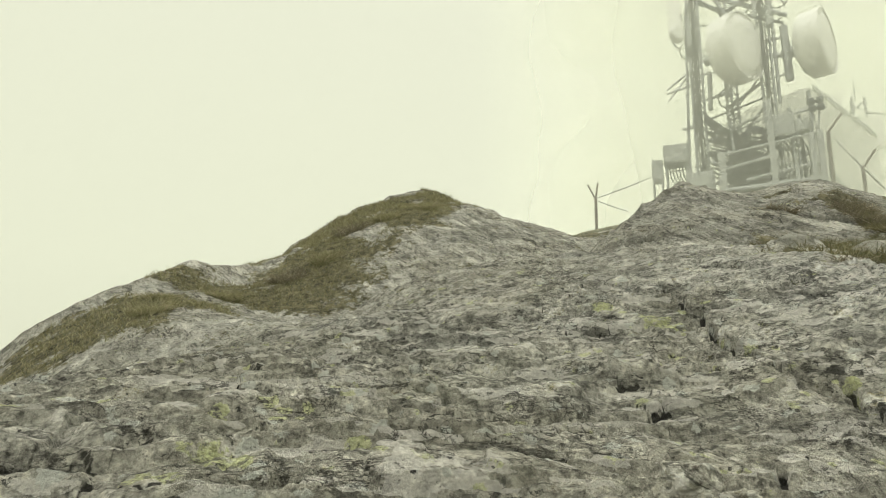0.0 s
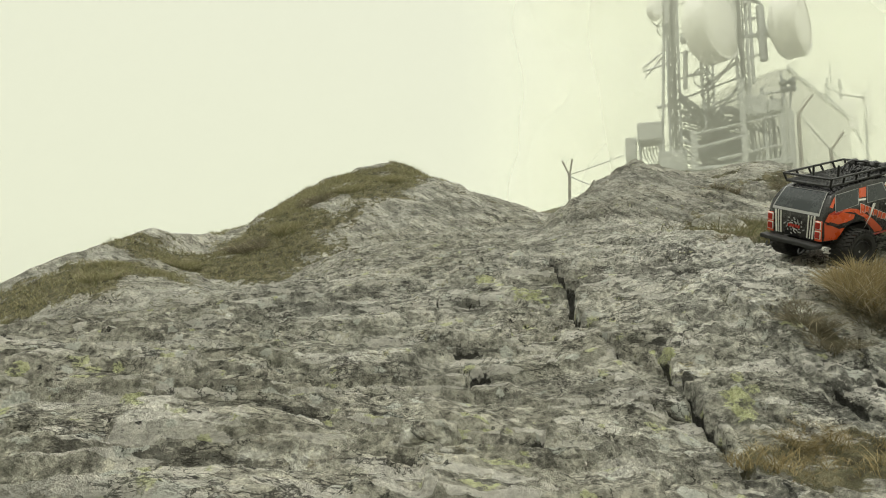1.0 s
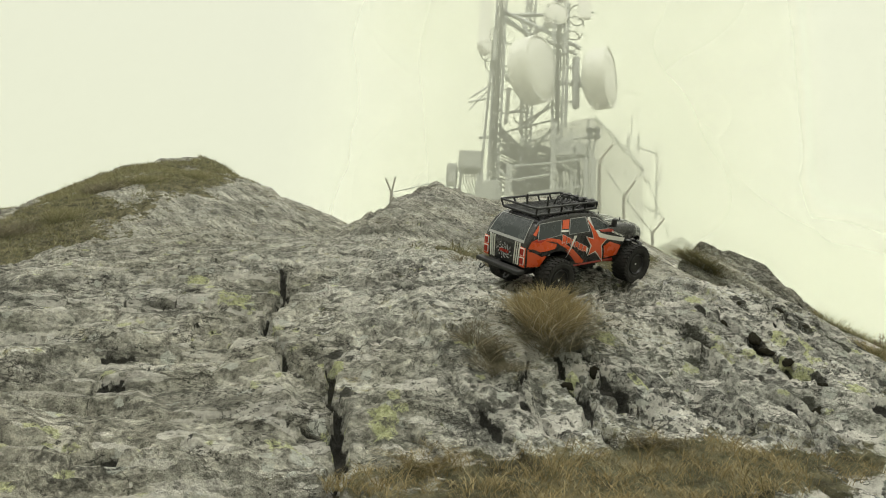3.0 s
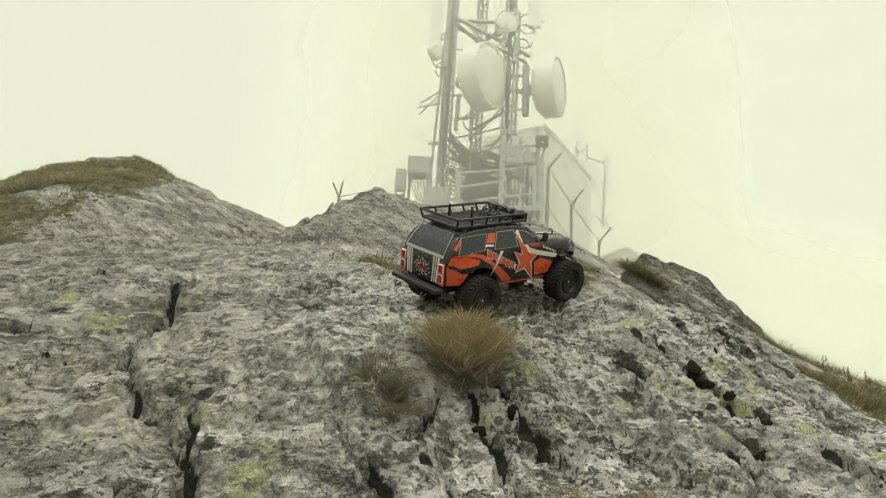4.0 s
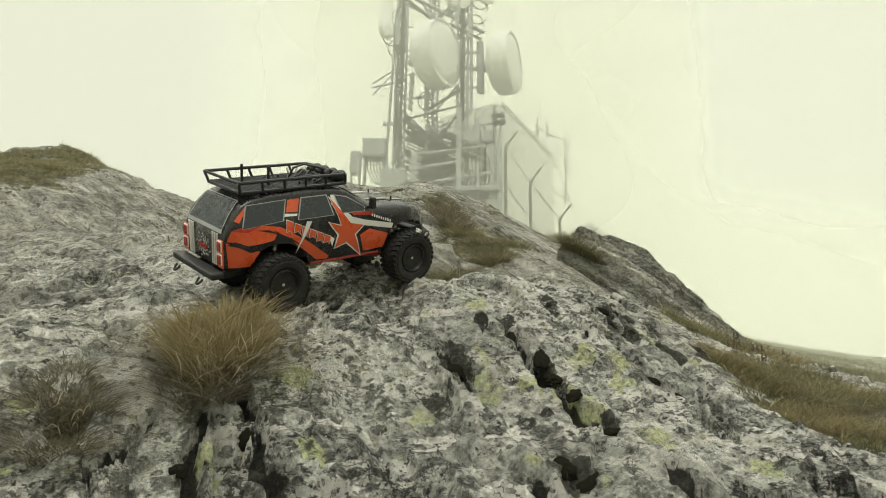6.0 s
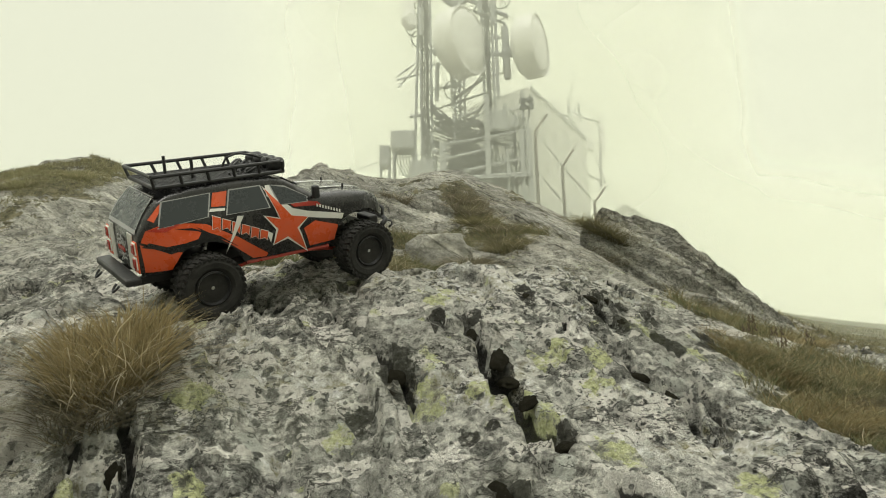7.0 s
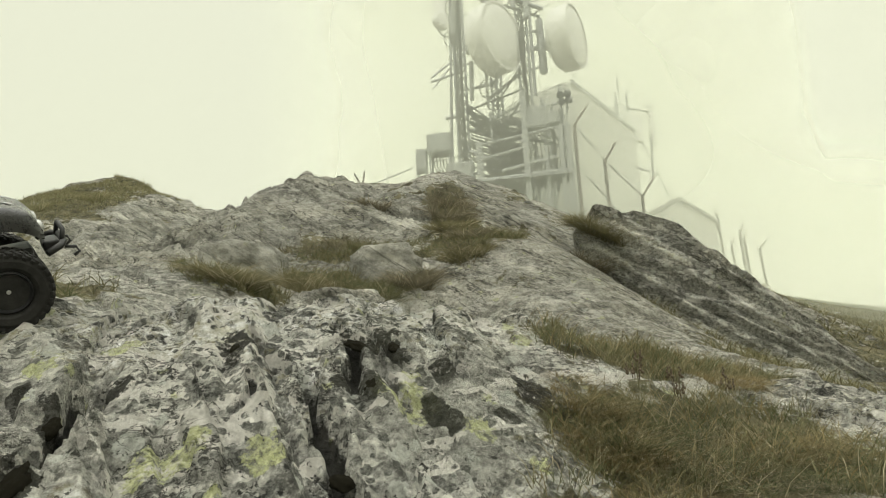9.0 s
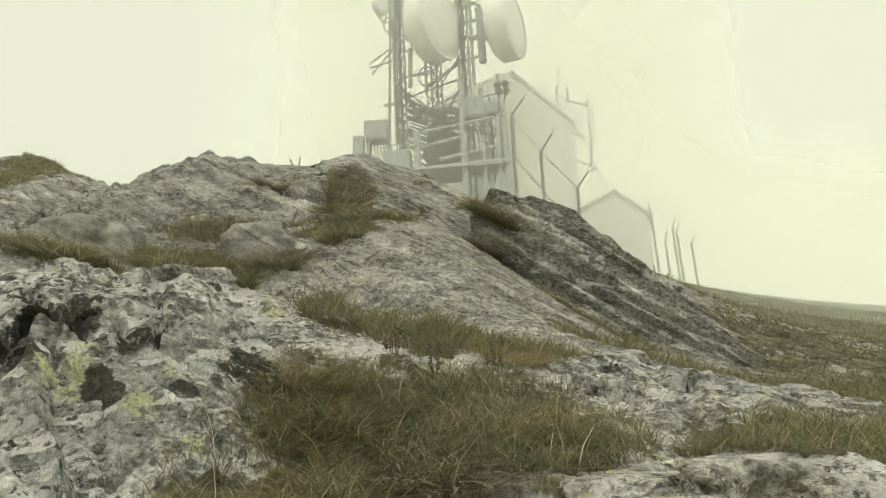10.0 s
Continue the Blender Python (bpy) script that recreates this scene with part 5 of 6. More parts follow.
def meadow(name, patches, density, tall, width, mat, label, lean=0.45, droop=0.4):
    """Grass that covers patches (centre, radii, turn), thinner at the edge, in clumps."""
    roots = []
    for cx, cy, rx, ry, turn in patches:
        n = int(density * math.pi * rx * ry)
        r, a = np.sqrt(rng.uniform(0, 1, n)) * 1.12, rng.uniform(0, 2 * np.pi, n)
        u, v = r * np.cos(a) * rx, r * np.sin(a) * ry
        c, s = math.cos(turn), math.sin(turn)
        x, y = cx + u * c - v * s, cy + u * s + v * c
        keep = lattice_noise(x * 5.0 / max(0.5, rx), y * 5.0 / max(0.5, rx), 51) + 0.5 + (0.95 - r) * 0.8 > rng.uniform(0.15, 0.85, n)
        keep &= turf_cover(x, y) > 0.45
        roots.append(np.column_stack([x[keep], y[keep]]))
    xy = np.concatenate(roots)
    z = height(xy[:, 0], xy[:, 1], False) - 0.008
    n = len(xy)
    clump = np.clip(0.7 + 1.2 * lattice_noise(xy[:, 0] * 6 / max(0.4, tall * 6), xy[:, 1] * 6 / max(0.4, tall * 6), 52), 0.25, 1.5)
    length = tall * clump * rng.uniform(0.55, 1.2, n)
    me = blade_mesh(name, np.column_stack([xy, z]), length, width * rng.uniform(0.6, 1.3, n), lean, droop, mat)
    return tagged(new(name, me), label, "grass", kind="stuff")


tuft(1.542, 1.715, 4600, 0.125, 0.265, 0.0022, STRAW, "tall straw-coloured grass tuft growing from a rock joint", 0.34, 0.22)
tuft(1.535, 1.675, 1900, 0.14, 0.16, 0.0021, DEAD, "dark withered grass skirt under the tall tuft", 0.9, 0.7)
tuft(1.318, 1.62, 1500, 0.085, 0.15, 0.0021, DEAD, "small dark withered tuft in a rock joint", 0.5, 0.5)
tuft(1.315, 1.53, 1200, 0.075, 0.11, 0.0018, DEAD, "small dark withered tuft in a rock joint", 0.8, 0.4)
tuft(1.075, 1.255, 1600, 0.075, 0.09, 0.0016, STRAW, "short green-brown tuft at the slab's edge", 0.8, 0.4)
tuft(1.55, 1.27, 500, 0.06, 0.08, 0.0026, DEAD, "small dark withered tuft in a rock joint", 0.9, 0.4)
tuft(2.95, 1.62, 3800, 0.12, 0.17, 0.0015, STRAW, "tall straw grass tuft at the foot of the slab", 0.6, 0.35)
tuft(3.12, 1.48, 3800, 0.13, 0.16, 0.0015, STRAW, "tall straw grass tuft at the foot of the slab", 0.6, 0.35)
tuft(3.55, 2.25, 2800, 0.14, 0.11, 0.0017, STRAW, "straw grass tuft in the gully", 0.8, 0.4)
tuft(3.06, 1.90, 3000, 0.12, 0.11, 0.0018, STRAW, "straw grass tuft below the rock slab", 0.85, 0.4)
tuft(3.22, 1.80, 3600, 0.15, 0.12, 0.0018, GREEN, "green-brown grass tuft in the gully", 0.85, 0.45)
tuft(3.05, 1.72, 2600, 0.12, 0.12, 0.0018, STRAW, "straw grass tuft below the rock slab", 0.8, 0.4)
tuft(3.42, 1.90, 2600, 0.14, 0.10, 0.0018, STRAW, "straw grass tuft in the gully", 0.85, 0.4)
tuft(3.75, 1.72, 1800, 0.12, 0.08, 0.0018, GREEN, "green-brown grass tuft in the gully", 0.85, 0.4)
tuft(2.30, 3.85, 3520, 0.20, 0.30, 0.0034, OLIVE, "straw grass clump beside a boulder", 0.5, 0.45)
tuft(2.70, 4.25, 3840, 0.26, 0.30, 0.0034, OLIVE, "brown grass clump among boulders", 0.5, 0.45)
tuft(2.95, 4.25, 3840, 0.26, 0.30, 0.0034, GREEN, "brown-green grass clump among boulders", 0.5, 0.45)
tuft(3.25, 4.40, 2400, 0.20, 0.30, 0.0034, DEAD, "dark withered clump over a hollow", 0.5, 0.45)
tuft(4.86, 5.33, 2600, 0.30, 0.26, 0.004, OLIVE, "olive grass tuft on the end of the leaning slab", 0.95, 0.6).location.z = 1.95
tuft(4.74, 5.28, 1500, 0.20, 0.26, 0.004, DEAD, "withered grass hanging over the end of the leaning slab", 1.1, 0.8).location.z = 1.72
tuft(6.35, 5.1, 900, 0.22, 0.30, 0.006, GREEN, "pale green grass fan behind the leaning slab", 0.8, 0.3)
tuft(3.86, 5.85, 1200, 0.25, 0.26, 0.006, DEAD, "brown heather clump on the rock hump", 0.8, 0.35)
tuft(3.75, 5.45, 1200, 0.25, 0.26, 0.006, OLIVE, "brown grass clump on the rock hump", 0.8, 0.35)
tuft(3.98, 6.22, 1600, 0.24, 0.24, 0.0045, DEAD, "dark heather clump in a seam of the hump", 0.7, 0.4)
tuft(3.80, 5.10, 1500, 0.22, 0.22, 0.0045, DEAD, "dark heather clump in a seam of the hump", 0.7, 0.4)
tuft(3.62, 4.62, 1500, 0.22, 0.20, 0.004, OLIVE, "olive grass clump in a seam of the hump", 0.7, 0.4)
tuft(3.35, 6.35, 700, 0.2, 0.2, 0.006, DEAD, "brown heather clump on the rock hump", 0.8, 0.35)
for x, y, wide, tall in ((-2.25, 10.15, 0.40, 0.42), (-1.75, 10.5, 0.34, 0.34), (-2.9, 9.3, 0.36, 0.34), (-3.4, 8.3, 0.30, 0.28), (-0.9, 11.6, 0.36, 0.34), (-1.5, 11.5, 0.40, 0.36), (-0.2, 12.1, 0.34, 0.30), (-3.1, 7.4, 0.28, 0.26)):
    tuft(x, y, 900, wide, tall, 0.009, DEAD if tall > 0.35 else HEATH, "low dark heather bush on the far mound", 0.6, 0.3)
tuft(3.13, 1.95, 3400, 0.15, 0.13, 0.0017, GREEN, "dense dark green grass tuft in the gully", 0.8, 0.45)
tuft(3.20, 1.74, 3600, 0.15, 0.13, 0.0017, DEAD, "dark withered tuft among gully grass", 0.8, 0.45)
tuft(3.08, 2.04, 2400, 0.11, 0.10, 0.0017, STRAW, "straw grass tuft below the rock slab", 0.85, 0.45)
tuft(3.36, 1.78, 2600, 0.13, 0.11, 0.0017, GREEN, "dense dark green grass tuft in the gully", 0.85, 0.45)
tuft(3.58, 1.56, 2400, 0.13, 0.10, 0.0017, OLIVE, "olive grass tuft beside flat stones", 0.85, 0.45)
tuft(1.58, 1.27, 1400, 0.07, 0.08, 0.0015, DEAD, "small dark withered tuft in a rock joint", 0.8, 0.5)
tuft(1.80, 2.46, 1200, 0.11, 0.06, 0.0022, OLIVE, "low olive grass tuft in a rock hollow", 0.9, 0.5)
tuft(1.9, 2.75, 900, 0.14, 0.10, 0.004, GREEN, "low green grass tuft in a rock hollow", 0.8, 0.4)
tuft(1.62, 2.62, 600, 0.12, 0.08, 0.004, DEAD, "low withered grass tuft in a rock hollow", 0.8, 0.4)

meadow("near_grass", TURF[:1], 52000, 0.058, 0.0015, STRAW, "short straw-coloured grass on thin soil")
meadow("gully_grass", TURF[3:7], 26000, 0.080, 0.0016, OLIVE, "tangled straw and green grass in the gully")
meadow("gully_green", TURF[3:7], 28000, 0.070, 0.0016, GREEN, "green grass mixed into the gully turf")
meadow("gully_straw", TURF[3:7], 7000, 0.105, 0.0016, STRAW, "taller straw-coloured blades over the gully turf")
meadow("gully_stem", TURF[3:7], 1100, 0.11, 0.0015, PALE_STEM, "pale dry stems over the gully turf")
meadow("middle_grass", TURF[7:15], 9000, 0.12, 0.0036, OLIVE, "brown mountain grass between rocks")
meadow("middle_green", TURF[7:15], 5500, 0.10, 0.0036, GREEN, "greenish mountain grass between rocks")
meadow("slope_grass", TURF[15:18], 5200, 0.11, 0.004, OLIVE, "dry grass on the falling slope")
meadow("hump_grass", TURF[18:22], 7000, 0.12, 0.0045, DEAD, "dark withered grass in the seams of the rock hump")
meadow("hump_straw", TURF[19:23], 3500, 0.10, 0.004, OLIVE, "olive grass in the seams of the rock hump")
meadow("mound_grass", FAR_TURF[:6], 2300, 0.11, 0.007, HEATH, "dark green-brown heath on the far mound")
meadow("mound_heather", FAR_TURF[:6], 600, 0.10, 0.010, OLIVE, "dark heather on the far mound")
meadow("hill_grass", FAR_TURF[6:9], 270, 0.12, 0.012, OLIVE, "dry brown grass on the misty hillside")



def dry_sprig(x, y, tall, seed):
    """A few stiff stems with small seed heads."""
    ob = base_of("dry_sprig", Matrix.Translation((x, y, on_ground(x, y) - 0.01)))
    for k in range(5):
        a, r = seed * 1.7 + k * 2.4, 0.10 + 0.05 * math.sin(seed + k * 1.3)
        top = Vector((tall * r * 2.2 * math.cos(a), tall * r * 2.2 * math.sin(a), tall * (0.72 + 0.28 * math.cos(k * 2.1 + seed))))
        part("stem", pipe(bmesh.new(), [(0.006 * math.cos(a), 0.006 * math.sin(a), 0), top * 0.55 + Vector((0, 0, 0.01)), top], 0.0011, 4), SPRIG, ob)
        bm = bmesh.new()
        for j in range(5):
            bmesh.ops.create_icosphere(bm, subdivisions=1, radius=0.0042 - 0.0004 * j, matrix=Matrix.Translation(top + Vector((0.003 * math.sin(j * 2.2 + k), 0.003 * math.cos(j * 1.9 + k), 0.005 * j - 0.012))))
        part("seed_head", bm, SPRIG, ob, "small brown seed head")
    return tagged(ob, "thin dry plant stems with brown seed heads", "plant", "dry sprigs")


SPRIG = plain("dry_brown_stem", (0.13, 0.10, 0.065), 0.9, 0, 0.4, 60)
for k, (x, y, tall) in enumerate(((3.26, 2.14, 0.065), (3.33, 2.10, 0.08), (3.47, 2.12, 0.06))):
    dry_sprig(x, y, tall, k)


# ---------------------------------------------------------------- the model truck
def car_paint(name, colour, rough=0.22, dirt=0.35):
    """Glossy lacquered shell with road dust and fine scratches."""
    m, nt, b = material(name, rough, 0, 0.5)
    co = nt.nodes.new("ShaderNodeTexCoord").outputs["Object"]
    dust = fractal(nt, co, 14, 7, 0.7)
    fleck = fractal(nt, co, 160, 3, 0.7)
    f = maths(nt, "MULTIPLY", ramp(nt, dust, (0.42, grey(0)), (0.66, grey(1))), ramp(nt, fleck, (0.42, grey(0.3)), (0.6, grey(1))))
    c = mixed(nt, maths(nt, "MULTIPLY", f, dirt), colour, (0.27, 0.25, 0.21))
    nt.links.new(c, b.inputs["Base Color"])
    nt.links.new(ramp(nt, f, (0.0, grey(rough)), (0.8, grey(0.6))), b.inputs["Roughness"])
    return m


BLACK = car_paint("black_lacquer", (0.010, 0.010, 0.011), 0.16, 0.10)
ORANGE = car_paint("orange_lacquer", (0.62, 0.085, 0.02), 0.25, 0.16)
RED = car_paint("dark_red_lacquer", (0.40, 0.03, 0.015), 0.25, 0.16)
WHITE = car_paint("white_lacquer", (0.72, 0.71, 0.67), 0.3, 0.25)
SILVER = car_paint("silver_line", (0.33, 0.33, 0.33), 0.3, 0.2)
TINTED = car_paint("tinted_window", (0.022, 0.028, 0.032), 0.10, 0.04)
RUBBER = plain("dusty_rubber", (0.035, 0.034, 0.032), 0.85, 0, 0.45, 30, 0.001, 0.25)
PLASTIC = plain("black_plastic", (0.022, 0.022, 0.022), 0.5, 0, 0.3, 20)
RIM = plain("black_rim", (0.04, 0.04, 0.041), 0.33, 0.4, 0.3, 30)
BOLT = plain("bright_bolt", (0.55, 0.55, 0.53), 0.35, 0.9, 0.2, 40)
SPRING = plain("grey_spring", (0.2, 0.2, 0.2), 0.4, 0.8, 0.2, 40)
LAMP_RED = plain("red_lamp", (0.35, 0.03, 0.02), 0.2, 0, 0.2, 30)
LAMP_CLEAR = plain("clear_lamp", (0.5, 0.5, 0.48), 0.12, 0.2, 0.1, 30)

AXLE, TRACK, WHEEL_R = 0.194, 0.112, 0.069
TOP_LINE = [(-0.322, 0.182), (-0.316, 0.2), (-0.298, 0.228), (-0.276, 0.254), (-0.25, 0.265), (-0.2, 0.2715), (-0.1, 0.274), (-0.02, 0.270), (0.005, 0.263), (0.04, 0.242), (0.075, 0.224), (0.1, 0.2195), (0.16, 0.2155), (0.22, 0.207), (0.252, 0.193), (0.264, 0.176), (0.27, 0.155)]


def line_at(line, x):
    return float(np.interp(x, [p[0] for p in line], [p[1] for p in line]))


def sill(x):
    """The lower edge of the shell: rocker, arches and tail."""
    z = line_at([(-0.322, 0.118), (-0.28, 0.112), (-0.12, 0.100), (0.12, 0.098), (0.14, 0.12), (0.255, 0.132), (0.27, 0.136)], x)
    for cx, r, cz in ((-AXLE, 0.088, 0.078), (AXLE, 0.092, 0.082)):
        if abs(x - cx) < r:
            z = max(z, cz + math.sqrt(r * r - (x - cx) ** 2) * 0.95)
    return z


def half_width(x, z):
    w = line_at([(-0.322, 0.098), (-0.30, 0.106), (-0.25, 0.109), (0.1, 0.109), (0.2, 0.106), (0.25, 0.093), (0.27, 0.078)], x)
    flare = max(math.exp(-(((x - c) / 0.07) ** 2)) for c in (-AXLE, AXLE))
    w += 0.006 * flare * max(0, 1 - abs(z - 0.165) / 0.04)
    w -= 0.34 * max(0, z - 0.205) + 0.22 * max(0, 0.135 - z)
    return w


def shell_point(side, x, z, off=0.0):
    return Vector((x, side * (half_width(x, z) + off), z))


def body_shell(car):
    bm = bmesh.new()
    xs = sorted(set(np.round(np.concatenate([np.linspace(-0.322, 0.27, 86), [-AXLE - 0.0875, -AXLE + 0.0875, AXLE - 0.0915, AXLE + 0.0675]]), 4)))
    loops = []
    for x in xs:
        low, top = sill(x), line_at(TOP_LINE, x)
        r = min(0.015 if x < 0.03 else 0.03, (top - low) * 0.6)
        pts = [(half_width(x, z), z) for z in np.linspace(low, top - r, 10)]
        w0 = pts[-1][0]
        for k in range(1, 6):
            a = k * math.pi / 10
            pts.append((w0 - r * 0.9 * (1 - math.cos(a)), top - r + r * math.sin(a)))
        w1 = pts[-1][0]
        pts += [(w1 * 0.66, top + 0.002), (w1 * 0.33, top + 0.003), (0, top + 0.0035)]
        ring = [bm.verts.new((x, -w, z)) for w, z in pts] + [bm.verts.new((x, w, z)) for w, z in pts[-2::-1]]
        loops.append(ring)
    for a, b in zip(loops, loops[1:]):
        for j in range(len(a) - 1):
            bm.faces.new((a[j], b[j], b[j + 1], a[j + 1]))
    bm.faces.new(loops[0]), bm.faces.new(loops[-1][::-1])
    bmesh.ops.recalc_face_normals(bm, faces=bm.faces)
    return part("body_shell", bm, BLACK, car, "glossy black lacquered body shell", smooth=True)


def decal(car, name, poly, mat, off=0.0012, label="", sides=(-1, 1), cuts=2):
    """A painted field on the flank, laid over the shell's curve."""
    for side in sides:
        bm = bmesh.new()
        f = bm.faces.new([bm.verts.new((x, 0, z)) for x, z in poly])
        bmesh.ops.triangulate(bm, faces=[f])
        for k in range(cuts):
            long = [e for e in bm.edges if e.calc_length() > 0.012]
            if long:
                bmesh.ops.subdivide_edges(bm, edges=long, cuts=1)
                bmesh.ops.triangulate(bm, faces=bm.faces)
        for v in bm.verts:
            v.co = shell_point(side, v.co.x, v.co.z, off)
        bmesh.ops.recalc_face_normals(bm, faces=bm.faces)
        if sum((f.normal.y * side for f in bm.faces)) < 0:
            bmesh.ops.reverse_faces(bm, faces=bm.faces)
        part(name, bm, mat, car, label, smooth=True)


def outline(poly, grow):
    """The same figure, grown about its middle by a fixed margin."""
    cx, cz = sum(p[0] for p in poly) / len(poly), sum(p[1] for p in poly) / len(poly)
    return [(x + grow * (x - cx) / max(1e-6, math.hypot(x - cx, z - cz)), z + grow * (z - cz) / max(1e-6, math.hypot(x - cx, z - cz))) for x, z in poly]


def star_field(car, name, tips, inner, grow, mat, off, label):
    """A five-pointed star on each flank, its tips given from its middle."""
    cx, cz = -0.003, 0.163
    ring = []
    for k, (u, v) in enumerate(tips):
        p, q = tips[(k + 1) % 5], Vector((u, v)).normalized() + Vector(tips[(k + 1) % 5]).normalized()
        q.normalize()
        ring += [(cx + u * grow, cz + v * grow), (cx + q.x * inner * grow, cz + q.y * inner * grow)]
    for side in (-1, 1):
        bm = bmesh.new()
        mid = bm.verts.new((cx, 0, cz))
        vs = [bm.verts.new((x, 0, z)) for x, z in ring]
        for k in range(10):
            bm.faces.new((mid, vs[k], vs[(k + 1) % 10]))
        bmesh.ops.subdivide_edges(bm, edges=bm.edges[:], cuts=3, use_grid_fill=True)
        bmesh.ops.triangulate(bm, faces=bm.faces)
        for v in bm.verts:
            v.co = shell_point(side, v.co.x, min(v.co.z, 0.256), off)
        bmesh.ops.recalc_face_normals(bm, faces=bm.faces)
        if sum((f.normal.y * side for f in bm.faces)) < 0:
            bmesh.ops.reverse_faces(bm, faces=bm.faces)
        part(name, bm, mat, car, label, smooth=True)


LUG_MESH = mesh_of(box(bmesh.new(), -0.5, -0.5, -0.5, 0.5, 0.5, 0.5, 0.12), "lug", RUBBER)


def wheel(car, x, side, dz):
    c = Vector((x, side * TRACK, WHEEL_R + dz))
    m = Matrix.Translation(c) @ Matrix.Rotation(radians(90) * side, 4, "Z")
    R, h = WHEEL_R, 0.03
    rim = part("wheel", lathe(bmesh.new(), [(-h * 0.8, 0.032), (-h * 0.8, 0.036), (h * 0.88, 0.0368), (h * 0.94, 0.0348), (h * 0.70, 0.031), (h * 0.12, 0.028), (h * 0.08, 0.015), (h * 0.45, 0.012), (h * 0.5, 0.006)], 32, m), RIM, car, "dished black wheel with bright bolts", smooth=False)
    bm = lathe(bmesh.new(), [(-h * 0.72, 0.0358), (-h * 1.02, 0.045), (-h * 1.06, 0.056), (-h * 0.94, R * 0.93), (-h * 0.7, R * 0.965), (0, R * 0.972), (h * 0.7, R * 0.965), (h * 0.94, R * 0.93), (h * 1.06, 0.056), (h * 1.02, 0.045), (h * 0.72, 0.0358)], 48, m)
    part("tyre", bm, RUBBER, rim, "knobbly dusty black rubber tyre")
    lugs = 30
    for k in range(lugs):
        for row, (y0, y1, twist) in enumerate(((-h * 1.02, -h * 0.40, 0.3), (-h * 0.3, h * 0.3, -0.25), (h * 0.40, h * 1.02, 0.3))):
            a = 2 * math.pi * (k + 0.5 * (row == 1)) / lugs
            q = m @ Matrix.Rotation(a, 4, "X") @ Matrix.Translation(((y0 + y1) / 2, 0, R * 0.965)) @ Matrix.Rotation(twist, 4, "Z") @ Matrix.Diagonal((y1 - y0, 0.0088, 0.0065, 1))
            lug = new("lug", LUG_MESH)
            lug.parent, lug.matrix_basis = rim, q
        for s in (-1, 1):
            q = m @ Matrix.Rotation(2 * math.pi * (k + 0.25) / lugs, 4, "X") @ Matrix.Translation((s * h * 0.985, 0, R * 0.88)) @ Matrix.Rotation(s * 0.35, 4, "Y") @ Matrix.Diagonal((0.002, 0.007, 0.011, 1))
            lug = new("side_lug", LUG_MESH)
            lug.parent, lug.matrix_basis = rim, q
    part("hub_nut", lathe(bmesh.new(), [(h * 0.45, 0.006), (h * 0.68, 0.0055), (h * 0.74, 0.003)], 8, m), BOLT, rim)
    for k in range(6):
        q = m @ Matrix.Rotation(k * math.pi / 3, 4, "X") @ Matrix.Translation((0, 0, 0.0225))
        part("bolt", lathe(bmesh.new(), [(h * 0.2, 0.0028), (h * 0.36, 0.0026), (h * 0.4, 0.0012)], 8, q), BOLT, rim)
    for k in range(6):
        q = m @ Matrix.Rotation((k + 0.5) * math.pi / 3, 4, "X") @ Matrix.Translation((h * 0.22, 0, 0.0215)) @ Matrix.Diagonal((0.006, 0.0060, 0.013, 1))
        bm = bmesh.new()
        bmesh.ops.create_cube(bm, size=1, matrix=q)
        part("spoke", bm, RIM, rim)
    return rim


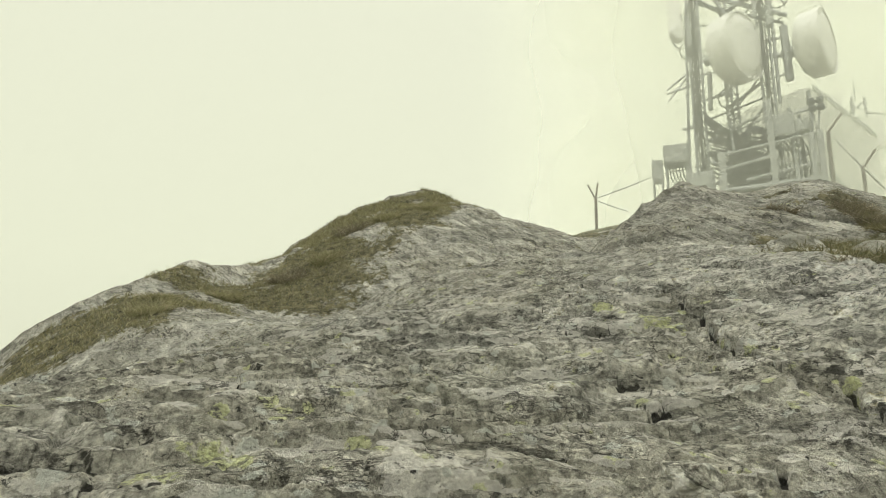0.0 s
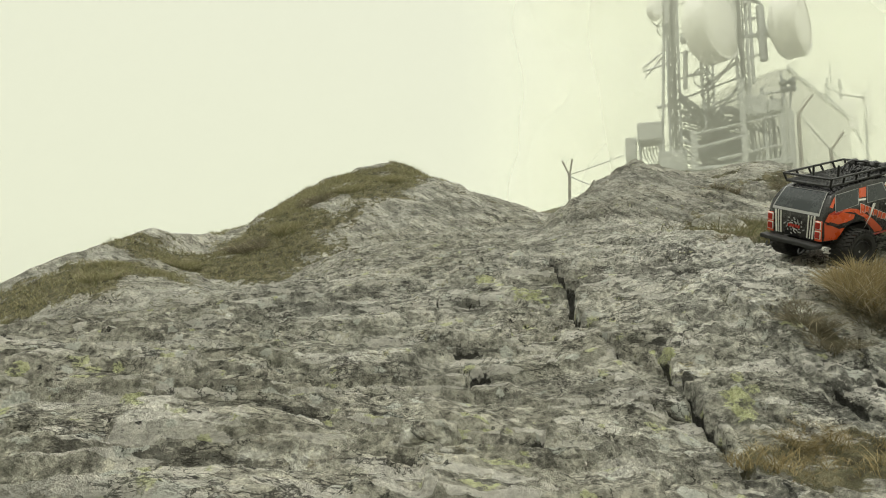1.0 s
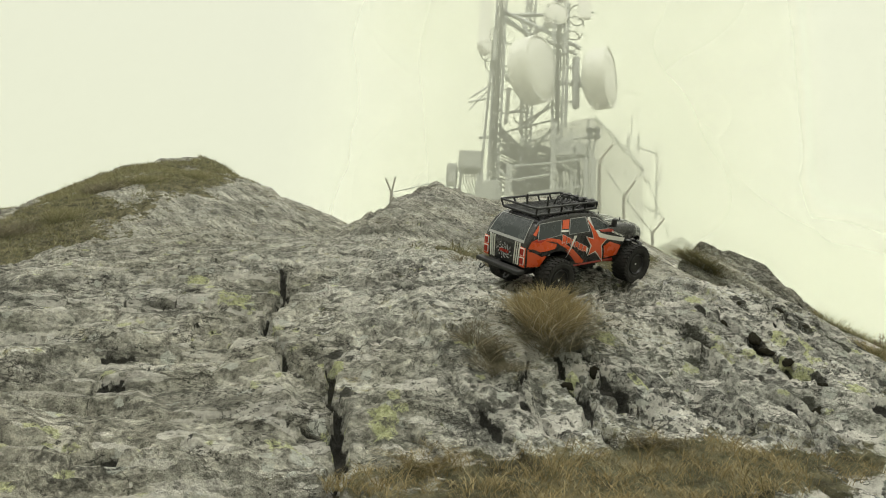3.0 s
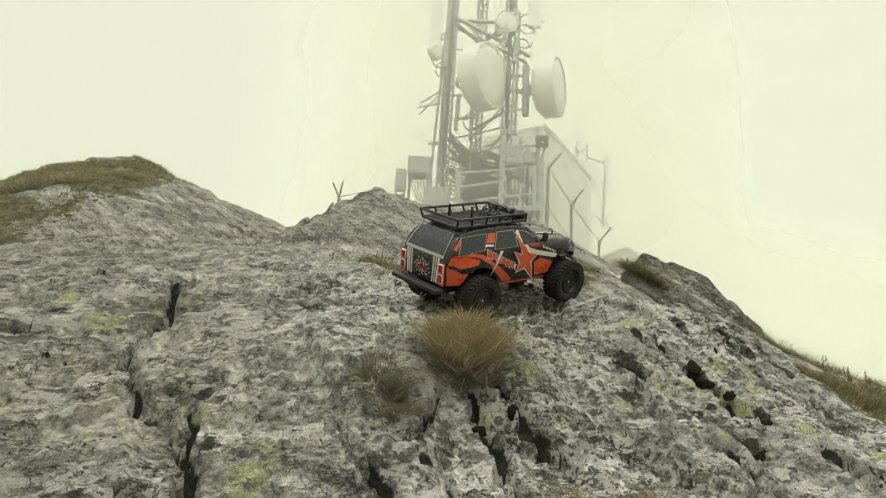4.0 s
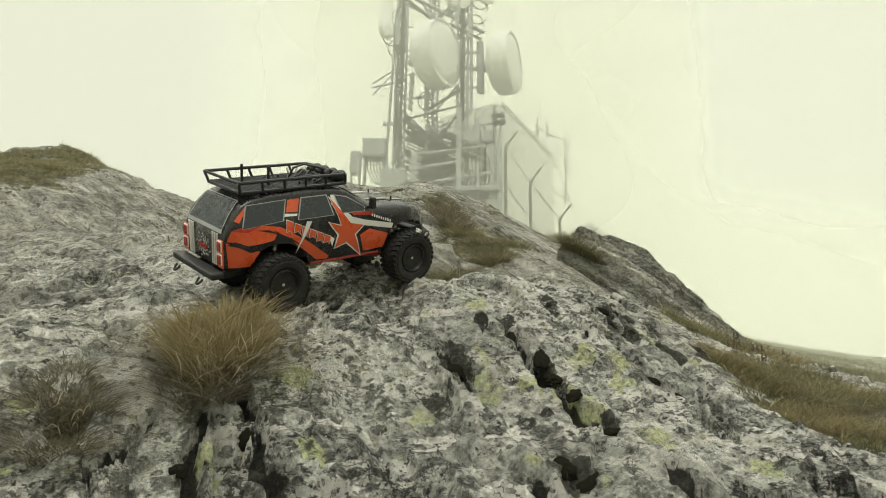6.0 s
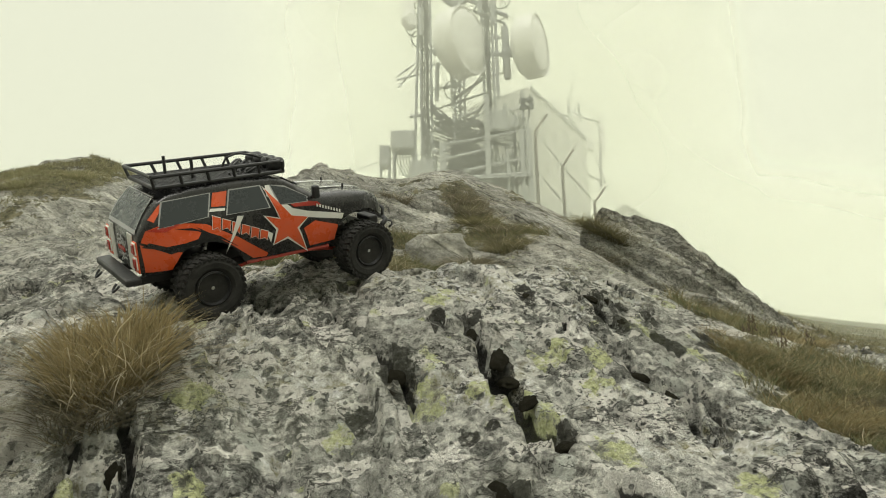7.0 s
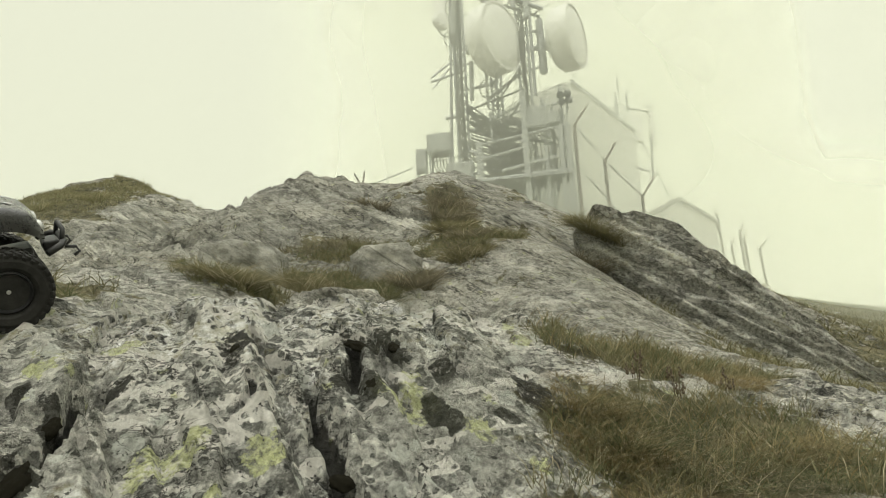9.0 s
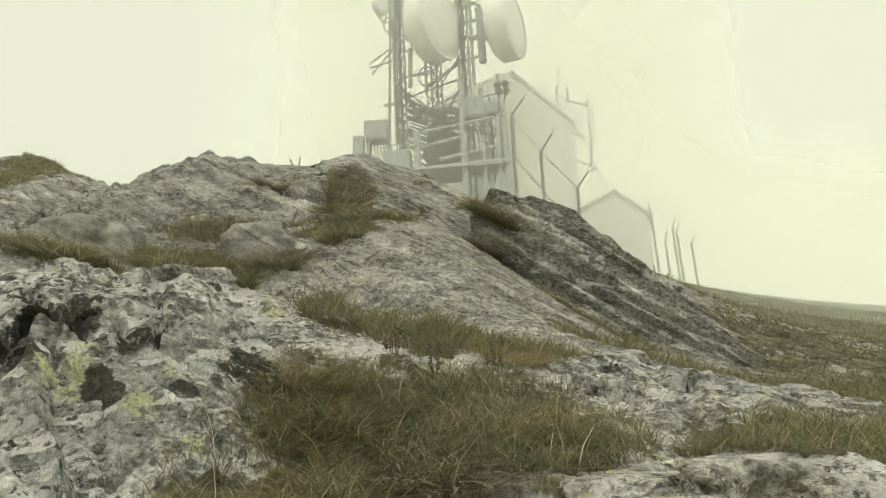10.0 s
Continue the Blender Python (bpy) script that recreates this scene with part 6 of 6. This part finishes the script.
def model_truck():
    car = base_of("model_truck")
    tagged(car, "orange and black remote-controlled off-road truck standing on rock", "toy truck")
    body_shell(car)
    # flank colours
    decal(car, "paint_field", [(-0.312, 0.120), (-0.262, 0.116), (-0.240, 0.150), (-0.276, 0.158), (-0.316, 0.178)], ORANGE, 0.0012, "orange rear quarter panel")
    decal(car, "paint_field", [(-0.314, 0.182), (-0.278, 0.166), (-0.232, 0.168), (-0.206, 0.172), (-0.196, 0.186), (-0.215, 0.205), (-0.262, 0.214), (-0.304, 0.204)], ORANGE, 0.0012, "orange flame field over the rear arch")
    decal(car, "paint_field", [(-0.304, 0.203), (-0.262, 0.213), (-0.236, 0.208), (-0.268, 0.196)], RED, 0.0016, "dark red flame edge")
    decal(car, "paint_field", [(-0.314, 0.172), (-0.290, 0.166), (-0.262, 0.150), (-0.250, 0.152), (-0.272, 0.168), (-0.300, 0.180)], BLACK, 0.0020, "black wave over the orange quarter")
    decal(car, "paint_field", [(-0.250, 0.200), (-0.215, 0.196), (-0.160, 0.170), (-0.120, 0.138), (-0.150, 0.158), (-0.205, 0.188)], BLACK, 0.0020, "black flame cut in the orange stripe")
    decal(car, "paint_field", [(-0.296, 0.224), (-0.285, 0.218), (-0.262, 0.246), (-0.268, 0.250)], ORANGE, 0.0012, "orange stripe on the rear pillar")
    decal(car, "paint_field", [(-0.222, 0.207), (-0.185, 0.199), (-0.118, 0.158), (-0.052, 0.108), (-0.056, 0.101), (-0.088, 0.104), (-0.130, 0.140), (-0.178, 0.178)], ORANGE, 0.0012, "sweeping orange stripe")
    decal(car, "paint_field", [(-0.159, 0.257), (-0.128, 0.257), (-0.138, 0.228), (-0.168, 0.230)], ORANGE, 0.0012, "orange pillar block")
    decal(car, "paint_field", [(-0.171, 0.227), (-0.139, 0.224), (-0.141, 0.219), (-0.174, 0.221)], WHITE, 0.0012, "white pillar stripe")
    decal(car, "paint_field", [(0.036, 0.150), (0.066, 0.163), (0.126, 0.143), (0.117, 0.106), (0.052, 0.104)], ORANGE, 0.0012, "orange front door field")
    decal(car, "paint_field", [(-0.022, 0.222), (-0.012, 0.222), (0.012, 0.200), (0.050, 0.188), (0.142, 0.168), (0.137, 0.155), (0.046, 0.174), (0.0, 0.190)], WHITE, 0.0012, "white swoosh behind the star")
    decal(car, "paint_field", [(-0.004, 0.221), (0.075, 0.206), (0.085, 0.196), (0.016, 0.203)], RED, 0.0012, "red stripe under the window")
    decal(car, "paint_field", [(-0.042, 0.2565), (-0.033, 0.2565), (-0.020, 0.232), (-0.030, 0.222), (-0.044, 0.235)], WHITE, 0.0011, "white edge of the star tip")
    tips = [(-0.043, 0.088), (0.050, 0.012), (0.046, -0.066), (-0.036, -0.036), (-0.052, 0.030)]
    star_field(car, "star_edge", tips, 0.027, 1.09, WHITE, 0.0018, "white star outline")
    star_field(car, "star", tips, 0.024, 1.0, ORANGE, 0.0026, "orange five-pointed star")
    # slanted lettering drawn as plain blocks
    for k in range(6):
        u = -0.170 + 0.0205 * k
        z = 0.213 - 0.0094 * k
        tall = (0.034, 0.027, 0.028, 0.026, 0.029, 0.026)[k]
        poly = [(u, z), (u + 0.0165, z - 0.0075), (u + 0.0120, z - tall), (u + 0.007, z - tall * 0.72), (u - 0.004, z - tall * 0.8)]
        decal(car, "lettering_edge", outline(poly, 0.0017), WHITE, 0.0018, "white edge of slanted lettering", cuts=1)
        decal(car, "lettering", poly, ORANGE, 0.0024, "slanted orange lettering block", cuts=1)
    decal(car, "paint_field", [(-0.058, 0.163), (-0.040, 0.152), (-0.046, 0.132)], WHITE, 0.0012, "small white wedge")
    decal(car, "paint_field", [(-0.118, 0.205), (-0.104, 0.203), (-0.150, 0.128)], WHITE, 0.003, "thin white slash across the lettering", cuts=1)
    for k in range(9):
        u, z = 0.072 + 0.0072 * k, 0.2015 - 0.0027 * k
        decal(car, "small_lettering", [(u, z), (u + 0.0042, z - 0.0015), (u + 0.0036, z - 0.0085), (u - 0.0004, z - 0.0068)], WHITE, 0.0014, "small white lettering bar", cuts=1)
    # windows
    for poly in ([(-0.262, 0.253), (-0.166, 0.257), (-0.180, 0.213), (-0.278, 0.206)], [(-0.122, 0.257), (-0.055, 0.257), (-0.043, 0.211), (-0.138, 0.211)], [(-0.030, 0.255), (0.004, 0.247), (0.050, 0.221), (0.048, 0.211), (-0.016, 0.213)]):
        decal(car, "window_edge", outline(poly, 0.0035), SILVER, 0.0016, "silver window line")
        decal(car, "side_window", poly, TINTED, 0.0022, "dark tinted side window")
    # rear window, windscreen and bonnet stripes over the top surface
    def top_patch(name, x0, x1, y0, y1, mat, label, off=0.0018, taper=0.0):
        bm = bmesh.new()
        n, q = 14, 10
        grid = []
        for i in range(n + 1):
            x = x0 + (x1 - x0) * i / n
            s = 1 - taper * i / n
            grid.append([bm.verts.new((x, (y0 + (y1 - y0) * j / q) * s, line_at(TOP_LINE, x) + 0.003 + off)) for j in range(q + 1)])
        for a, b in zip(grid, grid[1:]):
            for j in range(q):
                bm.faces.new((a[j], b[j], b[j + 1], a[j + 1]))
        bmesh.ops.recalc_face_normals(bm, faces=bm.faces)
        if bm.faces[0].normal.z < 0:
            bmesh.ops.reverse_faces(bm, faces=bm.faces)
        part(name, bm, mat, car, label, smooth=True)

    top_patch("rear_window", -0.316, -0.272, -0.082, 0.082, TINTED, "dark tinted rear window", taper=0.14)
    top_patch("window_edge", -0.319, -0.3162, -0.086, 0.086, SILVER, "silver window line")
    top_patch("window_edge", -0.2718, -0.2695, -0.073, 0.073, SILVER, "silver window line")
    for y in (-0.0855, 0.0825):
        top_patch("window_edge", -0.319, -0.2695, y, y + 0.003, SILVER, "silver window line", taper=0.14)
    top_patch("windscreen", 0.010, 0.066, -0.074, 0.074, TINTED, "dark tinted windscreen", taper=-0.1)
    for y in (-0.05, 0.04):
        top_patch("bonnet_stripe", 0.10, 0.235, y, y + 0.012, SILVER, "silver bonnet stripe", 0.0012)
    # tail
    for y in (-0.087, 0.087):
        for z in (0.128, 0.158):
            part("tail_light_edge", box(bmesh.new(), -0.3255, y - 0.0105, z - 0.002, -0.321, y + 0.0105, z + 0.0235, 0.002), WHITE, car)
            part("tail_light", box(bmesh.new(), -0.328, y - 0.008, z, -0.3235, y + 0.008, z + 0.021, 0.002), LAMP_RED, car, "square red tail light")
    for s_ in (-1, 1):
        part("tail_corner", box(bmesh.new(), -0.3235, s_ * 0.088 - 0.0115, 0.119, -0.3205, s_ * 0.088 + 0.0115, 0.183, 0.001), ORANGE, car, "orange tail corner")
    for y, lean, thick in ((-0.068, 0.006, 0.005), (-0.059, 0.004, 0.003), (-0.050, 0.003, 0.0035), (0.046, -0.003, 0.0035), (0.055, -0.004, 0.003), (0.063, -0.006, 0.005)):
        bm = box(bmesh.new(), -0.3247, -thick / 2, 0, -0.3213, thick / 2, 0.074, 0.0008)
        for v in bm.verts:
            v.co.y += y - lean * (v.co.z / 0.074) ** 2 * math.copysign(1, -y) * math.copysign(1, lean)
            v.co.z += 0.121
        part("tail_stripe", bm, WHITE, car, "white stripe on the tailgate")
    for k in range(26):
        a, r = k * 2.4, 0.010 + 0.0011 * k
        y, z = r * math.cos(a), 0.152 + 0.75 * r * math.sin(a)
        bm = box(bmesh.new(), -0.3236, -0.0016, -0.0045 - 0.002 * math.sin(k), -0.3215, 0.0016, 0.0045 + 0.002 * math.sin(k), 0.0006)
        bm.transform(Matrix.Translation((0, y, z)) @ Matrix.Rotation(a + 0.8, 4, "X"))
        part("tail_marking", bm, SILVER, car, "pale drawn marking on the tailgate")
    for k in range(5):
        part("tail_marking", box(bmesh.new(), -0.3246, -0.022 + 0.009 * k, 0.146 + 0.001 * (k % 2), -0.3222, -0.015 + 0.009 * k, 0.156 + 0.001 * (k % 2), 0.0008), LAMP_RED, car, "dull red emblem block")
    # bumpers
    bm = box(bmesh.new(), -0.352, -0.105, 0.098, -0.322, 0.105, 0.113, 0.004)
    part("rear_bumper", bm, PLASTIC, car, "black rear bumper bar")
    for y in (-0.06, 0.06):
        part("bumper_bracket", box(bmesh.new(), -0.33, y - 0.008, 0.085, -0.24, y + 0.008, 0.1, 0.002), PLASTIC, car)
        ring = [Vector((-0.356 - 0.011 * math.sin(a * math.pi / 8), y + 0.009 * math.cos(a * math.pi / 8), 0.094 - 0.012 * math.sin(a * math.pi / 8))) for a in range(9)]
        part("shackle", pipe(bmesh.new(), ring, 0.0026), PLASTIC, car, smooth=True)
    part("front_bumper", pipe(bmesh.new(), [(0.268, -0.085, 0.112), (0.292, -0.07, 0.118), (0.302, -0.04, 0.12), (0.303, 0.04, 0.12), (0.292, 0.07, 0.118), (0.268, 0.085, 0.112)], 0.0065), PLASTIC, car, "black tubular front bumper", smooth=True)
    part("bull_bar", pipe(bmesh.new(), [(0.298, -0.045, 0.12), (0.304, -0.04, 0.142), (0.302, 0, 0.15), (0.304, 0.04, 0.142), (0.298, 0.045, 0.12)], 0.0045), PLASTIC, car, smooth=True)
    part("winch", box(bmesh.new(), 0.268, -0.03, 0.1, 0.296, 0.03, 0.122, 0.004), PLASTIC, car)
    for y in (-0.055, 0.055):
        part("tow_hook", pipe(bmesh.new(), [(0.30, y, 0.112), (0.318, y, 0.108), (0.322, y, 0.098), (0.312, y, 0.092)], 0.0032), PLASTIC, car, smooth=True)
        m = Matrix.Translation((0.262, y * 1.05, 0.158))
        part("headlight", lathe(bmesh.new(), [(0, 0.012), (0.006, 0.0125), (0.010, 0.010), (0.012, 0.003)], 16, m), LAMP_CLEAR, car, "round clear headlight")
    part("grille", box(bmesh.new(), 0.2655, -0.035, 0.142, 0.272, 0.035, 0.160, 0.002), PLASTIC, car)
    # mirrors, aerial stub, wiper and body posts
    for s in (-1, 1):
        part("mirror_arm", tube(bmesh.new(), (0.062, s * 0.098, 0.214), (0.068, s * 0.116, 0.222), 0.004), PLASTIC, car)
        part("wing_mirror", box(bmesh.new(), 0.058, s * 0.120 - 0.008, 0.216, 0.074, s * 0.120 + 0.008, 0.246, 0.005), PLASTIC, car, "black wing mirror")
        for x in (0.18, -0.10):
            part("body_post", tube(bmesh.new(), (x, s * 0.05, line_at(TOP_LINE, x)), (x, s * 0.05, line_at(TOP_LINE, x) + 0.012), 0.0025), PLASTIC, car)
    part("wiper", tube(bmesh.new(), (0.074, -0.02, 0.231), (0.045, -0.055, 0.248), 0.0016), PLASTIC, car)
    # roof rack
    z0, z1, x0, x1, w0, w1 = 0.279, 0.303, -0.268, 0.012, 0.078, 0.086
    low = [(x0, -w0, z0), (x1, -w0, z0), (x1, w0, z0), (x0, w0, z0), (x0, -w0, z0)]
    high = [(x0 - 0.006, -w1, z1), (x1 - 0.01, -w1, z1), (x1 - 0.01, w1, z1), (x0 - 0.006, w1, z1), (x0 - 0.006, -w1, z1)]
    for a, b in zip(low, low[1:]):
        part("rack_rail", tube(bmesh.new(), a, b, 0.0042), PLASTIC, car)
    for a, b in zip(high, high[1:]):
        part("rack_rail", tube(bmesh.new(), a, b, 0.0038), PLASTIC, car)
    for s in (-1, 1):
        for k in range(6):
            x = x0 + (x1 - x0) * k / 5
            part("rack_post", tube(bmesh.new(), (x, s * w0, z0), (x - 0.006, s * w1, z1), 0.0034), PLASTIC, car)
        for x in (x0 + 0.03, x1 - 0.03):
            part("rack_foot", tube(bmesh.new(), (x, s * 0.055, line_at(TOP_LINE, x)), (x, s * 0.06, z0), 0.004), PLASTIC, car)
    for k in range(18):
        y = -0.07 + 0.14 * k / 17
        part("rack_slat", box(bmesh.new(), x0, y - 0.0016, z0 - 0.002, x1, y + 0.0016, z0 + 0.002), PLASTIC, car)
    for k in range(7):
        x = x0 + 0.02 + (x1 - x0 - 0.04) * k / 6
        part("rack_crossbar", tube(bmesh.new(), (x, -w0, z0 - 0.003), (x, w0, z0 - 0.003), 0.0022), PLASTIC, car)
    for y in (-0.03, 0.03):
        part("rack_peg", tube(bmesh.new(), (-0.19 - y * 0.6, y, z0), (-0.19 - y * 0.6, y, z0 + 0.045), 0.0035), PLASTIC, car)
    for k in range(4):
        y = -0.054 + 0.036 * k
        m = Matrix.Translation((0.006, y, z0 + 0.013))
        lamp = part("roof_lamp", lathe(bmesh.new(), [(-0.018, 0.008), (-0.01, 0.014), (0.012, 0.0155), (0.016, 0.014), (0.013, 0.0125)], 20, m), PLASTIC, car, "round black roof lamp")
        part("lens", lathe(bmesh.new(), [(0.0125, 0.012), (0.0145, 0.008), (0.015, 0.002)], 20, m), LAMP_CLEAR, lamp)
    for k in range(9):
        a = 0.7 * k
        part("rack_rope", pipe(bmesh.new(), [(-0.045 + 0.02 * math.cos(a + t * 0.6) - 0.004 * k % 0.01, -0.05 + 0.011 * k + 0.012 * math.sin(t * 0.6), z0 + 0.008 + 0.008 * math.sin(a + t * 0.9)) for t in range(9)], 0.003), PLASTIC, car, smooth=True)
    part("lamp_cable", pipe(bmesh.new(), [(-0.09, 0.02, z0 + 0.003), (-0.075, 0.02, z0 + 0.028), (-0.05, 0.015, z0 + 0.036), (-0.02, 0.0, z0 + 0.03), (0.0, -0.02, z0 + 0.02)], 0.0026), PLASTIC, car, smooth=True)
    # running gear
    part("skid_plate", box(bmesh.new(), -0.13, -0.045, 0.072, 0.13, 0.045, 0.082, 0.004), PLASTIC, car)
    part("chassis", box(bmesh.new(), -0.26, -0.04, 0.092, 0.25, 0.04, 0.118, 0.004), PLASTIC, car)
    for x in (-AXLE, AXLE):
        part("axle", tube(bmesh.new(), (x, -0.095, WHEEL_R), (x, 0.095, WHEEL_R), 0.011, n=12), PLASTIC, car)
        part("gearbox", lathe(bmesh.new(), [(-0.02, 0.006), (-0.014, 0.02), (0.014, 0.02), (0.02, 0.006)], 16, Matrix.Translation((x, 0.012, WHEEL_R))), PLASTIC, car)
        for s in (-1, 1):
            part("link", tube(bmesh.new(), (x, s * 0.06, WHEEL_R - 0.006), (x * 0.28, s * 0.04, 0.078), 0.004), RED, car, "red anodised suspension link")
            top = (x * 0.86, s * 0.055, 0.158)
            shock = part("shock_absorber", tube(bmesh.new(), (x, s * 0.072, 0.078), top, 0.0045), BOLT, car)
            a, b = Vector((x, s * 0.072, 0.084)), Vector(top)
            d = b - a
            side, up = d.orthogonal().normalized(), d.cross(d.orthogonal()).normalized()
            coil = [a + d * (t / 60) + 0.0085 * (side * math.cos(t * 0.8) + up * math.sin(t * 0.8)) for t in range(61)]
            part("spring", pipe(bmesh.new(), coil, 0.0015, 5), SPRING, shock, smooth=True)
    part("drive_shaft", tube(bmesh.new(), (-AXLE, 0, 0.078), (AXLE, 0, 0.078), 0.005), BOLT, car)
    for s in (-1, 1):
        part("rock_slider", tube(bmesh.new(), (-0.10, s * 0.094, 0.094), (0.105, s * 0.094, 0.092), 0.0045), RED, car, "dark red rock slider")
    return car


# set down with all four wheels on the rock, each sprung to its own footing
def place_truck(x, y, z, heading, pitch, roll):
    h, p, r = radians(heading), radians(pitch), radians(roll)
    fwd = Vector((math.cos(h) * math.cos(p), math.sin(h) * math.cos(p), math.sin(p)))
    level = Vector((-math.sin(h), math.cos(h), 0))
    left = level * math.cos(r) + fwd.cross(level) * math.sin(r)
    up = fwd.cross(left)
    m = Matrix(((fwd.x, left.x, up.x, x), (fwd.y, left.y, up.y, y), (fwd.z, left.z, up.z, z), (0, 0, 0, 1)))
    car = model_truck()
    car.matrix_basis = m
    for i in (-1, 1):
        for j in (-1, 1):
            foot = m @ Vector((i * AXLE, j * TRACK, 0))
            footing = max(on_ground(foot.x + 0.02 * a, foot.y + 0.02 * b) for a in (-1, 0, 1) for b in (-1, 0, 1)) - 0.006
            wheel(car, i * AXLE, j, max(-0.045, min(0.045, (footing - foot.z) / up.z)))
    return car


place_truck(1.833, 2.158, 0.978, 16.8, 17.3, 23.0)
